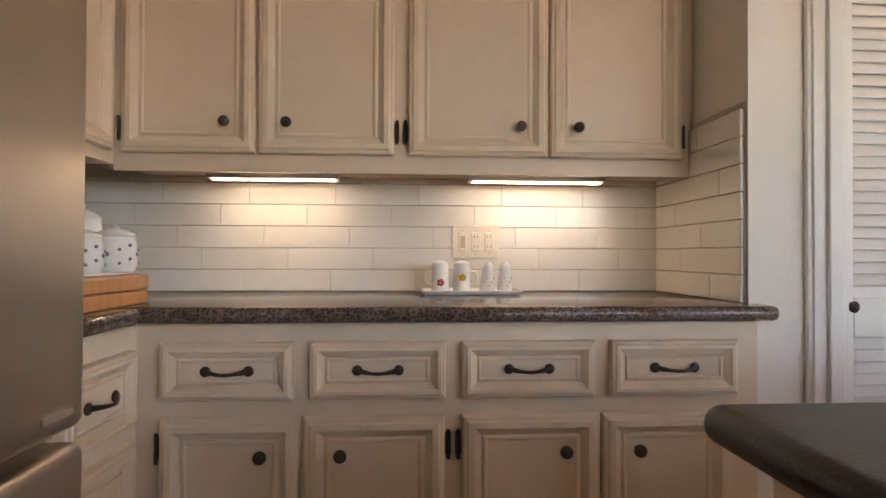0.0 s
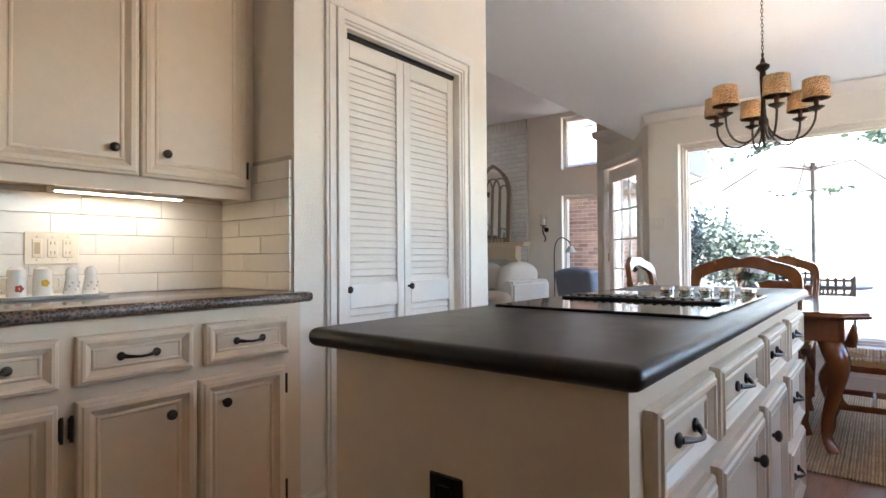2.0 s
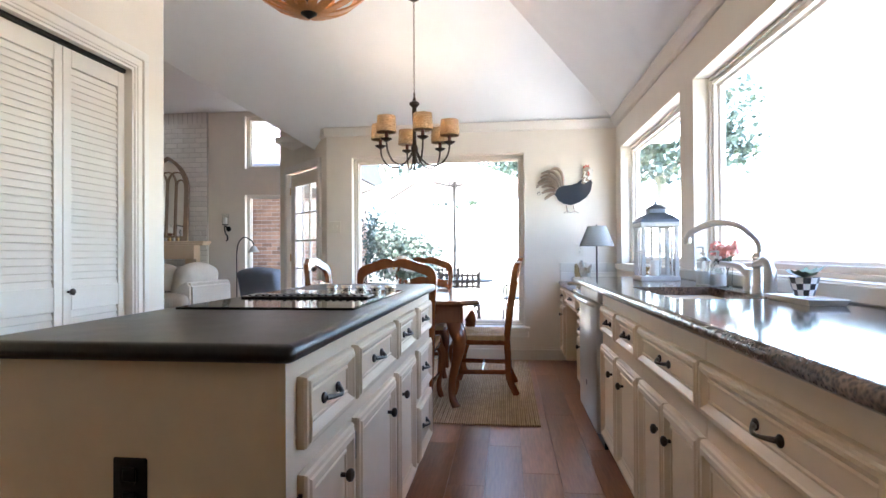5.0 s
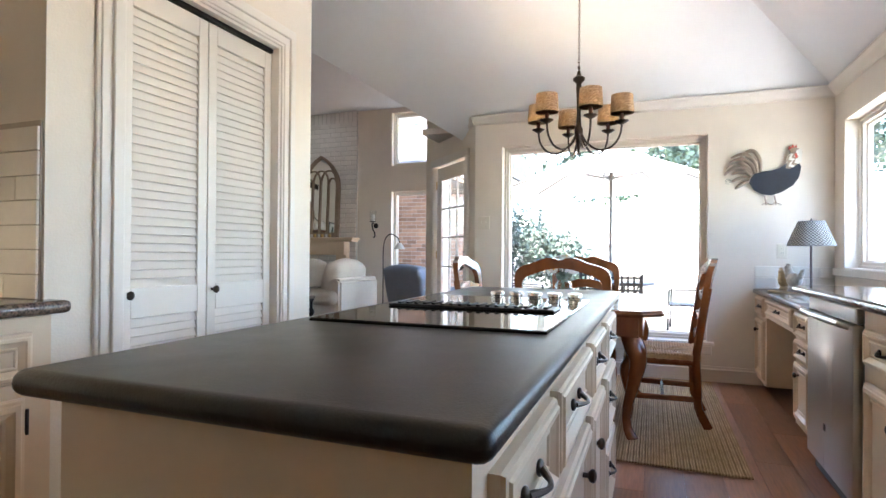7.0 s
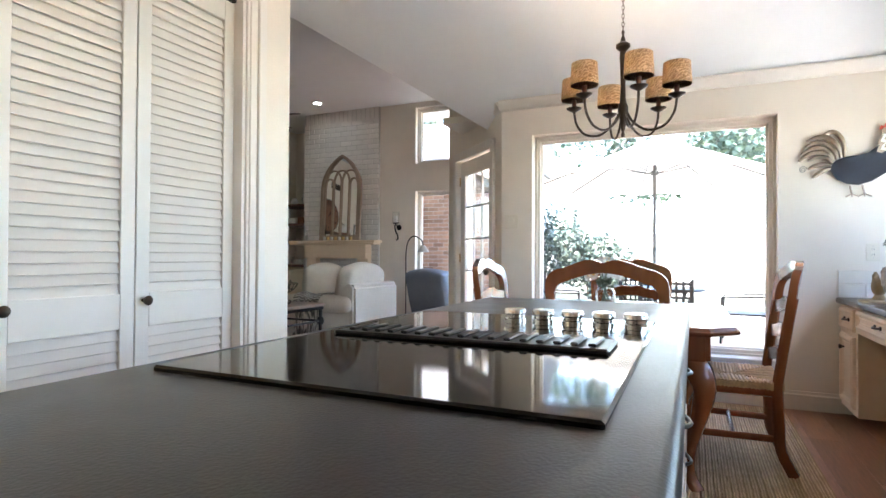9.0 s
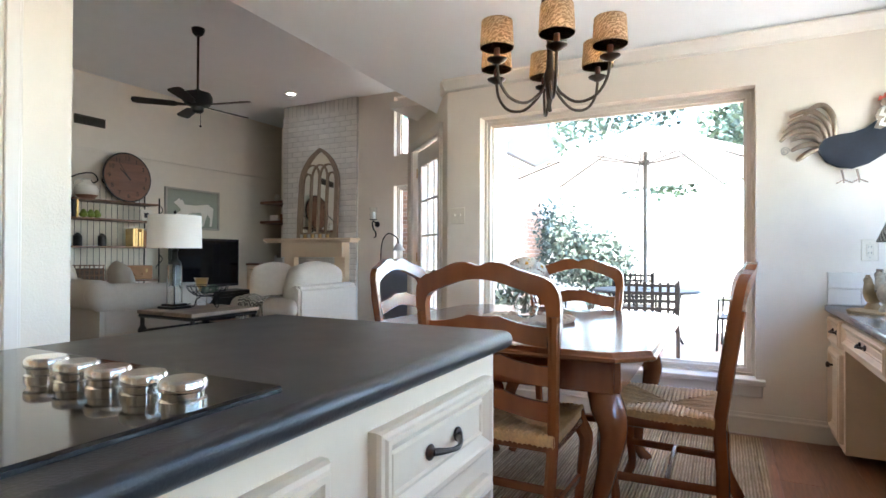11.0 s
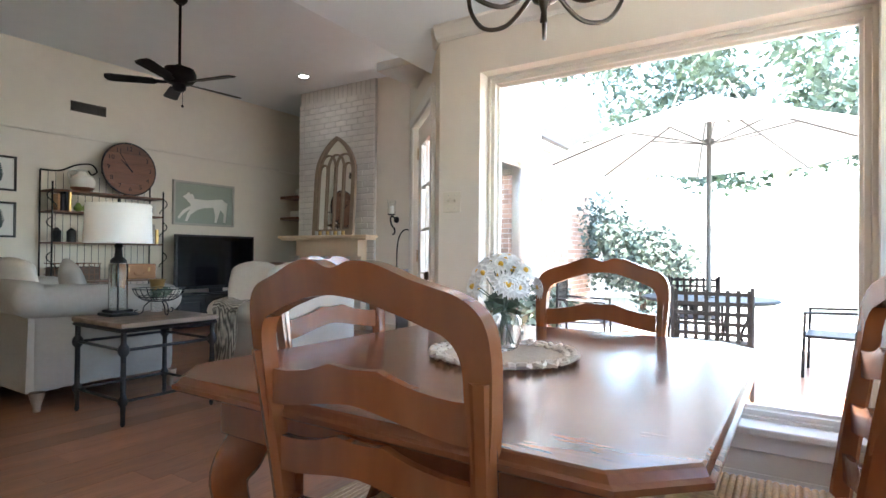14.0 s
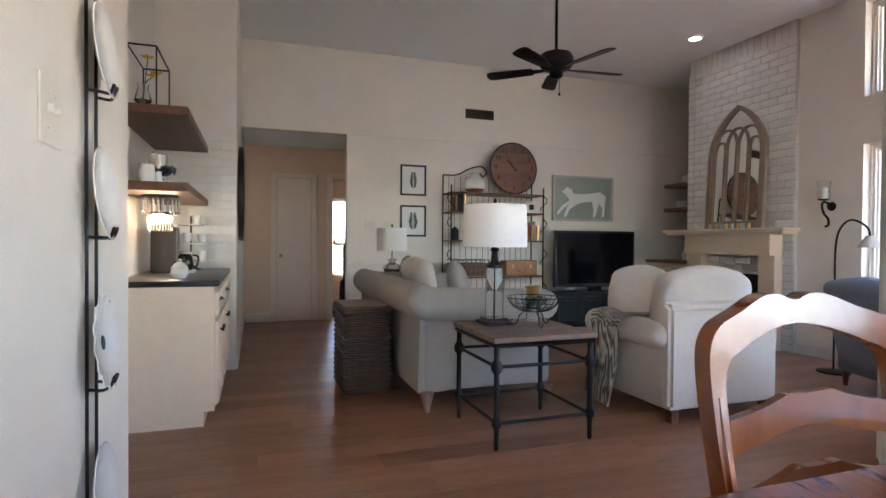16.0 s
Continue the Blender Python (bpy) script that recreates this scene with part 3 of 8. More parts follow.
EASTW = Matrix(((0, 1, 0, 4.905), (-1, 0, 0, 1.076), (0, 0, 1, 0.33), (0, 0, 0, 1)))
window("window_1", "large fixed picture window with cream frame", EASTW, 1.798, 1.77)
for nm, x0, x1 in (("window_2", 2.87, 4.67), ("window_3", 0.75, 2.63)):
    window(nm, "tall fixed window above the sink counter", Matrix(((-1, 0, 0, x1), (0, -1, 0, -1.63), (0, 0, 1, 0.98), (0, 0, 0, 1))), x1 - x0, 1.11, sill=False)
for nm, z0, h in (("window_4", 0.35, 1.74), ("window_5", 2.53, 0.89)):
    window(nm, "living room window in a plain deep reveal", Matrix(((0, 1, 0, 8.05), (-1, 0, 0, 3.83), (0, 0, 1, z0), (0, 0, 0, 1))), 1.43, h, bars_v=((0.71, 0.05),), sill=False)
# Unseen south window, added to brighten the living room.
for nm, z0, h in (("window_7", 0.2, 1.89),):
    window(nm, "living room window in a plain deep reveal", Matrix(((-1, 0, 0, 7.8), (0, -1, 0, 2.25), (0, 0, 1, z0), (0, 0, 0, 1))), 1.6, h, 0.12, bars_v=((0.8, 0.05),), sill=False)
window("window_6", "far room window with white blinds", Matrix(((1, 0, 0, 3.95), (0, 1, 0, 10.6), (0, 0, 1, 0.5), (0, 0, 0, 1))), 0.95, 1.45, 0.1, sill=False)
blind = thing("window_blind", "white slatted window blind, lowered", "blind", pose(3.97, 10.58, 0.5))
for i in range(28):
    bm = box(B(), 0, 0.9, -0.02, 0.02, -0.001, 0.001)
    moved(bm, 0, pose(0, 0, 0.03 + i * 0.05, 55))
    part("slat", bm, M_BLIND, blind)

# glazed garden door in the angled wall
door = tagged(new("door_1"), "white garden door with a glazed grid, closed", "door", kind="structure")
door.matrix_basis = ANG
bm = B()
for s0, s1, z0, z1 in ((0.215, 0.335, 0.01, 2.04), (0.925, 1.045, 0.01, 2.04), (0.335, 0.925, 0.01, 0.27), (0.335, 0.925, 1.89, 2.04)):
    box(bm, s0, s1, -0.075, -0.035, z0, z1, 0.003)
part("door_leaf", bm, M_WHITE, door)
pn = part("pane", box(B(), 0.335, 0.925, -0.058, -0.052, 0.27, 1.89), M_PANE, door, "clear door glass")
pn.visible_shadow = False
for a in (0.53, 0.73):
    part("glazing_bar", box(B(), a - 0.009, a + 0.009, -0.068, -0.042, 0.27, 1.89), M_WHITE, door)
for i in range(1, 5):
    z = 0.27 + 1.62 * i / 5
    part("glazing_bar", box(B(), 0.335, 0.925, -0.066, -0.044, z - 0.009, z + 0.009), M_WHITE, door)
bm = B()
lathe(bm, [(0.03, 0), (0.03, 0.006), (0.01, 0.01), (0.01, 0.035), (0.026, 0.045), (0.03, 0.06), (0.022, 0.075), (0, 0.078)], 14)
moved(bm, 0, pose(0.275, -0.035, 0.92, -90))
part("door_handle", bm, M_BRONZE, door, "dark bronze door knob", True)
bm = lathe(B(), [(0.025, 0), (0.025, 0.012), (0.012, 0.016), (0.012, 0.03), (0, 0.03)], 12)
moved(bm, 0, pose(0.275, -0.035, 1.08, -90))
part("deadbolt", bm, M_BRONZE, door, "dark bronze deadbolt", True)
for z in (0.2, 1.0, 1.8):
    part("hinge", box(B(), 1.04, 1.062, -0.035, -0.028, z, z + 0.09), M_GOLD, door)
bm = B()
for s0, s1, z0, z1 in ((0.125, 0.205, 0, 2.13), (1.055, 1.135, 0, 2.13), (0.125, 1.135, 2.05, 2.13)):
    box(bm, s0, s1, 0, 0.018, z0, z1, 0.004)
    box(bm, s0 + 0.012, s1 - 0.012, 0.018, 0.026, z0, z1 - 0.012 if s1 - s0 < 0.2 else z1, 0.003)
ob = struct("trim_door_casing", bm, M_WHITE, "white casing around the garden door", "casing")
ob.matrix_basis = ANG

# pantry louvred doors
LOUV = bpy.data.meshes.new("slat")
bm = box(B(), 0, 0.305, -0.0195, 0.0195, -0.003, 0.003, 0.0015)
moved(bm, 0, pose(0, 0, 0, 71))
bm.to_mesh(LOUV)
bm.free()
LOUV.materials.append(M_WHITE)
for i, x in enumerate((1.122, 1.522)):
    d = tagged(new("door_%d" % (i + 2)), "white louvred folding pantry door, closed", "door", kind="structure")
    d.matrix_basis = pose(x, 1.44, 0.012)
    bm = B()
    for a, b, z0, z1 in ((0, 0.047, 0, 2.01), (0.349, 0.396, 0, 2.01), (0.047, 0.349, 0, 0.11), (0.047, 0.349, 0.82, 0.93), (0.047, 0.349, 1.93, 2.01)):
        box(bm, a, b, -0.014, 0.014, z0, z1, 0.002)
    part("door_frame", bm, M_WHITE, d)
    for z0, z1 in ((0.11, 0.82), (0.93, 1.93)):
        n = round((z1 - z0) / 0.0325)
        for j in range(n):
            s = new("slat", LOUV)
            s.parent = d
            s.location = (0.0455, 0, z0 + (j + 0.5) * (z1 - z0) / n)
    kb = lathe(B(), [(0.006, 0), (0.006, 0.014), (0.014, 0.02), (0.016, 0.028), (0.009, 0.035), (0, 0.036)], 12)
    moved(kb, 0, pose(0.025, -0.014, 0.905, 90))
    part("knob", kb, M_BRONZE, d, "dark bronze knob", True)

# hallway door
hd = tagged(new("door_4"), "plain peach-white hallway door, closed, warm light put into its colour", "door", kind="structure")
hd.matrix_basis = pose(2.95, 8.3, 0)
part("door_leaf", box(B(), 0, 0.46, -0.012, 0, 0.01, 2.02, 0.002), M_HALLT_WARM, hd)
part("door_casing", rings(B(), -0.09, 0.55, -0.1, 2.11, [(0, 0), (0, -0.018), (0.01, -0.022), (0.075, -0.02), (0.085, -0.012)], fill=False), M_HALLT_WARM, hd)
kb = lathe(B(), [(0.02, 0), (0.02, 0.006), (0.009, 0.01), (0.009, 0.03), (0.024, 0.04), (0.026, 0.055), (0, 0.065)], 12)
moved(kb, 0, pose(0.045, -0.012, 0.93, 90))
part("door_handle", kb, M_GOLD, hd, "small brass knob", True)
struct("trim_hall_casing", rings(B(), 3.63, 4.6, -0.1, 2.12, [(0, 8.3), (0, 8.28), (0.01, 8.276), (0.085, 8.28), (0.09, 8.3)], fill=False), M_HALLT_WARM, "cream casing of the far doorway, warm light put into its colour", "casing")

# ---- floor ----
struct("floor", box(B(), -2.4, 9.2, -1.7, 10.7, -0.12, -0.013), M_SUB, "subfloor under the wooden planks", "floor")
# ---- kitchen: counter run on the north wall ----
FY = 1.355
lower = [("drawer", -0.62, -0.31), ("drawer", -0.272, 0.055), ("drawer", 0.095, 0.425), ("drawer", 0.464, 0.79)]
doors = [(-0.62, -0.295, 0.03, "R"), (-0.284, 0.053, 0, "L"), (0.095, 0.436, 0, "R"), (0.443, 0.772, 0, "L")]
for i in (0, 1):
    x0 = -0.70 if i == 0 else 0.074
    w = 0.774 if i == 0 else 0.776
    f = []
    for k in (2 * i, 2 * i + 1):
        f.append(("drawer", lower[k][1] - x0, lower[k][2] - x0, 0.705, 0.842))
        a, b, _, s = doors[k]
        kx = (b - 0.088 if s == "R" else a + 0.088) - x0
        hx = (a - 0.009 if s == "R" else b + 0.009) - x0
        f.append(("door", a - x0, b - x0, 0.13, 0.662, (kx, 0.575), hx))
    cabinet("base_cabinet", "cream painted base cabinet with drawers and moulded doors", pose(x0, FY, 0), w, 0.885, 0.555, f, 0.09, "north counter cabinets")
bm = box(B(), -1.28, 0.885, FY - 0.045, 1.913, 0.89, 0.928, 0.016, 3)
single("countertop", bm, M_GRAN, "polished brown granite counter along the tiled wall", "countertop", smooth=True)
bm = box(B(), -1.28, -0.645, 1.03, FY - 0.047, 0.89, 0.928, 0.014, 3)
single("side_countertop", bm, M_GRAN, "polished brown granite counter beside the refrigerator", "countertop", smooth=True)
side = cabinet("side_cabinet", "cream painted corner base cabinet with drawers", Matrix(((0, -1, 0, -0.68), (1, 0, 0, 1.03), (0, 0, 1, 0), (0, 0, 0, 1))), 0.324, 0.885, 0.6,
               [("drawer", 0.02, 0.29, 0.66, 0.83), ("door", 0.02, 0.29, 0.13, 0.62, (0.1, 0.55))], 0.09)
# wall cabinets
for x0, x1, split in ((-0.90, -0.06, -0.486), (-0.06, 0.848, 0.389)):
    w = x1 - x0
    a0, a1 = (-0.874, -0.49) if x0 < -0.5 else (-0.039, 0.386)
    b0, b1 = (-0.482, -0.082) if x0 < -0.5 else (0.392, 0.806)
    f = [("door", a0 - x0, a1 - x0, 0.035, 0.98, (a1 - 0.085 - x0, 0.125), a0 - 0.009 - x0), ("door", b0 - x0, b1 - x0, 0.035, 0.98, (b0 + 0.085 - x0, 0.125), b1 + 0.009 - x0)]
    c = cabinet("wall_cabinet", "cream painted wall cabinet with two moulded doors", pose(x0, 1.668, 1.315), w, 1.03, 0.245, f, 0, "wall cabinets over the counter")
    part("light_rail", box(B(), 0, w, 0, 0.018, -0.018, 0), M_CAB, c)
    bm = B()
    prism(bm, [(0, 0), (-0.02, 0.0), (-0.05, 0.05), (-0.05, 0.075), (0, 0.075)], Matrix(((0, 0, 1, 0), (1, 0, 0, 0), (0, 1, 0, 1.03), (0, 0, 0, 1))), w)
    part("crown", bm, M_CAB, c)
c = cabinet("corner_wall_cabinet", "cream painted wall cabinet beside the refrigerator", Matrix(((0, -1, 0, -0.90), (1, 0, 0, 0.9), (0, 0, 1, 1.315), (0, 0, 0, 1))), 0.765, 1.03, 0.35,
            [("door", 0.36, 0.73, 0.035, 0.98, (0.42, 0.12)), ("door", 0.02, 0.34, 0.035, 0.98)])
# light bars under the wall cabinets
for x0, x1 in ((-0.665, -0.258), (0.155, 0.60)):
    lb = thing("under_cabinet_light", "slim white light bar under the wall cabinet, lit", "light", pose(x0, 1.79, 1.315), "light bars under the wall cabinets")
    part("housing", box(B(), 0, x1 - x0, -0.045, 0.03, -0.026, 0, 0.004), M_WHITE, lb)
    part("diffuser", box(B(), 0.012, x1 - x0 - 0.012, -0.036, -0.008, -0.029, -0.0245, 0.002), M_LED, lb, "glowing light strip")

# refrigerator beside the camera's start
fr = thing("refrigerator", "tall stainless steel refrigerator with bottom freezer", "refrigerator", pose(-1.375, 0.21, 0))
part("body", box(B(), 0, 0.7, 0, 0.78, 0.02, 1.78, 0.01), M_FRIDGE, fr)
part("door", box(B(), 0.71, 0.79, 0, 0.78, 0.76, 1.78, 0.02, 3), M_FRIDGE, fr, smooth=True)
part("freezer_drawer", box(B(), 0.71, 0.79, 0, 0.78, 0.06, 0.735, 0.02, 3), M_FRIDGE, fr, smooth=True)
part("badge", box(B(), 0.79, 0.793, 0.66, 0.735, 0.79, 0.802), M_CHROME, fr)

# ---- island ----
isl = thing("island", "cream painted kitchen island with black stone top", "kitchen island", pose(0.285, -0.125, 0))
part("body", box(B(), 0, 1.91, 0, 0.6, 0.09, 0.878), M_CAB, isl)
part("plinth", box(B(), 0.02, 1.89, 0.05, 0.55, 0, 0.09), M_CAB, isl)
bm = B()
box(bm, -0.05, 1.945, -0.035, 0.637, 0.879, 0.916, 0.018, 4)
part("top", bm, M_BLACKTOP, isl, "honed black stone top with rounded edge", True)
for i, (a, b) in enumerate(((0.055, 0.40), (0.44, 0.93), (0.99, 1.36), (1.46, 1.86))):
    front(isl, "drawer", a, b, 0.69, 0.835)
    if i == 0:
        front(isl, "door", a, b, 0.13, 0.64, (b - 0.09, 0.54), a - 0.009)
    elif i == 1:
        front(isl, "door", a, b, 0.13, 0.64, (b - 0.09, 0.54), a - 0.009)
    elif i == 2:
        front(isl, "door", a, b, 0.13, 0.64, (a + 0.09, 0.54), b + 0.009)
    else:
        front(isl, "drawer", a, b, 0.42, 0.64)
        front(isl, "drawer", a, b, 0.13, 0.38)
out = thing("power_outlet", "black outlet plate on the island's end", "outlet", Matrix(((0, 1, 0, 0.285), (-1, 0, 0, 0.19), (0, 0, 1, 0.628), (0, 0, 0, 1))))
part("plate", box(B(), -0.036, 0.036, -0.006, 0, -0.057, 0.057, 0.003), M_BLACK, out)
for z in (-0.024, 0.024):
    bm = box(B(), -0.017, 0.017, -0.009, -0.005, z - 0.016, z + 0.016, 0.005)
    part("socket", bm, M_BLACK, out)
ck = thing("cooktop", "black glass downdraft cooktop with steel knobs", "cooktop", pose(0.832, -0.1, 0.9145))
part("glass", box(B(), 0, 0.78, 0, 0.55, -0.001, 0.009, 0.003), M_GLASSBLK, ck)
vent = part("vent", box(B(), 0.325, 0.435, 0.04, 0.51, 0.009, 0.016, 0.004), M_BLACK, ck, "black slotted downdraft vent")
for i in range(17):
    part("slot", box(B(), 0.34, 0.42, 0.06 + i * 0.026, 0.072 + i * 0.026, 0.016, 0.021, 0.002), M_BLACK, vent)
for i in range(5):
    kb = lathe(B(), [(0.023, 0), (0.023, 0.005), (0.0205, 0.007), (0.0205, 0.013), (0.0235, 0.015), (0.0235, 0.023), (0.021, 0.026), (0, 0.026)], 20)
    moved(kb, 0, pose(0.675, 0.036 + i * 0.062, 0.009))
    part("knob", kb, M_CHROME, ck, "polished steel knob", True)

# ---- sink run on the south wall ----
SM = Matrix(((-1, 0, 0, 0), (0, -1, 0, -1.05), (0, 0, 1, 0), (0, 0, 0, 1)))


def south(x1):
    return Matrix(((-1, 0, 0, x1), (0, -1, 0, -1.05), (0, 0, 1, 0), (0, 0, 0, 1)))


for x1, x0, ds in ((2.30, 1.445, ((2.25, 1.87), (1.835, 1.46))), (1.44, 0.77, ((1.423, 0.775),)), (0.765, 0.03, ((0.762, 0.05),)), (0.025, -0.95, ((0.0, -0.46), (-0.5, -0.93)))):
    f = []
    for a, b in ds:
        f.append(("drawer", x1 - a, x1 - b, 0.665, 0.80))
        if a - b > 0.6:
            mid = (a + b) / 2
            f.append(("door", x1 - a, x1 - mid - 0.005, 0.12, 0.60, (x1 - mid - 0.06, 0.5), x1 - a - 0.008))
            f.append(("door", x1 - mid + 0.005, x1 - b, 0.12, 0.60, (x1 - mid + 0.06, 0.5), x1 - b + 0.008))
        else:
            f.append(("door", x1 - a, x1 - b, 0.12, 0.60, (x1 - (a + b) / 2 + (0.09 if a > 2 else -0.09), 0.5), x1 - (a if a > 2 else b) ))
    cabinet("sink_cabinet", "cream painted base cabinet under the sink counter", south(x1), x1 - x0, 0.875, 0.57, f, 0.09, "sink counter cabinets")
dw = thing("dishwasher", "stainless steel dishwasher with bar handle", "dishwasher", south(3.02))
part("tub", box(B(), 0, 0.7, 0.01, 0.56, 0.02, 0.875), M_BLACK, dw)
part("door", box(B(), 0.015, 0.69, -0.03, 0.008, 0.1, 0.80, 0.008, 2), M_STEEL, dw, smooth=True)
part("control_panel", box(B(), 0.015, 0.69, -0.022, 0.008, 0.805, 0.87, 0.006), M_STEEL, dw)
bm = B()
tube(bm, [(0.05, -0.03, 0.79), (0.06, -0.06, 0.80), (0.35, -0.072, 0.80), (0.64, -0.06, 0.80), (0.65, -0.03, 0.79)], 0.014, 10)
part("handle", bm, M_STEEL, dw, "curved steel bar handle", True)
part("badge", box(B(), 0.30, 0.33, -0.0325, -0.03, 0.28, 0.31), M_BLACK, dw)
# counter with the sink's opening
bm = B()
SX0, SX1, SY0, SY1 = 1.30, 1.98, -1.48, -1.13
sc_top = thing("sink_countertop", "polished dark granite counter below the windows", "countertop")
xs, ys = (-0.95, SX0, SX1, 3.16), (-1.628, SY0, SY1, -1.0)
for i in range(3):
    for k in range(3):
        if (i, k) != (1, 1):
            box(bm, xs[i], xs[i + 1], ys[k], ys[k + 1], 0.877, 0.915)
bmesh.ops.remove_doubles(bm, verts=bm.verts[:], dist=1e-5)
mids = [tuple(round(c, 4) for c in f.calc_center_median()) for f in bm.faces]
bmesh.ops.delete(bm, geom=[f for f, c in zip(bm.faces[:], mids) if mids.count(c) > 1], context="FACES")
part("slab", bm, M_GRAN, sc_top)
part("rounded_edge", tube(B(), [(-0.95, -1.003, 0.896), (3.165, -1.003, 0.896), (3.165, -1.62, 0.896)], 0.0195, 10), M_GRAN, sc_top, smooth=True)
single("backsplash_ledge", box(B(), -0.95, 4.9, -1.628, -1.612, 0.917, 0.975, 0.004), M_TILE, "white tile upstand behind the sink", "backsplash")
sk = thing("sink", "stainless steel undermount sink", "sink", pose(0, 0, 0))
bm = B()
for a in ((SX0 - 0.01, SX0, SY0, SY1), (SX1, SX1 + 0.01, SY0, SY1), (SX0, SX1, SY0 - 0.01, SY0), (SX0, SX1, SY1, SY1 + 0.01)):
    box(bm, *a, 0.70, 0.876)
box(bm, SX0, SX1, SY0, SY1, 0.69, 0.70)
part("basin", bm, M_STEEL, sk)
part("divider", box(B(), 1.62, 1.64, SY0, SY1, 0.70, 0.86, 0.006), M_STEEL, sk)
# desk with a lower top
dk = thing("desk", "cream painted built-in desk with drawers and grey top", "desk", Matrix(((-1, 0, 0, 4.90), (0, -1, 0, -1.09), (0, 0, 1, 0), (0, 0, 0, 1))))
part("pedestal", box(B(), 0.0, 0.42, 0, 0.53, 0.08, 0.755), M_CAB, dk)
part("pedestal", box(B(), 1.33, 1.73, 0, 0.53, 0.08, 0.755), M_CAB, dk)
part("apron", box(B(), 0.42, 1.33, 0, 0.03, 0.60, 0.755), M_CAB, dk)
part("desk_top", box(B(), -0.003, 1.74, -0.03, 0.535, 0.757, 0.795, 0.012, 3), mat("grey_granite", (0.20, 0.20, 0.20), 0.12, var=0.3, scale=30), dk, "polished grey desk top", True)
front(dk, "drawer", 0.06, 0.38, 0.60, 0.74)
front(dk, "door", 0.06, 0.38, 0.12, 0.57, (0.14, 0.48))
front(dk, "drawer", 0.47, 1.28, 0.63, 0.745)
front(dk, "drawer", 1.37, 1.69, 0.60, 0.74)
front(dk, "drawer", 1.37, 1.69, 0.47, 0.58)
front(dk, "door", 1.37, 1.69, 0.12, 0.45, (1.45, 0.38))
bs = tagged(new("backsplash_desk"), "white glazed tile upstand above the desk", "backsplash", kind="structure")
bs.matrix_basis = pose(4.905, -1.628, 0.795)
for r in range(2):
    for i in range(3):
        y0 = i * 0.2 - (0.1 if r else 0)
        a, b = max(0, y0), min(0.553, y0 + 0.198)
        if i == 2:
            b = 0.553
        part("tile", box(B(), -0.012, 0, a, b, 0.002 + r * 0.093, 0.092 + r * 0.093, 0.003), M_TILE, bs)

# ---- dining table ----
tb = thing("dining_table", "cherry wood dining table with clipped corners and cabriole legs", "dining table", pose(3.645, 0.28, 0.0))
TX, TY, CC = 0.715, 0.635, 0.11


def octo(o, z, r=0.0):
    x, y, c = TX - o, TY - o, CC
    return [(-x + c, -y), (x - c, -y), (x, -y + c), (x, y - c), (x - c, y), (-x + c, y), (-x, y - c), (-x, -y + c)]


bm = B()
lo = None
for o, z in ((0.03, 0.722), (0.012, 0.724), (0.0, 0.732), (0.0, 0.742), (0.008, 0.746), (0.014, 0.757), (0.02, 0.76)):
    cur = [bm.verts.new((x, y, z)) for x, y in octo(o, z)]
    if lo:
        for i in range(8):
            bm.faces.new((lo[i], lo[(i + 1) % 8], cur[(i + 1) % 8], cur[i]))
    else:
        bm.faces.new(cur)
    lo = cur
bm.faces.new(lo)
part("tabletop", bm, M_CHERRYT, tb)
for a in ((-0.58, 0.58, -0.52, -0.495), (-0.58, 0.58, 0.495, 0.52), (-0.6, -0.575, -0.5, 0.5), (0.575, 0.6, -0.5, 0.5)):
    part("apron", box(B(), *a, 0.60, 0.722, 0.004), M_CHERRY, tb)
for sx in (-1, 1):
    for sy in (-1, 1):
        bm = B()
        k = smooth_path([(0, 0, 0.72), (0, 0, 0.62), (0.03, 0.03, 0.55), (0.055, 0.055, 0.47), (0.03, 0.03, 0.33), (-0.005, -0.005, 0.18), (-0.005, -0.005, 0.07), (0.03, 0.03, 0.0)], 5)
        rad = [0.05, 0.05, 0.05, 0.05, 0.05, 0.05, 0.052, 0.054, 0.056, 0.058, 0.06, 0.06, 0.058, 0.055, 0.052, 0.049, 0.046, 0.044, 0.041, 0.038, 0.036, 0.034, 0.032, 0.03, 0.028, 0.027, 0.026, 0.026, 0.025, 0.025, 0.026, 0.027, 0.028, 0.03, 0.032, 0.03]
        tube(bm, [(sx * (0.52 + p.x), sy * (0.44 + p.y), p.z) for p in k], rad[:len(k)], 10)
        part("leg", bm, M_CHERRY, tb, smooth=True)
        bm = box(B(), sx * 0.52 - 0.05, sx * 0.52 + 0.05, sy * 0.44 - 0.05, sy * 0.44 + 0.05, 0.595, 0.722, 0.006)
        part("leg_block", bm, M_CHERRY, tb)

# ---- ladder-back chairs ----


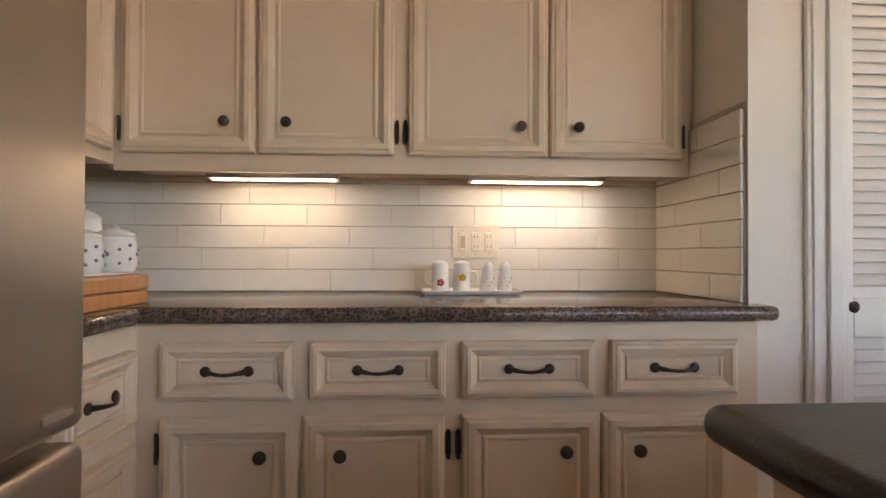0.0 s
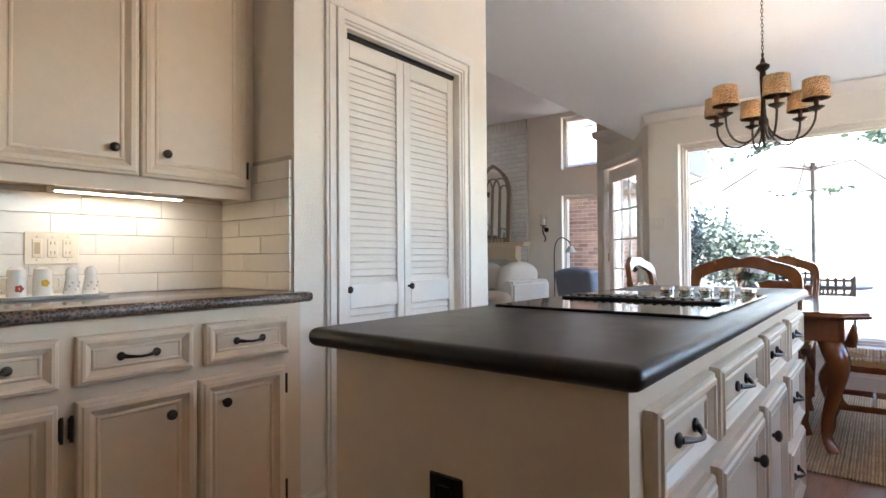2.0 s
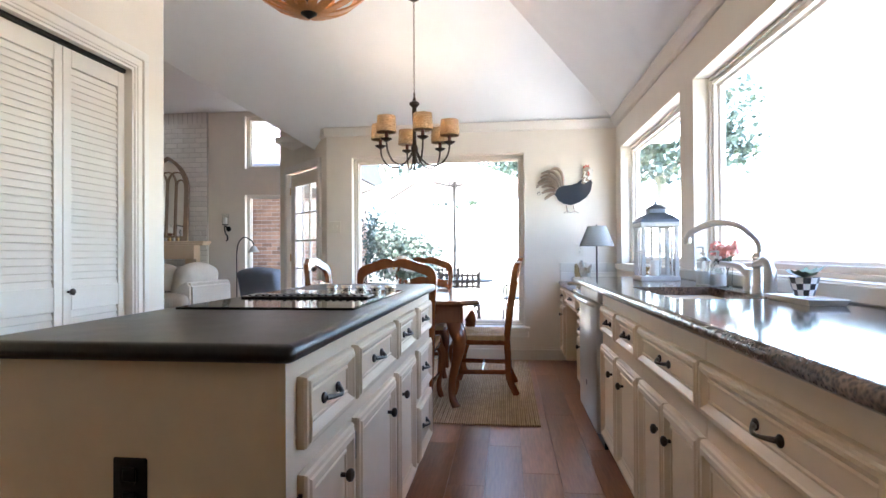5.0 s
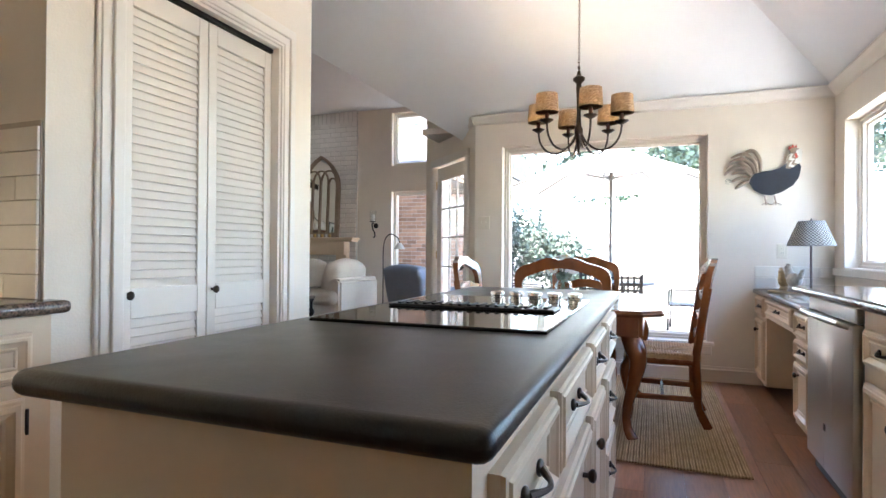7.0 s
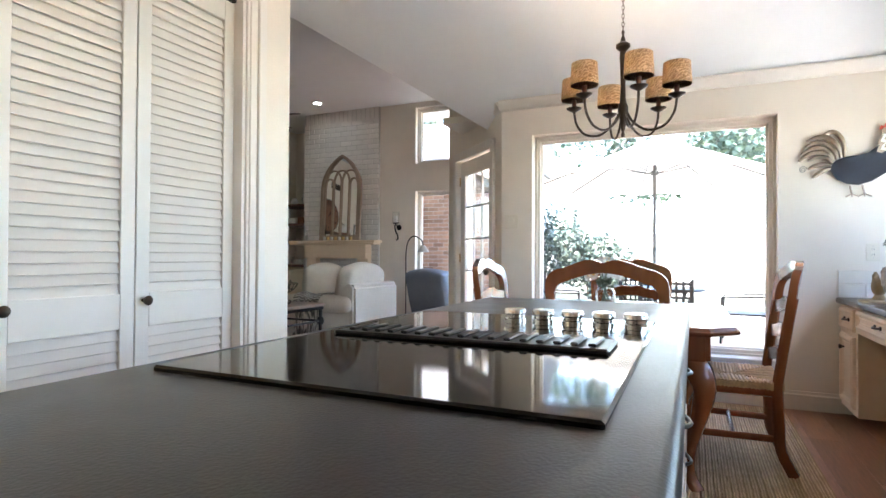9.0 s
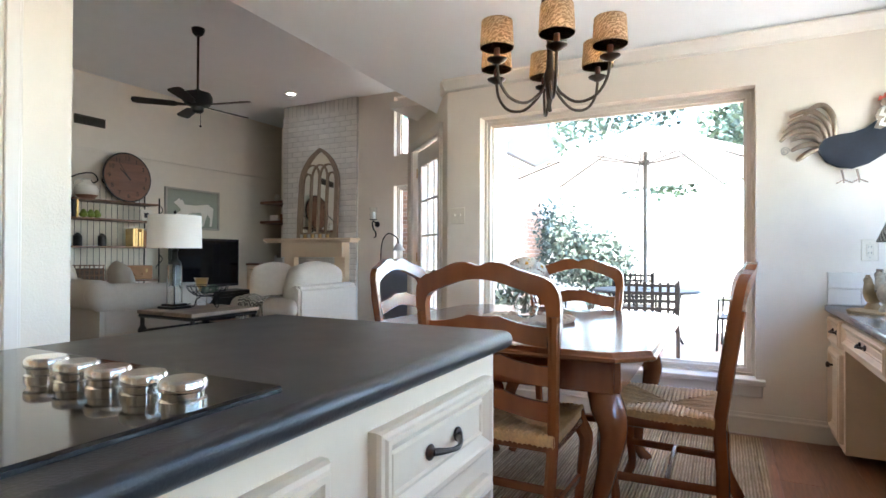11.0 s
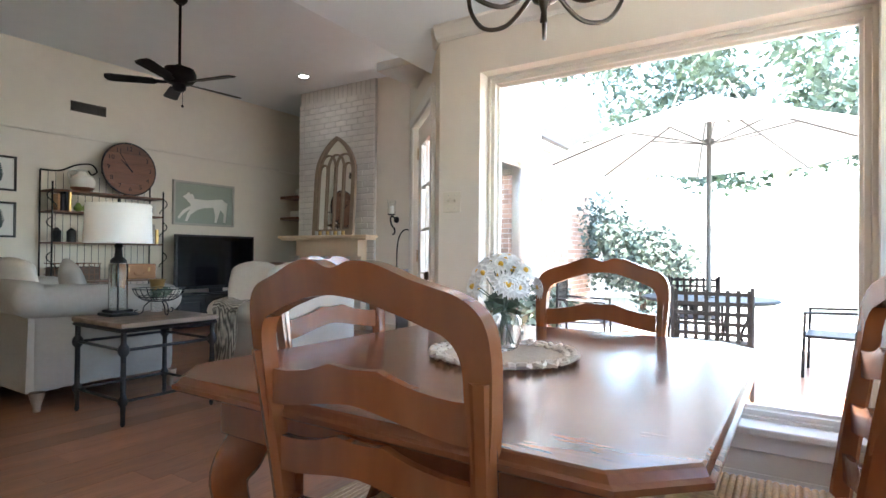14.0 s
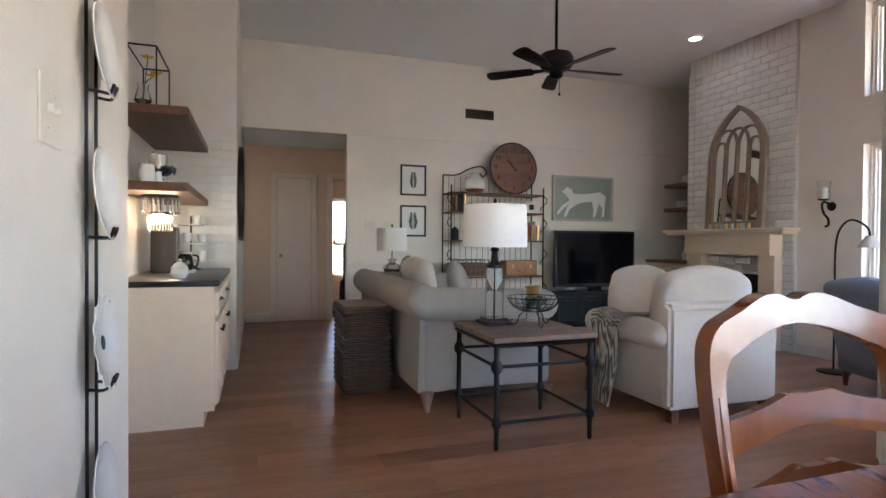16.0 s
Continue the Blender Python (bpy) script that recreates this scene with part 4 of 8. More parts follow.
def ladder_chair():
    """Local: the back stands at x = 0 leaning to -x, the seat reaches towards +x, y across."""
    c = thing("dining_chair", "cherry wood ladder-back chair with woven rush seat", "chair", None, "chairs round the table")
    hw = 0.225

    def rake(z):
        return 0.06 - 0.16 * max(0, z - 0.42) ** 1.15 - 0.05 * max(0, 0.42 - z)
    for s in (-1, 1):
        bm = B()
        zs = [0.0, 0.12, 0.25, 0.42, 0.55, 0.68, 0.8, 0.86]
        pts = smooth_path([(rake(z) - (0.05 if z == 0 else 0), s * (hw - 0.02 + 0.045 * min(1, z / 0.9)), z) for z in zs], 3)
        tube(bm, pts, [0.022 - 0.001 * min(1, i / 8) for i in range(len(pts))], 8, 1.15)
        part("back_post", bm, M_CHERRY, c, smooth=True)
    # crest: arched hoop with rounded shoulders that runs into the posts
    outer = [(0.254, 0.70), (0.264, 0.78), (0.268, 0.84), (0.27, 0.89), (0.266, 0.935), (0.252, 0.965), (0.225, 0.986), (0.19, 0.998), (0.15, 1.010), (0.11, 1.026), (0.075, 1.036), (0.04, 1.036), (0.015, 1.027), (0, 1.024)]
    inner = [(0.234, 0.70), (0.227, 0.78), (0.226, 0.84), (0.226, 0.87), (0.222, 0.895), (0.212, 0.914), (0.195, 0.928), (0.17, 0.937), (0.14, 0.949), (0.105, 0.960), (0.075, 0.969), (0.045, 0.975), (0.015, 0.978), (0, 0.979)]
    outer, inner = ([(p[0], p[1]) for p in smooth_path([(x, z, 0) for x, z in c2], 3)] for c2 in (outer, inner))
    low = [(-x, z) for x, z in inner] + inner[-2::-1]
    high = [(-x, z) for x, z in outer] + outer[-2::-1]
    bm = B()
    strip(bm, low, high, Matrix(((0, 0, 1, -0.035), (1, 0, 0, 0), (0, 1, 0, 0), (0, 0, 0, 1))) @ Matrix.Translation((0, 0, -0.02)), 0.036)
    for v in bm.verts:
        v.co.x += -0.14 * (v.co.z - 0.98) - 0.012 + 0.04 * (v.co.y / 0.27) ** 2
    bmesh.ops.bevel(bm, geom=[e for e in bm.edges if e.is_manifold and e.calc_face_angle(0) > 1.2], offset=0.007, segments=2, affect="EDGES")
    part("crest_rail", bm, M_CHERRY, c, smooth=True)
    for zc in (0.79, 0.655, 0.53):
        low, high = [], []
        for i in range(17):
            u = -1 + 2 * i / 16
            a = abs(u)
            wave = 0.028 * (math.cos(math.pi * u) * 0.5 + 0.5) - 0.01 * math.exp(-(u / 0.12) ** 2) * 0
            low.append((u * 0.222, zc - 0.025 + 0.8 * wave - 0.012 * a))
            high.append((u * 0.222, zc + 0.03 + wave + 0.008 * math.exp(-((a - 0.25) / 0.12) ** 2)))
        bm = B()
        strip(bm, low, high, Matrix(((0, 0, 1, rake(zc) - 0.008), (1, 0, 0, 0), (0, 1, 0, 0), (0, 0, 0, 1))), 0.018)
        for v in bm.verts:
            v.co.x += -0.02 * (1 - (v.co.y / 0.225) ** 2)
        bmesh.ops.bevel(bm, geom=[e for e in bm.edges if e.is_manifold and e.calc_face_angle(0) > 1.2], offset=0.004, segments=2, affect="EDGES")
        part("back_slat", bm, M_CHERRY, c, smooth=True)
    for s in (-1, 1):
        bm = B()
        k = smooth_path([(0.445, s * 0.22, 0.44), (0.45, s * 0.225, 0.39), (0.475, s * 0.245, 0.32), (0.455, s * 0.235, 0.2), (0.44, s * 0.225, 0.08), (0.465, s * 0.24, 0.0)], 4)
        tube(bm, k, [0.026, 0.027, 0.028, 0.03, 0.032, 0.033, 0.033, 0.032, 0.03, 0.028, 0.026, 0.024, 0.022, 0.02, 0.019, 0.019, 0.019, 0.02, 0.021, 0.022, 0.02], 8)
        part("front_leg", bm, M_CHERRY, c, smooth=True)
        part("side_rail", tube(B(), [(0.06, s * 0.215, 0.40), (0.44, s * 0.225, 0.40)], 0.02, 8, 1.3), M_CHERRY, c, smooth=True)
        part("stretcher", tube(B(), [(0.05, s * 0.205, 0.17), (0.44, s * 0.225, 0.17)], 0.012, 8, 1.5), M_CHERRY, c, smooth=True)
    part("front_rail", tube(B(), [(0.445, -0.22, 0.395), (0.445, 0.22, 0.395)], 0.02, 8, 1.3), M_CHERRY, c, smooth=True)
    part("back_rail", tube(B(), [(0.06, -0.215, 0.40), (0.06, 0.215, 0.40)], 0.016, 8), M_CHERRY, c, smooth=True)
    part("stretcher", tube(B(), [(0.25, -0.215, 0.17), (0.25, 0.215, 0.17)], 0.012, 8, 1.5), M_CHERRY, c, smooth=True)
    # rush seat: strands wrap each rail and run in to the diagonals, dipping to the middle
    x0, x1, y0, y1 = 0.035, 0.475, -0.235, 0.235
    cx, n = (x0 + x1) / 2, 26
    for a, b in (((x0, y0), (x0, y1)), ((x1, y1), (x1, y0)), ((x1, y0), (x0, y0)), ((x0, y1), (x1, y1))):
        bm = B()
        A, D = Vector((*a, 0)), Vector((b[0] - a[0], b[1] - a[1], 0))
        inward = (Vector((cx, 0, 0)) - (A + D * 0.5))
        for j in range(n):
            u0, u1 = j / n, (j + 1) / n
            um = (u0 + u1) / 2
            prev = None
            for t in (-0.06, 0.0, 0.05, 0.3, 0.65, 1.0):
                ring = []
                for w, dz in ((u0, -0.004), (u0 + 0.2 / n, 0.0005), (um, 0.0022), (u1 - 0.2 / n, 0.0005), (u1, -0.004)):
                    k = max(t, 0) * (1 - abs(2 * w - 1))
                    z = 0.452 - 0.017 * k if t > 0.01 else (0.445 if t == 0 else 0.412)
                    q = A + D * w + inward * k - inward * (0.012 if t < 0.01 else 0)
                    ring.append(bm.verts.new((q.x, q.y, z + dz + 0.0015 * math.sin(w * n * 1.7 + 5 * k))))
                if prev:
                    for q in range(4):
                        bm.faces.new((prev[q], prev[q + 1], ring[q + 1], ring[q]))
                prev = ring
        bmesh.ops.remove_doubles(bm, verts=bm.verts[:], dist=1e-5)
        part("seat", bm, M_RUSH, c, "woven golden rush seat", True)
    return c


ch = ladder_chair()
ch.matrix_basis = pose(2.905, 0.192, 0.012, 0, 0, 0)
copy_thing(ch, pose(3.66, -0.60, 0.012, 0, 0, 90))
copy_thing(ch, pose(4.41, 0.23, 0.012, 0, 0, 180))
copy_thing(ch, pose(3.68, 1.01, 0.012, 0, 0, -90))
# ---- living room ----
def cushion(bm, x0, x1, y0, y1, z0, z1, puff=0.04, r=0.05):
    """A stuffed block: bevelled, with bulging faces."""
    b2 = B()
    box(b2, x0, x1, y0, y1, z0, z1, min(r, (z1 - z0) * 0.45, (y1 - y0) * 0.45, (x1 - x0) * 0.45), 3)
    bmesh.ops.subdivide_edges(b2, edges=[e for e in b2.edges if e.calc_length() > 0.12], cuts=4, use_grid_fill=True)
    c = Vector(((x0 + x1) / 2, (y0 + y1) / 2, (z0 + z1) / 2))
    hx, hy, hz = (x1 - x0) / 2, (y1 - y0) / 2, (z1 - z0) / 2
    for v in b2.verts:
        u, w, q = (v.co.x - c.x) / hx, (v.co.y - c.y) / hy, (v.co.z - c.z) / hz
        v.co.z += puff * q * max(0, 1 - u * u) * max(0, 1 - w * w)
        v.co.y += puff * 0.6 * w * max(0, 1 - u * u) * max(0, 1 - q * q)
        v.co.x += puff * 0.6 * u * max(0, 1 - w * w) * max(0, 1 - q * q)
        v.co += noise.noise_vector(v.co * 5) * 0.006
    me = bpy.data.meshes.new("t")
    b2.to_mesh(me)
    b2.free()
    bm.from_mesh(me)
    bpy.data.meshes.remove(me)
    return bm


def roll(bm, a, b, r, seg=16):
    tube(bm, smooth_path([a, Vector(a).lerp(Vector(b), 0.5), b], 4), r, seg)
    ball(bm, a, r * 0.99, u=seg, v=8)
    ball(bm, b, r * 0.99, u=seg, v=8)
    return bm


so = thing("sofa", "grey linen rolled-arm sofa with turned wooden feet", "sofa", pose(3.68, 3.72, 0))
bm = box(B(), 0.05, 1.05, 0.09, 2.16, 0.13, 0.42, 0.03, 2)
part("base", bm, M_LINEN, so, smooth=True)
bm = B()
prism(bm, [(0.02, 0.12), (0.22, 0.12), (0.24, 0.74), (0.0, 0.76), (0.03, 0.6)], Matrix(((1, 0, 0, 0), (0, 0, 1, 0.06), (0, 1, 0, 0), (0, 0, 0, 1))), 2.13)
roll(bm, (0.05, 0.1, 0.74), (0.05, 2.15, 0.74), 0.12)
part("backrest", bm, M_LINEN, so, smooth=True)
for y in (0.0, 2.02):
    bm = box(B(), 0.06, 1.02, y + 0.05, y + 0.2, 0.12, 0.72, 0.03, 2)
    roll(bm, (0.06, y + 0.09, 0.72), (0.98, y + 0.09, 0.69), 0.115)
    part("arm", bm, M_LINEN, so, smooth=True)
for y in (0.24, 1.14):
    part("seat_cushion", cushion(B(), 0.24, 1.06, y, y + 0.88, 0.40, 0.56), M_LINEN, so, smooth=True)
for x, y in ((0.07, 0.02), (0.98, 0.02), (0.07, 2.16), (0.98, 2.16)):
    bm = lathe(B(), [(0.02, 0), (0.026, 0.02), (0.022, 0.03), (0.034, 0.07), (0.044, 0.11), (0.046, 0.13), (0, 0.13)], 14, (x, y, 0))
    part("foot", bm, M_DRIFT, so, "turned light wood foot", True)
for i, (x, y, ma, nm) in enumerate(((0.45, 0.45, M_LINEN, "plain"), (0.46, 1.8, M_THROW, "striped"), (0.42, 1.45, M_CREAM, "cream"))):
    b0 = cushion(B(), -0.2, 0.2, -0.06, 0.06, -0.2, 0.2, 0.05)
    single("throw_pillow", b0, ma, nm + " square pillow on the sofa", "pillow", pose(x + 3.7, y + 3.72, 0.76, -14, 0, 70 + 20 * i), "pillows on the sofa", True)

hm = thing("wicker_hamper", "dark woven wicker hamper with lid", "basket", pose(3.28, 4.27, 0))
bm = box(B(), 0, 0.34, 0, 0.5, 0, 0.6, 0.03, 2)
bmesh.ops.subdivide_edges(bm, edges=bm.edges[:], cuts=2, use_grid_fill=True)
part("body", bm, M_WICKER, hm)
for i in range(15):
    z = 0.03 + i * 0.039
    tube_pts = [(-0.004, -0.004, z), (0.344, -0.004, z), (0.344, 0.504, z), (-0.004, 0.504, z)]
    part("weave_band", tube(B(), tube_pts, 0.011, 6, 1.2, True), M_WICKER, hm)
part("lid", box(B(), -0.012, 0.352, -0.012, 0.512, 0.605, 0.66, 0.015, 2), M_WICKER, hm)

et = thing("end_table", "iron end table with weathered plank top", "side table", pose(3.88, 2.94, 0))
for i in range(4):
    part("top_plank", box(B(), 0, 0.655, i * 0.161, i * 0.161 + 0.158, 0.595, 0.625, 0.004), M_ETOP, et)
bm = B()
for a, b in (((0.015, 0.015, 0.58), (0.64, 0.015, 0.58)), ((0.015, 0.63, 0.58), (0.64, 0.63, 0.58)), ((0.015, 0.015, 0.58), (0.015, 0.63, 0.58)), ((0.64, 0.015, 0.58), (0.64, 0.63, 0.58))):
    tube(bm, [a, b], 0.014, 4)
part("top_frame", bm, M_IRON, et)
for x in (0.03, 0.625):
    for y in (0.03, 0.615):
        prof = [(0.008, 0), (0.015, 0.015), (0.013, 0.05), (0.016, 0.12), (0.028, 0.14), (0.028, 0.165), (0.016, 0.185), (0.0155, 0.42), (0.03, 0.44), (0.034, 0.46), (0.03, 0.48), (0.016, 0.5), (0.016, 0.595)]
        part("leg", lathe(B(), prof, 12, (x, y, 0)), M_IRON, et, smooth=True)
for z in (0.15, 0.46):
    for a, b in (((0.03, 0.03), (0.625, 0.03)), ((0.03, 0.615), (0.625, 0.615)), ((0.03, 0.03), (0.03, 0.615)), ((0.625, 0.03), (0.625, 0.615))):
        part("stretcher", tube(B(), [(*a, z), (*b, z)], 0.01, 8), M_IRON, et, smooth=True)


def drum_lamp(name, label, m, base_fn, z0, z1, r, group=""):
    l = thing(name, label, "lamp", m, group)
    base_fn(l)
    part("shade", lathe(B(), [(r, z0), (r * 0.97, z1), (r * 0.955, z1), (r * 0.985, z0), (r, z0)], 32), M_SHADE, l, "white fabric drum shade", True)
    part("bulb", ball(B(), (0, 0, (z0 + z1) / 2), 0.03), M_PETAL, l)
    bm = lathe(B(), [(0.006, z0 - 0.08), (0.006, z1 + 0.015), (0.012, z1 + 0.02), (0.008, z1 + 0.04), (0, z1 + 0.045)], 10)
    for k in range(3):
        a = k * 2.094
        tube(bm, [(0, 0, z1 - 0.01), (r * 0.96 * math.cos(a), r * 0.96 * math.sin(a), z1 - 0.01)], 0.002, 5)
    part("stem", bm, M_IRON, l, smooth=True)
    return l


def cyl_base(l):
    bm = box(B(), -0.09, 0.09, -0.09, 0.09, 0, 0.02, 0.004)
    box(bm, -0.07, 0.07, -0.07, 0.07, 0.02, 0.04, 0.004)
    part("plinth", bm, M_IRON, l)
    part("glass_body", lathe(B(), [(0.055, 0.04), (0.058, 0.045), (0.058, 0.34), (0.05, 0.36), (0.048, 0.36), (0.054, 0.335), (0.054, 0.05), (0.0, 0.045)], 24), M_GLASS, l, "clear glass cylinder", True)
    part("collar", lathe(B(), [(0.05, 0.355), (0.05, 0.375), (0.025, 0.40), (0.02, 0.46), (0.03, 0.47), (0.012, 0.5), (0, 0.5)], 16), M_IRON, l, smooth=True)
    part("rod", tube(B(), [(0, 0, 0.04), (0, 0, 0.36)], 0.006, 8), M_IRON, l)


drum_lamp("table_lamp", "glass column table lamp with white drum shade on the end table", pose(4.10, 3.43, 0.625), cyl_base, 0.49, 0.755, 0.205)


def merc_base(l):
    part("body", lathe(B(), [(0.06, 0), (0.065, 0.015), (0.03, 0.03), (0.09, 0.07), (0.105, 0.11), (0.09, 0.15), (0.03, 0.18), (0.06, 0.20), (0.03, 0.22), (0, 0.22)], 20), M_MERC, l, "silvered mercury glass body", True)


ct = thing("console_table", "small dark wood lamp table by the wall", "side table", pose(3.9, 6.1, 0))
part("top", box(B(), 0, 0.5, 0, 0.4, 0.70, 0.73, 0.005), M_SHELF, ct)
for x in (0.03, 0.47):
    for y in (0.03, 0.37):
        part("leg", box(B(), x - 0.02, x + 0.02, y - 0.02, y + 0.02, 0, 0.70), M_SHELF, ct)
drum_lamp("table_lamp", "mercury glass table lamp with white shade by the wall", pose(4.12, 6.28, 0.73), merc_base, 0.31, 0.565, 0.17)

# wire bowl, brass cup and small things on the end table
wb = thing("wire_bowl", "dark wire bowl with greenery on curled feet", "bowl", pose(4.30, 3.28, 0.625))
for i in range(20):
    a = i * math.pi / 10
    part("wire", tube(B(), smooth_path([(r * math.cos(a), r * math.sin(a), z) for r, z in ((0.03, 0.09), (0.09, 0.10), (0.14, 0.135), (0.165, 0.18))], 3), 0.0022, 5), M_IRON, wb)
for r, z in ((0.165, 0.18), (0.13, 0.127), (0.075, 0.097)):
    part("hoop", tube(B(), [(r * math.cos(k * math.pi / 12), r * math.sin(k * math.pi / 12), z) for k in range(24)], 0.003, 5, closed=True), M_IRON, wb)
for k in range(3):
    a = k * 2.094 + 0.4
    d = Vector((math.cos(a), math.sin(a), 0))
    part("foot", tube(B(), smooth_path([d * 0.05 + Vector((0, 0, 0.095)), d * 0.09 + Vector((0, 0, 0.06)), d * 0.1 + Vector((0, 0, 0.02)), d * 0.13 + Vector((0, 0, 0.004)), d * 0.15 + Vector((0, 0, 0.025)), d * 0.13 + Vector((0, 0, 0.035))], 4), 0.004, 6), M_IRON, wb)


def leaves(bm, n, c, spread, size, rng, flat=0.7, up=0.4):
    """Many small pointed leaves scattered in a rough ellipsoid."""
    for _ in range(n):
        d = Vector((rng.gauss(0, 1), rng.gauss(0, 1), rng.gauss(0, 1))).normalized() * rng.uniform(0.35, 1.0)
        p = Vector(c) + Vector((d.x * spread[0], d.y * spread[1], d.z * spread[2]))
        a = Vector((rng.gauss(0, 1), rng.gauss(0, 1), rng.gauss(0, 1) * flat + up)).normalized() * size * rng.uniform(0.6, 1.3)
        b = a.cross(Vector((rng.gauss(0, 1), rng.gauss(0, 1), rng.gauss(0, 1)))).normalized() * a.length * 0.28
        v = [bm.verts.new(q) for q in (p - a * 0.5, p + b, p + a * 0.5, p - b)]
        bm.faces.new(v)
    return bm


part("greenery", leaves(B(), 60, (0, 0, 0.15), (0.1, 0.1, 0.035), 0.05, random.Random(3)), mat("dusty_green", (0.10, 0.14, 0.10), 0.7, var=0.2, island=0.3), wb, "grey green leaves")
single("candle_cup", lathe(B(), [(0.03, 0), (0.034, 0.006), (0.02, 0.02), (0.045, 0.05), (0.05, 0.09), (0.06, 0.115), (0.052, 0.115), (0.04, 0.06), (0, 0.055)], 12), M_GOLD, "small brass scalloped candle cup on a glass", "candle holder", pose(4.40, 3.48, 0.745), smooth=True)
single("glass_jar", lathe(B(), [(0.04, 0), (0.042, 0.004), (0.042, 0.118), (0.038, 0.118), (0.038, 0.008), (0, 0.006)], 18), M_GLASS, "clear glass jar under the candle cup", "jar", pose(4.40, 3.48, 0.6255), smooth=True)

ac = thing("armchair", "cream slipcovered armchair with loose back cushion", "armchair", pose(5.08, 3.0, 0))
part("base", box(B(), 0.06, 0.9, 0.03, 0.84, 0.09, 0.42, 0.03, 2), M_CREAM, ac, smooth=True)
bm = B()
prism(bm, [(0.0, 0.09), (0.16, 0.09), (0.2, 0.72), (0.06, 0.78), (0.0, 0.74)], Matrix(((0, 0, 1, 0.03), (1, 0, 0, 0), (0, 1, 0, 0), (0, 0, 0, 1))), 0.9)
bmesh.ops.bevel(bm, geom=bm.edges[:], offset=0.025, segments=2, affect="EDGES")
part("backrest", bm, M_CREAM, ac, smooth=True)
for x in (0.0, 0.80):
    bm = box(B(), x + 0.02, x + 0.15, 0.06, 0.86, 0.09, 0.56, 0.03, 2)
    roll(bm, (x + 0.06, 0.12, 0.55), (x + 0.06, 0.82, 0.55), 0.095)
    part("arm", bm, M_CREAM, ac, smooth=True)
part("seat_cushion", cushion(B(), 0.17, 0.8, 0.2, 0.86, 0.40, 0.56), M_CREAM, ac, smooth=True)
bm = cushion(B(), -0.35, 0.35, -0.11, 0.11, -0.25, 0.25, 0.07, 0.08)
moved(bm, 0, pose(0.49, 0.24, 0.68, 10))
part("back_cushion", bm, M_CREAM, ac, "plump cream back cushion", True)
for x in (0.07, 0.85):
    for y in (0.06, 0.8):
        part("foot", box(B(), x, x + 0.06, y - 0.03, y + 0.03, 0, 0.09, 0.004), M_SHELF, ac, "short dark wooden foot")
single("throw_pillow", cushion(B(), -0.2, 0.2, -0.06, 0.06, -0.19, 0.19, 0.05), M_CREAM, "cream pillow on the armchair", "pillow", pose(5.28, 3.52, 0.75, -12, 0, -60), "", True)
bm = B()
rng = random.Random(5)
rows = []
for i in range(26):
    t = i / 25
    row = []
    for j in range(13):
        u = j / 12
        s = t * 0.95
        ang = max(0, min(1, (s - 0.10) / 0.24))
        if s < 0.10:
            px, pz = 0.20 - s * 1.2, 0.655
        elif ang < 1:
            px, pz = 0.06 - 0.02 - 0.1 * math.sin(ang * math.pi * 0.55), 0.555 + 0.102 * math.cos(ang * math.pi * 0.5)
        else:
            px, pz = -0.062 - 0.012 * math.sin(t * 9 + u * 6), 0.555 - (s - 0.34)
        w = 0.36 - 0.10 * t
        fold = 0.018 * math.sin(u * 17 + t * 3) * (0.35 + t)
        row.append(bm.verts.new((px - abs(fold) - 0.008, 0.44 + (u - 0.5) * w + 0.11 * t + 0.02 * math.sin(t * 7), pz + 0.012 * math.sin(u * 9 + t * 4) + (0.1 * u * t))))
    rows.append(row)
for a, b in zip(rows, rows[1:]):
    for j in range(12):
        bm.faces.new((a[j], a[j + 1], b[j + 1], b[j]))
tw = single("throw_blanket", bm, M_THROW, "striped fringed throw draped over the chair arm", "blanket", pose(5.08, 3.05, 0), smooth=True)
md = tw.modifiers.new("thickness", "SOLIDIFY")
md.thickness = 0.006

# slate blue tufted chair at the window with its reading lamp
bc = thing("tufted_armchair", "slate blue tufted armchair by the window", "armchair", pose(7.4, 2.95, 0, 0, 0, 70))
part("base", box(B(), -0.38, 0.38, -0.36, 0.38, 0.12, 0.42, 0.04, 2), M_BLUE, bc, smooth=True)
bm = cushion(B(), -0.38, 0.38, -0.1, 0.1, -0.36, 0.36, 0.05)
for i in range(4):
    for j in range(4):
        ball(bm, (-0.27 + 0.18 * i, -0.13, -0.22 + 0.16 * j), 0.014, u=8, v=5)
moved(bm, 0, pose(0, 0.34, 0.50, -14, 0, 0))
part("backrest", bm, M_BLUE, bc, smooth=True)
for x in (-0.36, 0.36):
    bm = box(B(), x - 0.06, x + 0.06, -0.36, 0.34, 0.12, 0.48, 0.03, 2)
    roll(bm, (x, -0.33, 0.48), (x, 0.34, 0.50), 0.07)
    part("arm", bm, M_BLUE, bc, smooth=True)
part("seat_cushion", cushion(B(), -0.29, 0.29, -0.34, 0.3, 0.40, 0.53), M_BLUE, bc, smooth=True)
for x in (-0.33, 0.33):
    for y in (-0.32, 0.33):
        part("foot", lathe(B(), [(0.015, 0), (0.028, 0.12), (0, 0.12)], 8, (x, y, 0)), M_SHELF, bc)
single("throw_pillow", cushion(B(), -0.2, 0.2, -0.06, 0.06, -0.18, 0.18, 0.05), mat("grey_stripe", (0.26, 0.28, 0.31), 0.95, var=0.1), "grey blue pillow on the tufted chair", "pillow", pose(7.3, 2.9, 0.6, -15, 0, 75), "", True)
fl = thing("floor_lamp", "dark reading floor lamp with small metal shade", "lamp", pose(7.55, 3.72, 0))
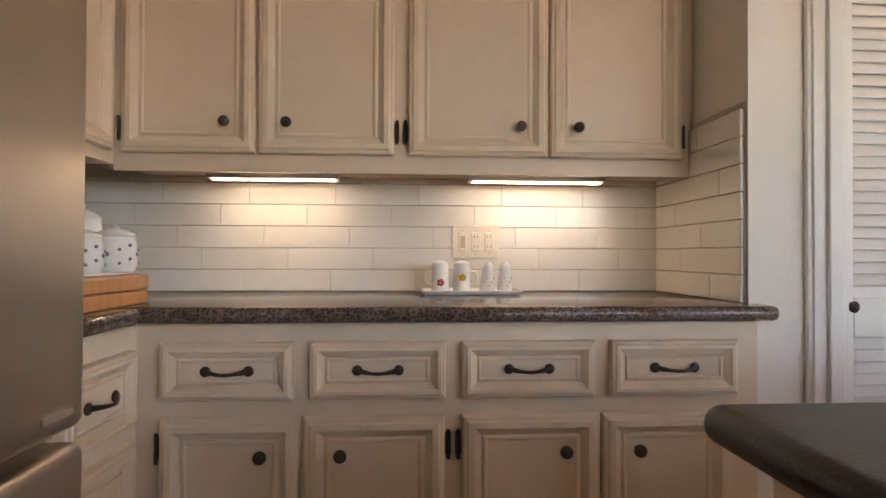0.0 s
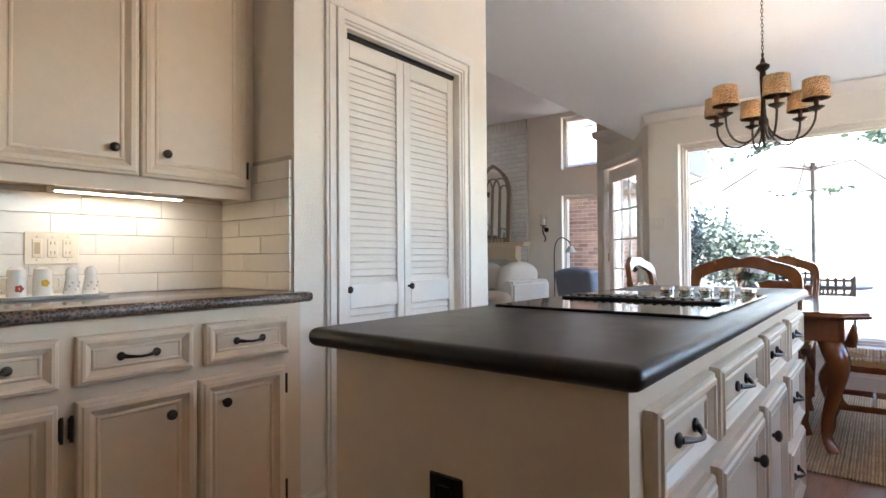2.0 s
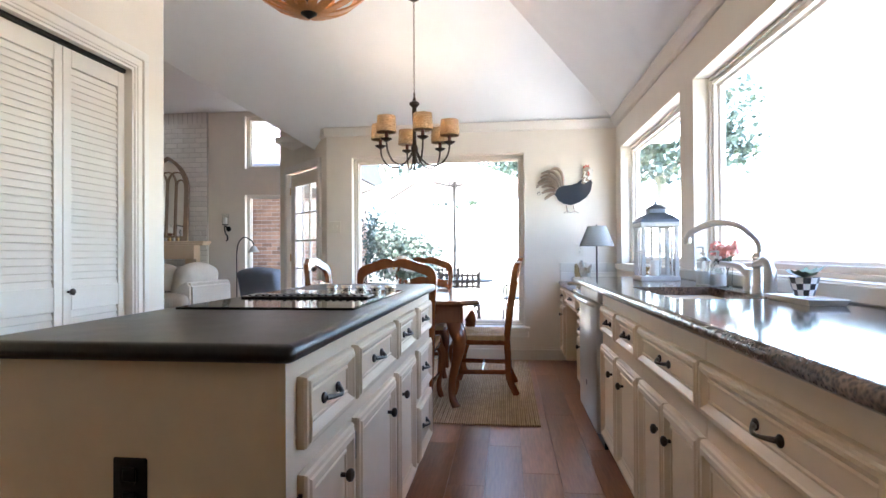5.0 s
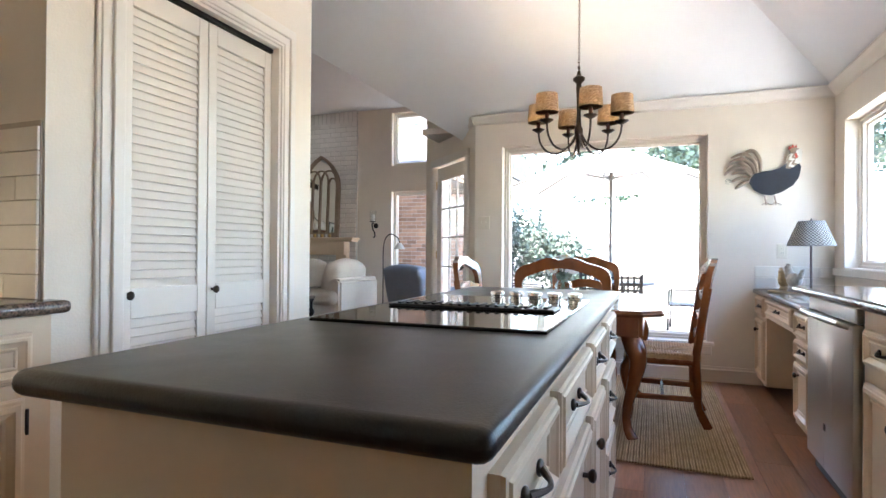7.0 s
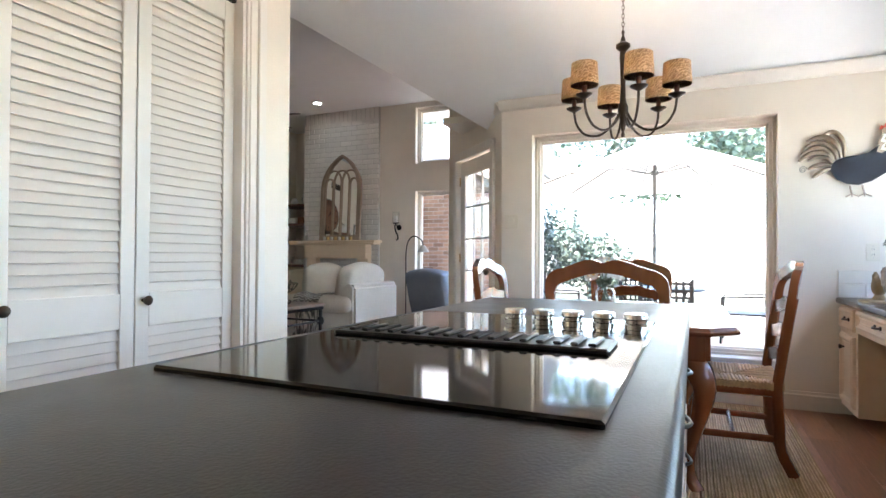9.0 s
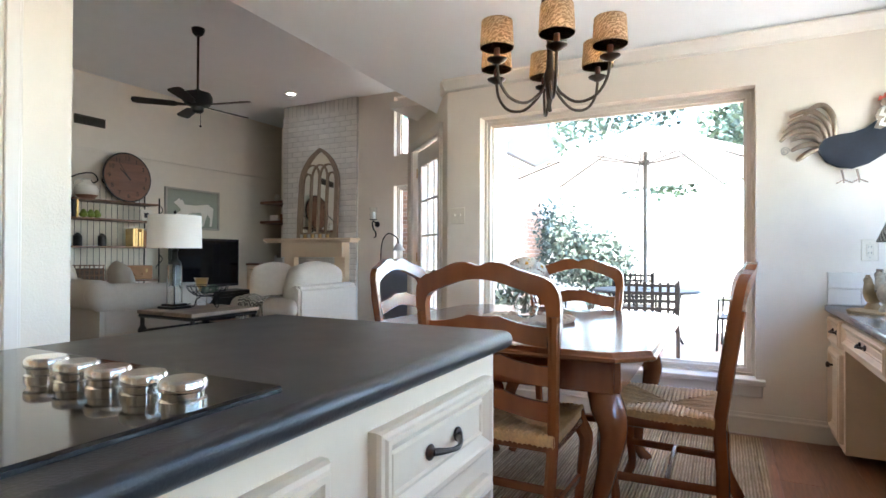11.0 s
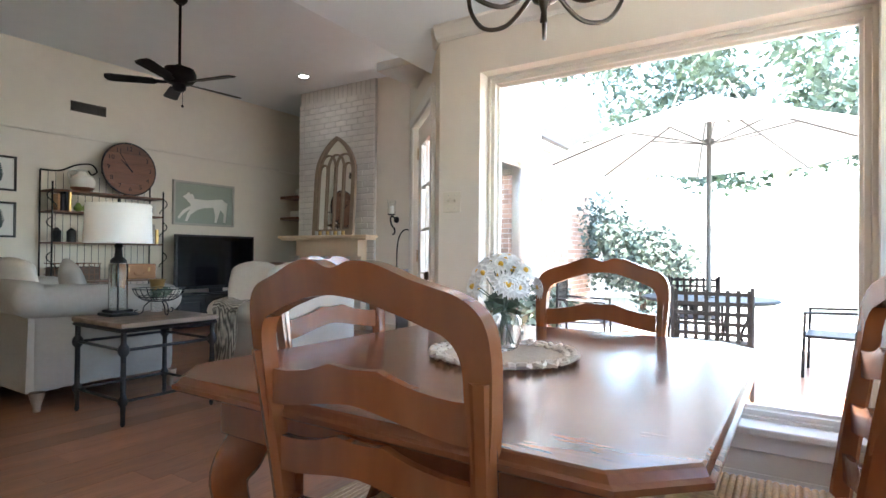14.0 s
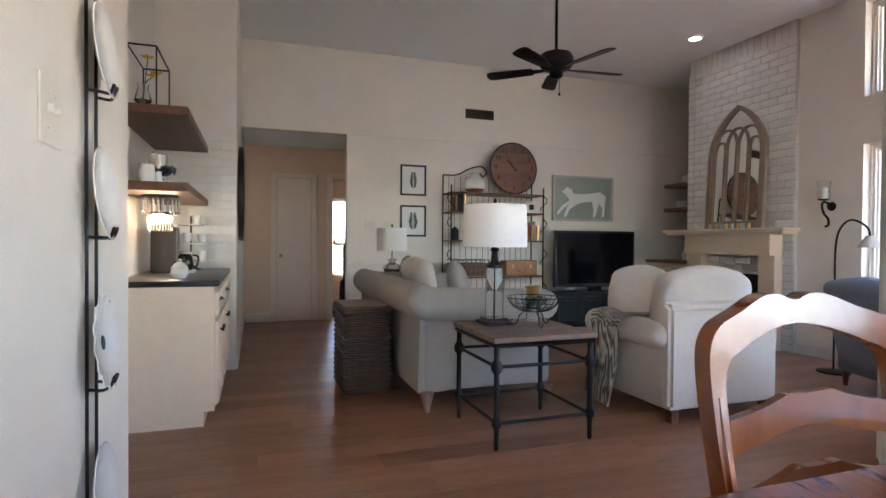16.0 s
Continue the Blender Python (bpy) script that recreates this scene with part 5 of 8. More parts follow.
part("foot", lathe(B(), [(0.13, 0), (0.13, 0.015), (0.02, 0.03), (0, 0.03)], 18), M_IRON, fl)
part("pole", tube(B(), smooth_path([(0, 0, 0.02), (0, 0, 0.7), (0, 0, 1.1), (0.01, -0.03, 1.28), (0.02, -0.12, 1.36), (0.03, -0.24, 1.30), (0.03, -0.27, 1.22)], 5), 0.009, 8), M_IRON, fl, smooth=True)
part("shade", lathe(B(), [(0.03, 0.1), (0.05, 0.07), (0.09, 0.0), (0.085, 0.0), (0.045, 0.065), (0, 0.09)], 18, (0.03, -0.27, 1.12)), M_GREYW, fl, "pale metal dome shade", True)

# ceiling fan and lamp
fan = thing("ceiling_fan", "black five-blade ceiling fan on a long rod", "ceiling fan", pose(5.16, 4.50, 0, 0, 0, -29))
part("canopy", lathe(B(), [(0.03, 3.42), (0.06, 3.45), (0.07, 3.5), (0, 3.5)], 18), M_IRON, fan, smooth=True)
part("rod", tube(B(), [(0, 0, 2.76), (0, 0, 3.46)], 0.013, 10), M_IRON, fan, smooth=True)
part("motor", lathe(B(), [(0.03, 2.84), (0.05, 2.82), (0.13, 2.80), (0.15, 2.76), (0.15, 2.71), (0.12, 2.67), (0.06, 2.65), (0.06, 2.61), (0.04, 2.59), (0, 2.585)], 24), M_IRON, fan, smooth=True)
for k in range(5):
    bm = B()
    prism(bm, [(0.11, -0.02), (0.2, -0.03), (0.22, -0.055), (0.58, -0.068), (0.62, -0.055), (0.635, 0), (0.62, 0.055), (0.58, 0.068), (0.22, 0.055), (0.2, 0.03), (0.11, 0.02)], pose(0, 0, 2.665, 12, 0, 0), 0.008)
    moved(bm, 0, pose(0, 0, 0, 0, 0, 24 + 72 * k))
    part("blade", bm, M_IRON, fan)
bm = tube(B(), [(0.03, 0, 2.59), (0.03, 0, 2.46)], 0.0025, 5)
ball(bm, (0.03, 0, 2.45), 0.012, u=8, v=6)
part("pull_chain", bm, M_IRON, fan)
rl = thing("ceiling_spotlight", "round recessed ceiling spotlight, lit", "light", pose(7.41, 5.26, 3.5))
part("ring", lathe(B(), [(0.09, 0), (0.09, -0.012), (0.065, -0.02), (0.06, 0), (0.09, 0)], 20), M_WHITE, rl)
part("lens", lathe(B(), [(0.06, -0.012), (0.03, -0.016), (0, -0.017)], 20), M_LAMPW, rl)

# fireplace: mantel, arched mirror
mt = thing("mantel", "cream painted mantel shelf with surround", "mantel", pose(8.0, 4.40, 0))
bm = box(B(), -0.25, -0.002, 0, 1.75, 1.275, 1.315, 0.008, 2)
box(bm, -0.22, -0.002, 0.03, 1.72, 1.245, 1.275, 0.008, 2)
part("shelf", bm, M_CAB, mt)
part("frieze", box(B(), -0.19, -0.003, 0.2, 1.42, 1.02, 1.245, 0.004), M_CAB, mt)
for y in (0.2, 1.22):
    part("pilaster", box(B(), -0.12, -0.003, y, y + 0.2, 0, 1.02, 0.004), M_CAB, mt)
part("firebox", box(B(), -0.012, -0.003, 0.42, 1.2, 0.0, 0.8), M_BLACK, mt)
mr = thing("arched_mirror", "weathered wood gothic arch window mirror", "mirror", Matrix(((0, -1, 0, 7.93), (-1, 0, 0, 5.57), (0, 0, 1, 1.318), (0, 0, 0, 1))) @ pose(0, 0, 0, 3))
W, H0, H1 = 0.80, 0.86, 1.44


def arch(o):
    """Pointed outline inset by o: left foot, up, over the point, right foot."""
    pts = [(o, o)]
    span, k = W - 2 * o, (H1 - H0 - o * 0.6) / 0.866
    for i in range(11):
        a = math.radians(6 * i)
        pts.append((o + span * (1 - math.cos(a)), H0 + k * math.sin(a)))
    return pts + [(W - x, z) for x, z in reversed(pts[:-1])]


def arch_ring(bm, o0, o1, y0, y1):
    a, b = arch(o0), arch(o1)
    n = len(a)
    vs = [[bm.verts.new((x, y, z)) for x, z in p] for p, y in ((a, y0), (a, y1), (b, y1), (b, y0))]
    for r1, r2 in zip(vs, vs[1:] + vs[:1]):
        for i in range(n):
            bm.faces.new((r1[i], r1[(i + 1) % n], r2[(i + 1) % n], r2[i]))


bm = B()
arch_ring(bm, 0, 0.055, 0.0, 0.045)
arch_ring(bm, 0.055, 0.085, 0.0, 0.03)
part("frame", bm, M_DRIFT, mr)
bm = B()
o = arch(0.05)
bm.faces.new([bm.verts.new((x, 0.012, z)) for x, z in o])
bmesh.ops.triangulate(bm, faces=bm.faces[:])
part("glass", bm, M_MIRROR, mr, "old mirror glass")
for x in (0.24, 0.40, 0.56):
    part("mullion", box(B(), x - 0.014, x + 0.014, 0.014, 0.036, 0.06, 0.98), M_DRIFT, mr)
for x0, x1 in ((0.08, 0.40), (0.24, 0.56), (0.40, 0.72), (0.08, 0.24), (0.56, 0.72)):
    c, half = (x0 + x1) / 2, (x1 - x0) / 2
    for s in (-1, 1):
        pts = [(c + s * half * math.cos(t * math.pi / 2 / 8) ** 0.8, 0.024, 0.90 + 0.34 * (half / 0.16) * math.sin(t * math.pi / 16) * 0.8) for t in range(9)]
        part("tracery", tube(B(), pts, 0.012, 6), M_DRIFT, mr)
for i in range(8):
    single("candle_jar", lathe(B(), [(0.022, 0), (0.024, 0.06), (0.02, 0.06), (0.0, 0.055)], 10), M_GREYW if i % 2 else M_GOLD, "small candle jar on the mantel", "candle", pose(7.84, 4.9 + i * 0.075, 1.316), "candle jars on the mantel", True)
sc = thing("wall_sconce", "black iron scroll sconce with glass hurricane and candle", "sconce", pose(8.05, 4.12, 1.5))
part("arm", tube(B(), smooth_path([(-0.01, 0.0, 0.02), (-0.05, 0.02, 0.06), (-0.10, 0.02, 0.05), (-0.13, 0, 0.0), (-0.10, 0, -0.06), (-0.05, 0, -0.1), (-0.04, 0, -0.16), (-0.08, 0, -0.18)], 5), 0.012, 8), M_IRON, sc, smooth=True)
part("backplate", lathe(B(), [(0.045, 0), (0.04, 0.012), (0, 0.015)], 16), M_IRON, sc).matrix_basis = pose(0, 0, 0.02, 0, -90)
part("drip_cup", lathe(B(), [(0.0, 0.07), (0.05, 0.08), (0.055, 0.09), (0, 0.09)], 16, (-0.11, 0, 0)), M_IRON, sc)
part("candle", lathe(B(), [(0.03, 0.09), (0.03, 0.2), (0, 0.205)], 14, (-0.11, 0, 0)), M_PETAL, sc, "white pillar candle")
part("hurricane", lathe(B(), [(0.045, 0.09), (0.055, 0.13), (0.05, 0.2), (0.058, 0.27), (0.056, 0.27), (0.048, 0.2), (0.053, 0.13), (0.043, 0.092)], 18, (-0.11, 0, 0)), M_GLASS, sc, "clear glass hurricane", True)
# shelf niche beside the chimney
nb = cabinet("niche_cabinet", "cream built-in cabinet with dark top in the niche", Matrix(((0, 1, 0, 8.25), (-1, 0, 0, 7.05), (0, 0, 1, 0), (0, 0, 0, 1))), 1.07, 0.86, 0.84, [("door", 0.04, 0.5, 0.1, 0.82, (0.44, 0.6)), ("door", 0.54, 1.0, 0.1, 0.82, (0.6, 0.6))], 0.06)
part("top", box(B(), -0.005, 1.07, -0.03, 0.84, 0.861, 0.90, 0.006), M_SHELF, nb, "dark wooden top")
for z in (1.62, 1.98):
    single("floating_shelf", box(B(), 8.55, 9.098, 5.98, 7.055, z, z + 0.05, 0.004), M_SHELF, "dark wooden floating shelf in the niche", "shelf", None, "niche shelves")
rng = random.Random(11)
for z in (0.901, 1.671, 2.031):
    y = 6.05
    while y < 6.8:
        h, w = rng.uniform(0.1, 0.22), rng.uniform(0.08, 0.16)
        if rng.random() < 0.5:
            single("keepsake_box", box(B(), 8.62, 8.8, y, y + w * 1.4, z, z + h * 0.6, 0.003), rng.choice((M_LEATHER, M_GREYW, M_PAPER)), "small keepsake box on the niche shelf", "box", None, "niche ornaments")
        else:
            single("ornament_jar", lathe(B(), [(w * 0.3, 0), (w * 0.5, h * 0.5), (w * 0.25, h * 0.9), (w * 0.3, h), (0, h)], 12), rng.choice((M_CERAM, M_IRON, M_GREYW)), "small jar on the niche shelf", "jar", pose(8.72, y + w / 2, z), "niche ornaments", True)
        y += w * 1.4 + 0.05

# television and its stand
ts = thing("tv_stand", "black wooden media cabinet with glazed doors", "tv stand", pose(6.42, 6.55, 0))
part("carcass", box(B(), 0, 1.5, 0, 0.46, 0.02, 0.44, 0.006), M_BLACK, ts)
part("top", box(B(), -0.02, 1.52, -0.02, 0.47, 0.44, 0.465, 0.006), M_BLACK, ts)
for i in range(4):
    part("door", rings(B(), 0.03 + i * 0.365, 0.375 + i * 0.365, 0.06, 0.42, [(0, 0), (0, -0.014), (0.05, -0.014), (0.054, -0.004)]), M_BLACK, ts)
tv = thing("television", "black flat screen television, switched off", "television", pose(7.12, 6.74, 0.466))
part("screen_bezel", box(B(), -0.64, 0.64, -0.02, 0.04, 0.07, 0.84, 0.008, 2), M_BLACK, tv)
part("screen", box(B(), -0.61, 0.61, -0.024, -0.019, 0.115, 0.81), M_SCREEN, tv, "dark glossy screen")
part("neck", box(B(), -0.1, 0.1, -0.01, 0.03, 0.012, 0.09), M_BLACK, tv)
part("foot", box(B(), -0.3, 0.3, -0.12, 0.13, 0, 0.012, 0.004), M_BLACK, tv)

# bakers rack
er = thing("bakers_rack", "dark iron scrolled bakers rack with wooden shelves", "shelf", pose(4.98, 6.70, 0))
for x in (0.0, 1.30):
    for y in (0.0, 0.33):
        part("post", tube(B(), [(x, y, 0), (x, y, 2.02 if y else 1.86)], 0.010, 8), M_IRON, er)
    for z in (0.5, 0.95, 1.35, 1.66):
        sgn = 1 if x > 0.5 else -1
        pts = [(x + sgn * (0.005 + 0.05 * math.sin(t * 0.5)), 0.0, z + 0.10 - t * 0.02) for t in range(11)]
        part("scroll", tube(B(), pts, 0.006, 6), M_IRON, er)
bm = tube(B(), smooth_path([(0, 0.33, 2.02), (0.2, 0.33, 2.03), (0.38, 0.33, 2.12), (0.55, 0.33, 2.15), (0.62, 0.33, 2.07), (0.56, 0.33, 2.02), (0.52, 0.33, 2.07)], 5), 0.009, 8)
tube(bm, smooth_path([(1.3, 0.33, 2.02), (1.1, 0.33, 2.03), (0.92, 0.33, 2.12), (0.75, 0.33, 2.15), (0.68, 0.33, 2.07), (0.74, 0.33, 2.02), (0.78, 0.33, 2.07)], 5), 0.009, 8)
part("crest_scroll", bm, M_IRON, er)
for i in range(15):
    x = 0.08 + i * 0.0815
    part("back_wire", tube(B(), [(x, 0.33, 0.2), (x, 0.33, 2.0)], 0.003, 5), M_IRON, er)
SHELVES = (0.70, 1.165, 1.53, 1.775)
for z in SHELVES:
    part("shelf_board", box(B(), 0.0, 1.30, 0.0, 0.33, z - 0.022, z, 0.003), M_SHELF, er, "dark wooden shelf")
# on the rack
ckl = thing("wall_clock", "large round wooden plank clock with iron rim", "clock", pose(5.94, 6.92, 2.135, -4))
for i in range(5):
    z0, z1 = -0.33 + i * 0.132, -0.33 + (i + 1) * 0.132 - 0.002
    out = []
    for k in range(9):
        z = z0 + (z1 - z0) * k / 8
        out.append((math.sqrt(max(0.0, 0.335 ** 2 - z * z)), z))
    bm = prism(B(), out + [(-x, z) for x, z in reversed(out)], Matrix(((1, 0, 0, 0), (0, 0, 1, -0.02), (0, 1, 0, 0), (0, 0, 0, 1))), 0.02)
    part("plank", bm, M_TEAK, ckl)
part("rim", tube(B(), [(0.34 * math.cos(k * math.pi / 24), -0.012, 0.34 * math.sin(k * math.pi / 24)) for k in range(48)], 0.012, 6, closed=True), M_IRON, ckl)
for k in range(1, 13):
    a = math.radians(90 - 30 * k)
    text("numeral", str(k), 0.085, pose(0.265 * math.cos(a), -0.021, 0.265 * math.sin(a), 90), M_IRON, ckl)
for a, ln, w in ((math.radians(122), 0.24, 0.008), (math.radians(135), 0.16, 0.011)):
    d = Vector((math.cos(a), 0, math.sin(a)))
    n = Vector((-d.z, 0, d.x)) * w
    bm = B()
    v = [bm.verts.new(p + Vector((0, -0.028, 0))) for p in (d * -0.05 - n, d * -0.05 + n, d * ln + n * 0.4, d * ln - n * 0.4)]
    bm.faces.new(v)
    part("clock_hand", bm, M_IRON, ckl)
jug = thing("pitcher", "white two-tone ceramic pitcher", "pitcher", pose(5.36, 6.86, 1.7755))
part("body", lathe(B(), [(0.06, 0), (0.12, 0.05), (0.14, 0.11), (0.12, 0.18), (0.06, 0.22), (0.045, 0.25), (0.055, 0.27), (0.045, 0.27), (0.0, 0.2)], 22), M_CERAM, jug, smooth=True)
part("handle", tube(B(), smooth_path([(-0.05, 0, 0.25), (-0.12, 0, 0.26), (-0.16, 0, 0.2), (-0.13, 0, 0.14)], 5), 0.01, 8), M_CERAM, jug, smooth=True)
part("foot_band", lathe(B(), [(0.08, 0.001), (0.128, 0.05), (0.128, 0.055), (0, 0.056)], 22), M_TEAK, jug, "brown glazed foot")
su = thing("suitcase", "small tan leather suitcase on the rack", "suitcase", pose(5.76, 6.74, 0.7005))
part("case", box(B(), 0, 0.46, 0, 0.2, 0, 0.20, 0.015, 2), M_LEATHER, su)
part("handle", tube(B(), smooth_path([(0.17, -0.005, 0.09), (0.18, -0.03, 0.06), (0.28, -0.03, 0.06), (0.29, -0.005, 0.09)], 4), 0.008, 6), M_LEATHER, su)
for x in (0.1, 0.36):
    part("clasp", box(B(), x - 0.015, x + 0.015, -0.006, 0.0, 0.1, 0.15), M_GOLD, su)
wbk = thing("wire_basket", "dark wire and wicker basket with books", "basket", pose(5.02, 6.73, 0.7005))
for z in (0.01, 0.08, 0.15, 0.21):
    part("hoop", tube(B(), [(0, 0, z), (0.5, 0, z), (0.5, 0.26, z), (0, 0.26, z)], 0.006, 6, 1, True), M_SHELF, wbk)
for i in range(9):
    part("wire", box(B(), i * 0.0605, i * 0.0605 + 0.012, -0.004, 0.0, 0, 0.21), M_SHELF, wbk)
part("lining", box(B(), 0.01, 0.49, 0.01, 0.25, 0.005, 0.17), M_WICKER, wbk)
rng = random.Random(4)
x = 5.05
for k in range(12):
    w, h = rng.uniform(0.03, 0.055), rng.uniform(0.19, 0.26)
    xx = 5.75 + k * 0.042 if k > 3 else 5.05 + k * 0.04
    zz = 1.1655 if k > 3 else 1.5305
    single("book", box(B(), 0, w * 0.75, 0, 0.17, 0, h, 0.003), rng.choice((M_NAVY, M_BLACK, M_GOLD, M_LEATHER, M_GREYW)), "hardback book standing on the rack", "book", pose(xx, 6.74, zz), "books on the rack")
for i, (x, z) in enumerate(((5.30, 1.5305), (5.39, 1.5305), (5.47, 1.5305))):
    single("green_pear", lathe(B(), [(0.0, 0), (0.045, 0.02), (0.052, 0.05), (0.03, 0.085), (0.015, 0.11), (0, 0.115)], 14), mat("pear_green", (0.22, 0.30, 0.06), 0.4, var=0.15), "green ornamental pear on the rack", "ornament", pose(x, 6.82, z), "green pears", True)
pf = thing("photo_frame", "small white photo frame on the rack", "photo frame", pose(6.08, 6.80, 1.5305, -8))
part("frame", rings(B(), 0, 0.17, 0, 0.17, [(0, 0.015), (0, 0), (0.03, 0), (0.034, 0.006)]), M_WHITE, pf)
part("photo", box(B(), 0.05, 0.12, 0.001, 0.0045, 0.05, 0.12), M_BLACK, pf)
for x in (5.08, 5.24, 5.55):
    single("canister", lathe(B(), [(0.05, 0), (0.05, 0.13), (0.03, 0.15), (0.012, 0.17), (0, 0.17)], 14), M_IRON, "dark tin canister on the rack", "canister", pose(x, 6.84, 1.1655), "canisters on the rack", True)

# wall pictures, vent, switches
for nm, z0, z1 in (("botanical_print", 1.735, 2.13), ("botanical_print", 1.207, 1.61)):
    fp = thing(nm, "black framed leaf print on the wall", "picture", pose(4.41, 7.06, z0), "leaf prints")
    h = z1 - z0
    part("frame", rings(B(), 0, 0.345, 0, h, [(0, 0), (0, -0.02), (0.022, -0.02), (0.024, -0.008)]), M_BLACK, fp)
    part("mat_board", box(B(), 0.024, 0.321, -0.0105, -0.0085, 0.024, h - 0.024), M_PAPER, fp)
    bm = B()
    tube(bm, [(0.17, -0.0115, 0.08), (0.175, -0.0115, h - 0.09)], 0.002, 4)
    for i in range(9):
        for s in (-1, 1):
            zc = 0.1 + i * (h - 0.2) / 9
            L = 0.055 * (1 - abs(i - 3) / 11)
            if z0 < 1.5:
                L *= 1.3
            v = [bm.verts.new((0.172 + s * a, -0.0118, zc + b)) for a, b in ((0, 0), (L * 0.6, 0.004), (L, 0.035), (L * 0.4, 0.028))]
            bm.faces.new(v)
    part("leaf_motif", bm, mat("ink_green", (0.08, 0.11, 0.10), 0.8, var=0.2), fp)
pa = thing("deer_painting", "sage green painting of a white leaping animal in grey frame", "painting", pose(6.615, 7.06, 1.455))
part("frame", rings(B(), 0, 1.0, 0, 0.64, [(0, 0), (0, -0.04), (0.028, -0.04), (0.03, -0.02)]), M_GREYW, pa)
part("canvas", box(B(), 0.03, 0.97, -0.028, -0.021, 0.03, 0.61), M_SAGE, pa)
bm = B()
body = [(0.14, 0.41), (0.19, 0.44), (0.24, 0.485), (0.26, 0.45), (0.30, 0.46), (0.33, 0.39), (0.52, 0.385), (0.78, 0.42), (0.885, 0.355), (0.85, 0.325), (0.867, 0.2), (0.85, 0.06), (0.81, 0.06), (0.82, 0.19), (0.76, 0.255), (0.714, 0.18), (0.695, 0.055), (0.657, 0.055), (0.676, 0.19), (0.64, 0.28), (0.476, 0.262), (0.38, 0.23), (0.267, 0.154), (0.22, 0.055), (0.18, 0.055), (0.22, 0.177), (0.276, 0.247), (0.16, 0.16), (0.086, 0.077), (0.067, 0.108), (0.143, 0.21), (0.276, 0.293), (0.276, 0.355), (0.2, 0.37)]
prism(bm, body, Matrix(((1, 0, 0, 0), (0, 0, -1, -0.0285), (0, 1, 0, 0), (0, 0, 0, 1))), 0.0015)
part("animal_figure", bm, M_PETAL, pa)
vt = thing("wall_vent", "dark louvred air vent high on the wall", "vent", pose(5.30, 7.06, 2.79))
part("frame", rings(B(), 0, 0.41, 0, 0.125, [(0, 0), (0, -0.008), (0.018, -0.01), (0.02, -0.003)], fill=False), M_BRONZE, vt)
part("backing", box(B(), 0.015, 0.395, -0.003, -0.001, 0.015, 0.11), M_BLACK, vt)
for i in range(22):
    part("slat", box(B(), 0.022 + i * 0.017, 0.027 + i * 0.017, -0.008, -0.003, 0.018, 0.107), M_BRONZE, vt)


def switch_plate(label, m, w=0.115, h=0.115, gangs=2, kind="toggle", material=None):
    s = thing("switch_plate" if kind == "toggle" else "power_outlet", label, "switch" if kind == "toggle" else "outlet", m)
    part("plate", box(B(), -w / 2, w / 2, -0.006, 0, -h / 2, h / 2, 0.0025), material or M_CREAMP, s)
    for g in range(gangs):
        x = (g - (gangs - 1) / 2) * 0.046
        if kind == "toggle":
            bm = box(B(), x - 0.005, x + 0.005, -0.02, -0.005, -0.002, 0.016, 0.002)
            part("toggle", bm, M_CREAMP, s)
        elif kind == "mixed" and g == 0:
            part("slider", box(B(), x - 0.015, x + 0.015, -0.009, -0.005, -0.033, 0.033, 0.002), M_CREAMP, s)
            part("slider_slot", box(B(), x - 0.008, x + 0.008, -0.0105, -0.0085, -0.02, 0.02), mat("tan_plastic", (0.5, 0.4, 0.25), 0.4, var=0), s)
        else:
            part("socket", box(B(), x - 0.016, x + 0.016, -0.009, -0.005, -0.033, 0.033, 0.002), M_CREAMP, s)
            for z in (-0.017, 0.017):
                for dx in (-0.006, 0.006):
                    part("slot", box(B(), x + dx - 0.001, x + dx + 0.001, -0.0095, -0.0085, z - 0.003, z + 0.006), M_BLACK, s)
        for z in (-0.04, 0.04):
            part("screw", lathe(B(), [(0.003, 0), (0.002, 0.0015), (0, 0.0015)], 8), M_GREYW, s).matrix_basis = pose(x, -0.006, z, 90)
    return s


switch_plate("ivory double switch plate on the living room wall", pose(4.03, 7.06, 1.35), 0.13)
switch_plate("ivory single switch plate on the living room wall", pose(4.24, 7.06, 1.35), 0.075, gangs=1)
EM = Matrix(((0, 1, 0, 4.905), (-1, 0, 0, 1.258), (0, 0, 1, 1.367), (0, 0, 0, 1)))
switch_plate("ivory double switch plate beside the picture window", EM, 0.12, 0.122)
switch_plate("ivory double switch plate on the wall end", Matrix(((0, -1, 0, 2.19), (1, 0, 0, 1.79), (0, 0, 1, 1.45), (0, 0, 0, 1))), 0.15, 0.165)
switch_plate("ivory outlet with lamp cord above the desk", Matrix(((0, 1, 0, 4.905), (-1, 0, 0, -1.27), (0, 0, 1, 1.105), (0, 0, 0, 1))), 0.078, 0.12, 1, "outlet")
switch_plate("ivory dimmer and double outlet plate on the tiles", pose(0.195, 1.899, 1.097), 0.165, 0.114, 3, "mixed")
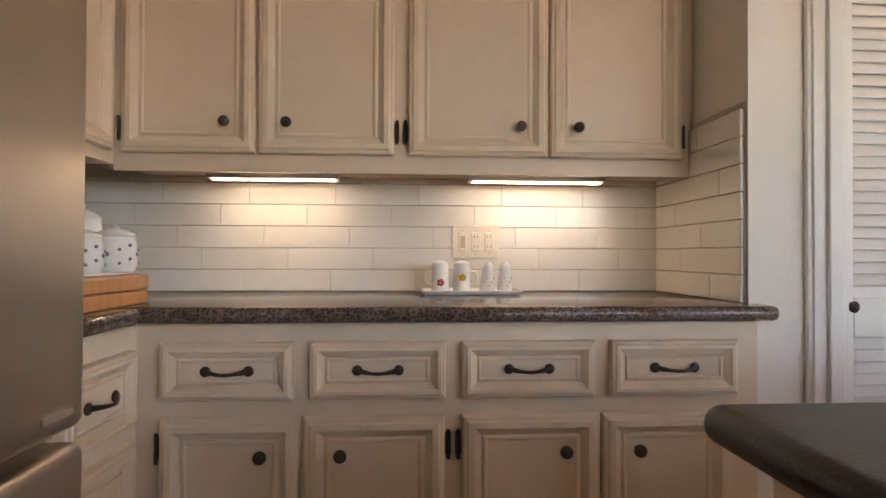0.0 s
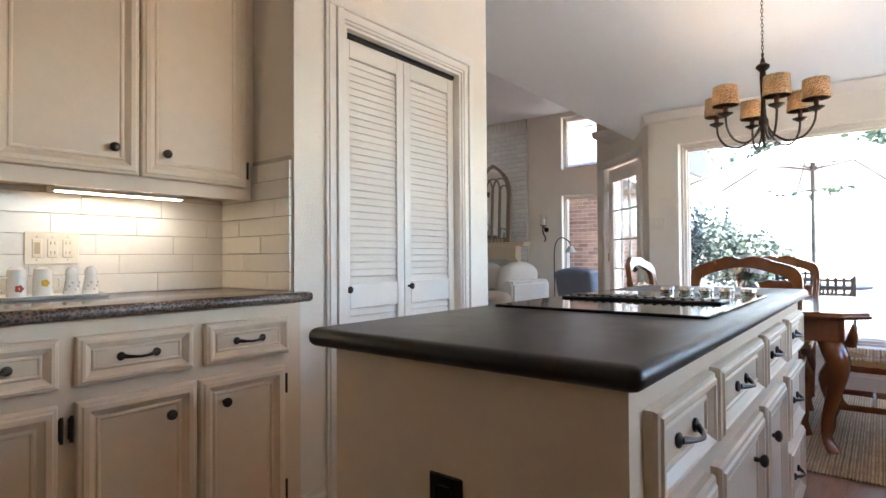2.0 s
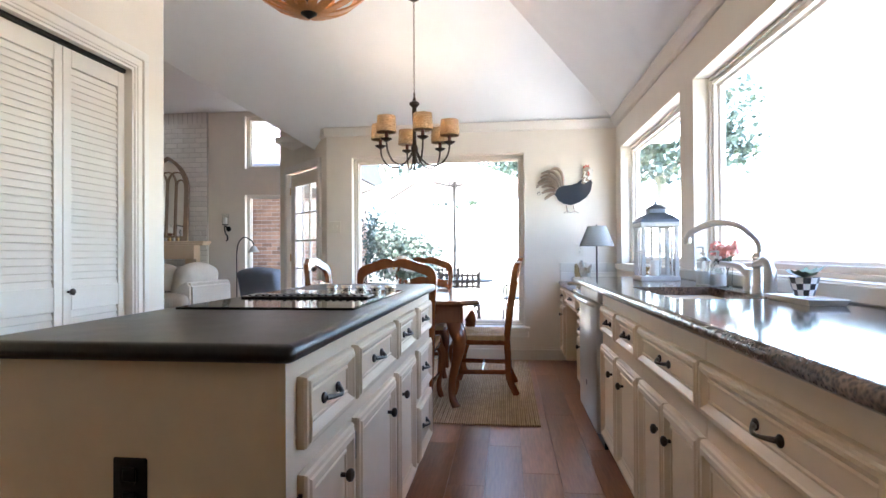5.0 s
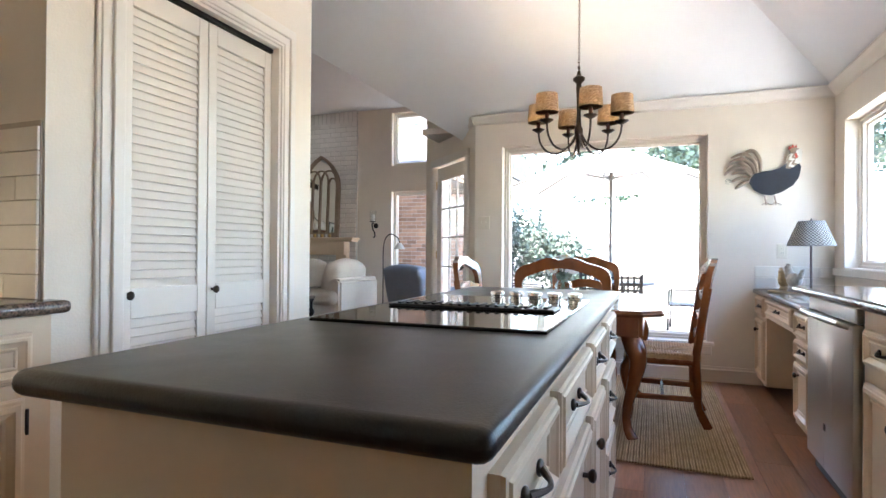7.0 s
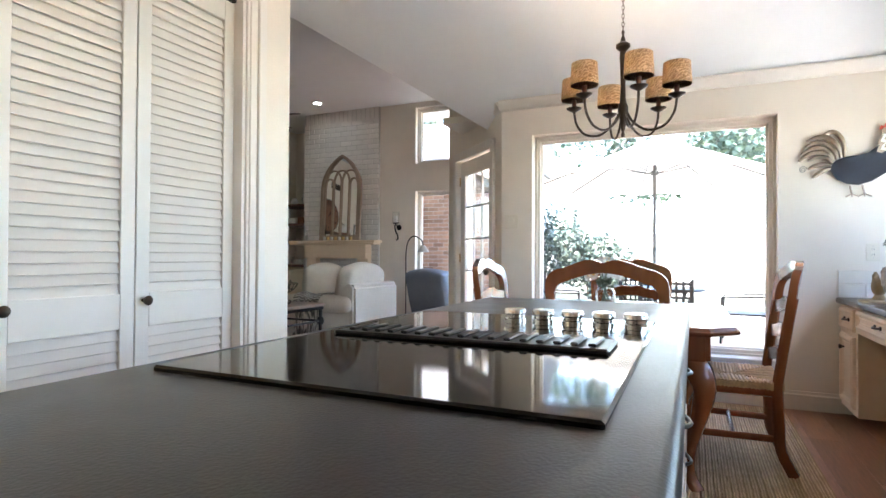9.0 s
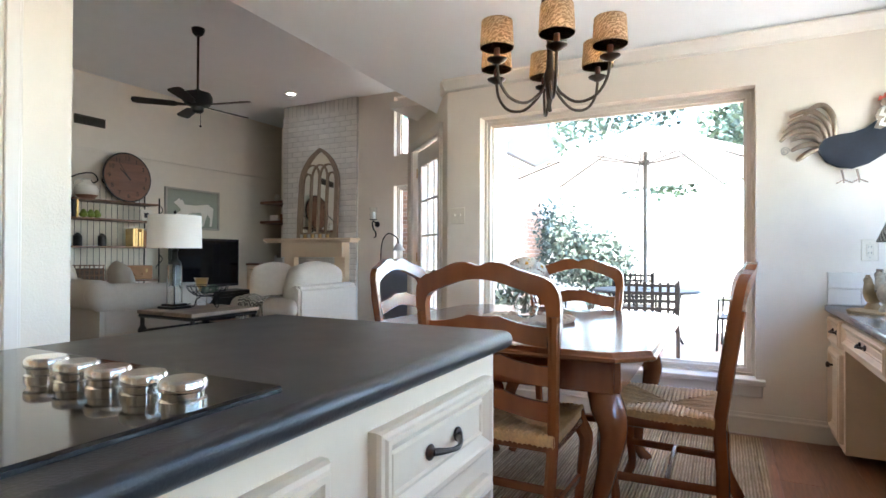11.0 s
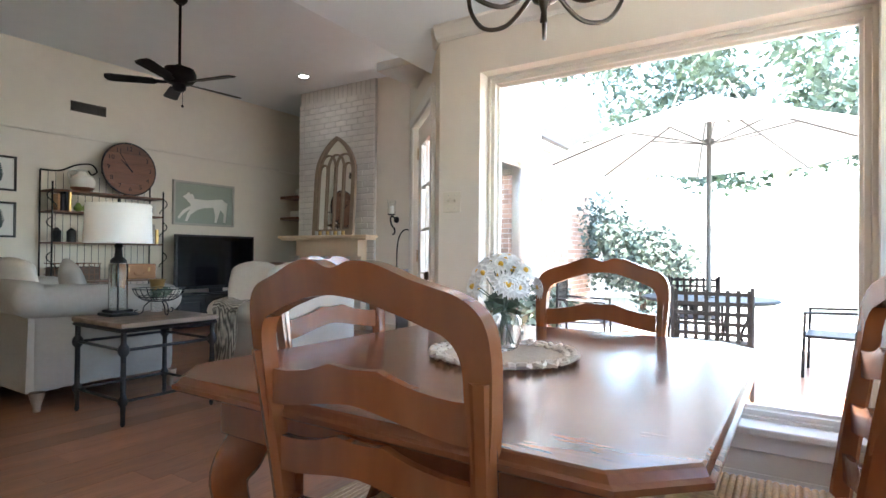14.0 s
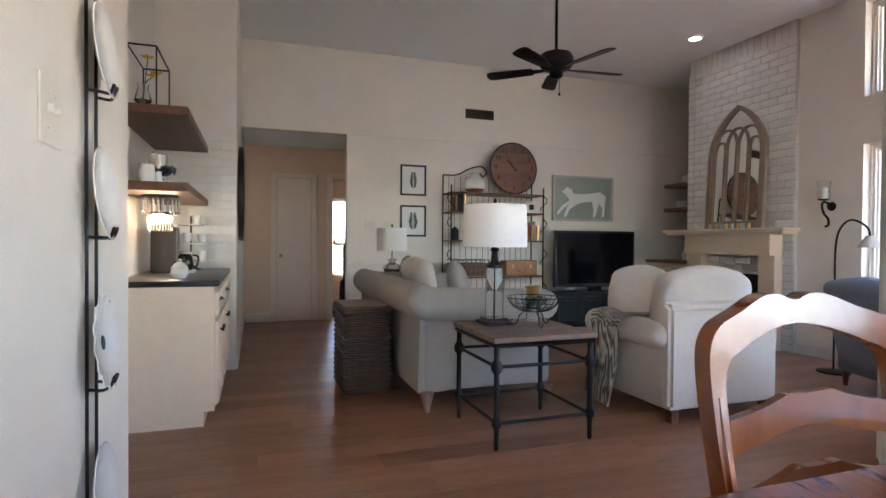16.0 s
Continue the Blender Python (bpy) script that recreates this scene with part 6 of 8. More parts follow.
# ---- kitchen lamps ----
cx, cy = 3.76, 0.21
cl = thing("chandelier", "dark bronze six-arm chandelier with woven shades", "chandelier", pose(cx, cy, 0.03))
ztop = 2.36 + SLOPE * (4.905 - cx)
part("canopy", lathe(B(), [(0.02, ztop - 0.07), (0.05, ztop - 0.05), (0.065, ztop - 0.02), (0.065, ztop + 0.04), (0, ztop + 0.04)], 18), M_BRONZE, cl, smooth=True)
bm = B()
z = 2.36
i = 0
while z < ztop - 0.06:
    pts = [(0.007 * math.cos(a * math.pi / 5) if i % 2 else 0.0, 0.0 if i % 2 else 0.007 * math.cos(a * math.pi / 5), z + 0.014 + 0.016 * math.sin(a * math.pi / 5)) for a in range(10)]
    tube(bm, pts, 0.0022, 5, closed=True)
    z += 0.025
    i += 1
part("chain", bm, M_BRONZE, cl)
part("column", lathe(B(), [(0.0, 1.745), (0.012, 1.75), (0.008, 1.78), (0.016, 1.81), (0.02, 1.86), (0.03, 1.88), (0.03, 1.93), (0.018, 1.96), (0.014, 2.05), (0.016, 2.15), (0.02, 2.22), (0.018, 2.26), (0.042, 2.285), (0.042, 2.30), (0.016, 2.32), (0.01, 2.35), (0, 2.352)], 18), M_BRONZE, cl, smooth=True)
part("loop", tube(B(), [(0.018 * math.cos(a * math.pi / 8), 0, 2.365 + 0.018 * math.sin(a * math.pi / 8)) for a in range(16)], 0.004, 6, closed=True), M_BRONZE, cl)
for k in range(6):
    a = math.radians(60 * k + 22)
    d = Vector((math.cos(a), math.sin(a), 0))
    R = 0.30
    arm = part("arm", tube(B(), smooth_path([d * 0.02 + Vector((0, 0, 1.90)), d * 0.06 + Vector((0, 0, 1.83)), d * 0.14 + Vector((0, 0, 1.775)), d * 0.23 + Vector((0, 0, 1.79)), d * 0.285 + Vector((0, 0, 1.86)), d * R + Vector((0, 0, 1.945))], 5), 0.0075, 8), M_BRONZE, cl, smooth=True)
    p = d * R
    part("drip_pan", lathe(B(), [(0.01, 1.935), (0.045, 1.955), (0.048, 1.962), (0, 1.96)], 16, (p.x, p.y, 0)), M_BRONZE, arm, smooth=True)
    part("candle_sleeve", lathe(B(), [(0.014, 1.96), (0.014, 2.03), (0, 2.03)], 10, (p.x, p.y, 0)), mat("brown_sleeve", (0.12, 0.035, 0.015), 0.5, var=0), arm)
    part("bulb", ball(B(), (p.x, p.y, 2.055), 0.022, (1, 1, 1.3)), M_BULB, arm)
    part("shade", lathe(B(), [(0.079, 2.012), (0.080, 2.018), (0.073, 2.138), (0.070, 2.138), (0.076, 2.02), (0.079, 2.012)], 24, (p.x, p.y, 0)), M_RATTAN, arm, "woven sea grass shade", True)

ol = thing("orb_chandelier", "wooden strap orb pendant over the island", "chandelier", pose(1.24, 0.18, 0))
zc, R = 2.26, 0.29
for k in range(6):
    a = k * math.pi / 6
    bm = B()
    v = []
    for t in range(48):
        th = 2 * math.pi * t / 48
        for rr, w in ((R, -0.016), (R, 0.016), (R - 0.008, 0.016), (R - 0.008, -0.016)):
            x, z = rr * math.cos(th), rr * math.sin(th)
            v.append(bm.verts.new((x * math.cos(a) - w * math.sin(a), x * math.sin(a) + w * math.cos(a), zc + z)))
    for t in range(48):
        for q in range(4):
            i0, i1 = t * 4, ((t + 1) % 48) * 4
            bm.faces.new((v[i0 + q], v[i0 + (q + 1) % 4], v[i1 + (q + 1) % 4], v[i1 + q]))
    part("wood_strap", bm, M_ORANGE, ol, "bent honey wood strap")
part("rod", tube(B(), [(0, 0, zc - 0.1), (0, 0, 3.48)], 0.008, 8), M_IRON, ol)
part("hub", lathe(B(), [(0.0, zc - R - 0.02), (0.03, zc - R), (0.03, zc - R + 0.02), (0.01, zc - R + 0.03), (0.008, zc - 0.12), (0.05, zc - 0.1), (0.05, zc - 0.06), (0, zc - 0.05)], 16), M_IRON, ol, smooth=True)
part("canopy", lathe(B(), [(0.06, 3.5), (0.06, 3.48), (0.02, 3.46), (0, 3.46)], 16), M_IRON, ol)
for k in range(4):
    a = k * math.pi / 2 + 0.4
    part("candle_arm", tube(B(), smooth_path([(0, 0, zc - 0.08), (0.07 * math.cos(a), 0.07 * math.sin(a), zc - 0.11), (0.12 * math.cos(a), 0.12 * math.sin(a), zc - 0.02)], 5), 0.006, 6), M_IRON, ol)
    part("candle_sleeve", lathe(B(), [(0.011, zc - 0.02), (0.011, zc + 0.05), (0, zc + 0.05)], 10, (0.12 * math.cos(a), 0.12 * math.sin(a), 0)), M_PETAL, ol)
    part("bulb", ball(B(), (0.12 * math.cos(a), 0.12 * math.sin(a), zc + 0.075), 0.02, (1, 1, 1.4)), M_BULB, ol)

# ---- rug ----
rg = thing("jute_rug", "braided natural jute rug under the dining table", "rug", pose(2.74, -0.74, 0))
rng = random.Random(2)
bm = B()
n = 66
for i in range(n):
    y0 = i * 0.0303
    nseg = 28
    prev = None
    for j in range(nseg + 1):
        x = 2.07 * j / nseg
        w = 0.0025 * math.sin(j * 1.7 + i)
        ring = [bm.verts.new((x, y0 + dy + w, z)) for dy, z in ((0, 0.006), (0.005, 0.010), (0.015, 0.0125 + 0.0015 * rng.random()), (0.025, 0.010), (0.0302, 0.006))]
        if prev:
            for q in range(4):
                bm.faces.new((prev[q], prev[q + 1], ring[q + 1], ring[q]))
        prev = ring
tagged(part("braid", bm, M_JUTE, rg, smooth=True), kind="stuff")
bm = B()
tube(bm, [(0, 0, 0.006), (2.07, 0, 0.006), (2.07, 2.0, 0.006), (0, 2.0, 0.006)], 0.009, 6, 0.8, True)
part("binding", bm, M_JUTE, rg)

# ---- table centre: woven mat, vase of daisies ----
pm = thing("placemat", "round tan mat with ruffled edge", "placemat", pose(3.63, 0.275, 0.7605))
part("mat", lathe(B(), [(0.185, 0.0), (0.185, 0.008), (0.0, 0.01)], 40), mat("tan_cloth", (0.48, 0.38, 0.28), 0.95, var=0.1, bump=0.3, bscale=150), pm)
bm = B()
for r0, z0 in ((0.185, 0.004), (0.207, 0.008)):
    tube(bm, [((r0 + 0.009 * math.sin(k * 1.55)) * math.cos(k * math.pi / 60), (r0 + 0.009 * math.sin(k * 1.55)) * math.sin(k * math.pi / 60), z0 + 0.007 + 0.004 * math.sin(k * 1.9)) for k in range(120)], 0.008, 6, closed=True)
part("ruffle", bm, mat("cream_ruffle", (0.60, 0.50, 0.40), 0.95, var=0.15, bump=0.3), pm)
vs = thing("flower_vase", "round glass vase of white daisies", "vase", pose(3.68, 0.30, 0.771))
part("glass", lathe(B(), [(0.03, 0), (0.045, 0.01), (0.062, 0.05), (0.055, 0.09), (0.04, 0.115), (0.045, 0.13), (0.043, 0.13), (0.037, 0.113), (0.052, 0.088), (0.058, 0.05), (0.042, 0.014), (0, 0.012)], 24), M_GLASS, vs, "clear glass", True)
rng = random.Random(9)
heads = B()
for k in range(26):
    a, e = rng.uniform(0, 6.283), rng.uniform(0.1, 1.45)
    d = Vector((math.cos(a) * math.cos(e), math.sin(a) * math.cos(e), math.sin(e)))
    c = Vector((0, 0, 0.17)) + Vector((d.x * 0.11, d.y * 0.11, d.z * 0.11))
    if k < 12:
        part("stem", tube(B(), smooth_path([(rng.uniform(-0.03, 0.03), rng.uniform(-0.03, 0.03), 0.02), (0, 0, 0.12), c], 3), 0.0018, 4), M_LEAFL, vs)
    q = d.to_track_quat("Z", "Y").to_matrix()
    bm = B()
    for ring_i, (np_, ln, up) in enumerate(((15, 0.042, 0.004), (11, 0.032, 0.012))):
        for j in range(np_):
            b = 2 * math.pi * j / np_ + ring_i * 0.2
            u, w = Vector((math.cos(b), math.sin(b), 0)), Vector((-math.sin(b), math.cos(b), 0)) * 0.006
            pts = [u * 0.006, u * ln * 0.6 + w + Vector((0, 0, up)), u * ln + Vector((0, 0, up * 0.3)), u * ln * 0.6 - w + Vector((0, 0, up))]
            bm.faces.new([bm.verts.new(c + q @ p) for p in pts])
    fl2 = part("daisy", bm, M_PETAL, vs)
    bm = B()
    ball(bm, c + d * 0.005, 0.0085, u=8, v=5)
    part("daisy_eye", bm, M_YEL, fl2)
part("leaf_sprig", leaves(B(), 30, (0, 0, 0.14), (0.06, 0.06, 0.03), 0.05, rng), M_LEAFL, vs)

# ---- north counter things ----
tr = thing("serving_tray", "white rectangular ceramic tray with dark rim", "tray", pose(0.16, 1.77, 0.9285))
part("dish", rings(B(), -0.16, 0.16, -0.07, 0.07, [(0.012, 0.0), (0.0, -0.012), (0.003, -0.013), (0.018, -0.004)], pose(0, 0, 0, -90)), M_CERAM, tr)


def mug(x, colour, side):
    m = thing("mug_shaker", "white ceramic mug shaped shaker with painted fruit", "shaker", pose(x, 1.775, 0.934), "shakers on the tray")
    part("cup", lathe(B(), [(0.026, 0), (0.028, 0.004), (0.027, 0.078), (0.0265, 0.08), (0.025, 0.092), (0.014, 0.1), (0, 0.101)], 20), M_CERAM, m, smooth=True)
    part("handle", tube(B(), smooth_path([(side * 0.026, 0, 0.065), (side * 0.046, 0, 0.06), (side * 0.047, 0, 0.03), (side * 0.026, 0, 0.018)], 4), 0.0045, 8), M_CERAM, m, smooth=True)
    bm = B()
    for k in range(5):
        a = k * 1.2566
        ball(bm, (0.007 * math.cos(a), -0.0268, 0.03 + 0.007 * math.sin(a) + (0.016 if colour is M_YEL else 0)), 0.006, (1, 0.25, 1), 8, 5)
    part("painted_motif", bm, colour, m)


mug(0.065, M_RED, -1)
mug(0.135, M_YEL, 1)
for x in (0.218, 0.275):
    s = thing("pepper_shaker", "small white flowered ceramic shaker", "shaker", pose(x, 1.775, 0.934), "shakers on the tray")
    part("body", lathe(B(), [(0.024, 0), (0.026, 0.01), (0.017, 0.065), (0.019, 0.07), (0.018, 0.085), (0.01, 0.096), (0, 0.098)], 18), M_CERAM, s, smooth=True)
    bm = B()
    for k in range(6):
        a = -1.57 + (k - 2.5) * 0.4
        ball(bm, (0.0225 * math.cos(a), 0.0225 * math.sin(a), 0.02 + 0.012 * (k % 3)), 0.004, u=6, v=4)
    part("painted_motif", bm, M_GREYW, s)
bx = thing("bread_box", "honey wood box on the corner counter", "wooden box", pose(-0.93, 1.08, 0.9285))
part("body", box(B(), 0, 0.23, 0, 0.375, 0, 0.033, 0.003), M_ORANGE, bx)
part("lid", box(B(), 0.0, 0.232, -0.002, 0.377, 0.0345, 0.071, 0.005), M_ORANGE, bx)
single("serving_dish", box(B(), -0.10, 0.10, -0.16, 0.14, 0, 0.008, 0.004), M_CERAM, "white ceramic tray under the canisters", "tray", pose(-0.81, 1.30, 1.0), smooth=True)
for x, y, h, r in ((-0.82, 1.375, 0.165, 0.046), (-0.755, 1.40, 0.115, 0.05), (-0.755, 1.265, 0.105, 0.043)):
    t = thing("tea_canister", "white ceramic canister painted with small flowers", "canister", pose(x, y, 1.0085), "canisters on the wooden box")
    part("jar", lathe(B(), [(r * 0.85, 0), (r, h * 0.15), (r * 0.96, h * 0.6), (r * 0.88, h * 0.74), (r * 0.92, h * 0.76), (r * 0.85, h * 0.82), (r * 0.4, h * 0.9), (r * 0.15, h * 0.92), (r * 0.2, h * 0.97), (r * 0.1, h), (0, h)], 20), M_CERAM, t, smooth=True)
    part("handle", tube(B(), smooth_path([(-r * 0.8, -0.02, h * 0.6), (-r * 1.5, -0.02, h * 0.55), (-r * 1.4, -0.02, h * 0.3), (-r * 0.9, -0.02, h * 0.2)], 4), 0.006, 6), M_CERAM, t, smooth=True)
    bm = B()
    for k in range(14):
        a = -0.9 + (k % 7 - 3) * 0.5
        ball(bm, (r * 0.99 * math.cos(a), r * 0.99 * math.sin(a), h * (0.18 + 0.2 * (k // 7) + 0.09 * (k % 3))), 0.0042, (1, 1, 1), 6, 4)
    part("painted_motif", bm, mat("grey_glaze", (0.28, 0.28, 0.29), 0.2, var=0.1), t)

# ---- sink things ----
fa = thing("faucet", "brushed steel gooseneck faucet with lever", "faucet", pose(1.60, -1.54, 0.9155))
part("base", lathe(B(), [(0.032, 0), (0.03, 0.02), (0.024, 0.03), (0.022, 0.13), (0.026, 0.14), (0.018, 0.16), (0, 0.16)], 18), M_STEEL, fa, smooth=True)
part("spout", tube(B(), smooth_path([(0, 0, 0.14), (0, 0.0, 0.2), (0.04, 0.06, 0.27), (0.13, 0.13, 0.285), (0.21, 0.19, 0.25), (0.225, 0.20, 0.22)], 6), 0.013, 10), M_STEEL, fa, smooth=True)
part("spray_head", lathe(B(), [(0.014, 0), (0.018, 0.012), (0.014, 0.03), (0, 0.03)], 12, (0.226, 0.201, 0.20)), M_STEEL, fa, smooth=True)
part("lever", tube(B(), smooth_path([(-0.09, 0, 0.0), (-0.09, 0, 0.09), (-0.075, 0.01, 0.125), (-0.03, 0.03, 0.11)], 5), [0.024] * 6 + [0.02] * 6 + [0.014] * 4, 10), M_STEEL, fa, smooth=True)
sp = thing("side_spray", "brushed steel side sprayer", "sprayer", pose(1.70, -1.545, 0.9155))
part("stand", lathe(B(), [(0.026, 0), (0.022, 0.03), (0.018, 0.06), (0.02, 0.09), (0, 0.1)], 14), M_STEEL, sp, smooth=True)
part("nozzle", tube(B(), smooth_path([(0, 0, 0.06), (0.02, 0.03, 0.10), (0.07, 0.09, 0.115)], 5), [0.016] * 6 + [0.012] * 5, 10), M_STEEL, sp, smooth=True)
la = thing("candle_lantern", "grey washed wooden lantern with metal roof", "lantern", pose(2.66, -1.42, 0.9155) @ Matrix.Scale(0.88, 4))
hw = 0.105
for sx in (-1, 1):
    for sy in (-1, 1):
        part("corner_post", box(B(), sx * hw - 0.012, sx * hw + 0.012, sy * hw - 0.012, sy * hw + 0.012, 0.03, 0.36), M_GREYW, la)
part("base", box(B(), -hw - 0.02, hw + 0.02, -hw - 0.02, hw + 0.02, 0, 0.03, 0.005), M_GREYW, la)
part("top_frame", box(B(), -hw - 0.02, hw + 0.02, -hw - 0.02, hw + 0.02, 0.355, 0.385, 0.005), M_GREYW, la)
for s in (-1, 1):
    for ax in (0, 1):
        for q in (0, 1):
            bm = box(B(), -0.006, 0.006, s * hw - 0.005, s * hw + 0.005, 0.03, 0.36) if q == 0 else box(B(), -hw, hw, s * hw - 0.005, s * hw + 0.005, 0.19, 0.20)
            if ax:
                moved(bm, 0, pose(0, 0, 0, 0, 0, 90))
            part("glazing_bar", bm, M_GREYW, la)
bm = B()
lo = None
for r, z in ((0.125, 0.385), (0.12, 0.40), (0.085, 0.43), (0.06, 0.445), (0.05, 0.45), (0.05, 0.475), (0.062, 0.478), (0.03, 0.50), (0.008, 0.51), (0.006, 0.52)):
    cur = [bm.verts.new((r * sx, r * sy, z)) for sx, sy in ((-1, -1), (1, -1), (1, 1), (-1, 1))]
    if lo:
        for q in range(4):
            bm.faces.new((lo[q], lo[(q + 1) % 4], cur[(q + 1) % 4], cur[q]))
    lo = cur
ball(bm, (0, 0, 0.525), 0.01, u=8, v=6)
part("roof", bm, mat("dark_zinc", (0.10, 0.11, 0.13), 0.4, 0.6, var=0.2), la, "dark zinc roof")
part("candle", lathe(B(), [(0.035, 0.03), (0.035, 0.13), (0, 0.135)], 16), M_PETAL, la)
for x, y, h, cap in ((2.16, -1.52, 0.17, M_STEEL), (2.0, -1.53, 0.15, M_PETAL)):
    b = thing("soap_bottle", "clear plastic soap bottle with pump", "bottle", pose(x, y, 0.9155), "soap bottles by the sink")
    part("body", lathe(B(), [(0.034, 0), (0.036, 0.005), (0.036, h * 0.7), (0.014, h * 0.82), (0.014, h * 0.88), (0, h * 0.88)], 18), M_GLASS, b, smooth=True)
    part("soap", lathe(B(), [(0.032, 0.004), (0.032, h * 0.4), (0, h * 0.4)], 16), mat("pale_soap", (0.75, 0.74, 0.70), 0.3, var=0), b)
    bm = lathe(B(), [(0.016, h * 0.88), (0.016, h * 0.95), (0.006, h * 0.96), (0.006, h * 1.1), (0.012, h * 1.11), (0, h * 1.13)], 12)
    tube(bm, [(0, 0, h * 1.11), (0.035, 0.02, h * 1.1)], 0.005, 6)
    part("pump", bm, cap, b)
fv = thing("flower_arrangement", "pink artificial flowers in a small glass", "flowers", pose(2.06, -1.585, 0.9155))
part("vase", lathe(B(), [(0.03, 0), (0.035, 0.09), (0.033, 0.09), (0.028, 0.004)], 14), M_GLASS, fv, smooth=True)
rng = random.Random(21)
for k in range(9):
    c = Vector((rng.uniform(-0.14, 0.1), rng.uniform(0.0, 0.03), rng.uniform(0.12, 0.2)))
    bm = B()
    for j in range(18):
        d = Vector((rng.gauss(0, 1), rng.gauss(0, 1), rng.gauss(0, 1))).normalized()
        t1 = d.orthogonal().normalized() * 0.013
        t2 = d.cross(t1).normalized() * 0.013
        bm.faces.new([bm.verts.new(c + d * 0.02 + o) for o in (t1, t2, -t1 * 0.6 + d * 0.008, -t2)])
    part("bloom", bm, M_PINK, fv)
    part("stem", tube(B(), [(0, 0, 0.02), c], 0.0015, 4), M_LEAFL, fv)
part("foliage", leaves(B(), 30, (0, 0.01, 0.13), (0.1, 0.03, 0.03), 0.04, rng), M_LEAFL, fv)
pp = thing("potted_plant", "small succulent in a black and white checked pot", "plant", pose(1.19, -1.50, 0.9355))
n = 12
prof = [(0.028, 0.0), (0.0335, 0.02), (0.039, 0.04), (0.0445, 0.06)]
for r in range(3):
    for q in range(2):
        bm = B()
        for k in range(n):
            if (k + r) % 2 != q:
                continue
            a0, a1 = 2 * math.pi * k / n, 2 * math.pi * (k + 1) / n
            (ra, za), (rb, zb) = prof[r], prof[r + 1]
            bm.faces.new([bm.verts.new(p) for p in ((ra * math.cos(a0), ra * math.sin(a0), za), (ra * math.cos(a1), ra * math.sin(a1), za), (rb * math.cos(a1), rb * math.sin(a1), zb), (rb * math.cos(a0), rb * math.sin(a0), zb))])
        part("check_band", bm, M_BLACK if q else M_CERAM, pp)
part("soil", lathe(B(), [(0.027, 0.001), (0.041, 0.055), (0, 0.055)], 16), M_BARK, pp)
bm = B()
for k in range(11):
    a = k * 2.4
    L = 0.05 + 0.012 * (k % 3)
    d = Vector((math.cos(a), math.sin(a), 0.35 + 0.1 * (k % 4)))
    w = Vector((-math.sin(a), math.cos(a), 0)) * 0.018
    o = Vector((0, 0, 0.058))
    bm.faces.new([bm.verts.new(o + p) for p in (Vector(), d * L * 0.55 + w, d * L, d * L * 0.55 - w)])
part("leaves", bm, mat("jade_leaf", (0.16, 0.24, 0.12), 0.4, var=0.2), pp)
single("ceramic_dish", rings(B(), -0.14, 0.14, -0.06, 0.06, [(0.01, 0.0), (0.0, -0.018), (0.004, -0.02), (0.012, -0.012)], pose(0, 0, 0, -90)), M_CERAM, "white scalloped dish under the plant", "dish", pose(1.17, -1.49, 0.9155))
single("tea_light", lathe(B(), [(0.025, 0), (0.03, 0.03), (0.022, 0.04), (0.036, 0.07), (0.032, 0.07), (0, 0.045)], 14), M_GOLD, "small amber glass candle cup by the lantern", "candle holder", pose(2.93, -1.42, 0.9155), smooth=True)
tg = thing("twig_sprig", "thin leafy sprig in a small pot", "plant", pose(2.78, -1.56, 0.9155))
part("pot", lathe(B(), [(0.025, 0), (0.03, 0.05), (0, 0.05)], 12), M_GREYW, tg)
rng = random.Random(14)
for k in range(5):
    part("twig", tube(B(), [(0, 0, 0.04), (rng.uniform(-0.04, 0.06), rng.uniform(0, 0.05), 0.12), (rng.uniform(-0.06, 0.12), rng.uniform(0, 0.07), 0.2 + 0.02 * k)], 0.0015, 4), M_BARK, tg)
part("leaves", leaves(B(), 40, (0.03, 0.03, 0.15), (0.08, 0.05, 0.08), 0.022, rng), M_LEAF, tg)

# ---- desk: lamp and ceramic roosters ----
def gingham(name, c1, c2):
    """Small woven checks running round a shade."""
    m = mat(name, c1, 0.9, var=0)
    n, l = m.node_tree.nodes, m.node_tree.links
    tc, gr = n.new("ShaderNodeTexCoord"), n.new("ShaderNodeTexGradient")
    gr.gradient_type = "RADIAL"
    l.new(tc.outputs["Object"], gr.inputs["Vector"])
    sx, cb, ck2, mu = n.new("ShaderNodeSeparateXYZ"), n.new("ShaderNodeCombineXYZ"), n.new("ShaderNodeTexChecker"), n.new("ShaderNodeMath")
    l.new(tc.outputs["Object"], sx.inputs[0])
    mu.operation = "MULTIPLY"
    mu.inputs[1].default_value = 0.7
    l.new(gr.outputs["Fac"], mu.inputs[0])
    l.new(mu.outputs[0], cb.inputs[0])
    l.new(sx.outputs["Z"], cb.inputs[1])
    cb.inputs[2].default_value = 0.002
    ck2.inputs["Scale"].default_value = 100
    ck2.inputs["Color1"].default_value, ck2.inputs["Color2"].default_value = (*c1, 1), (*c2, 1)
    l.new(cb.outputs[0], ck2.inputs["Vector"])
    l.new(ck2.outputs["Color"], n["Principled BSDF"].inputs["Base Color"])
    return m


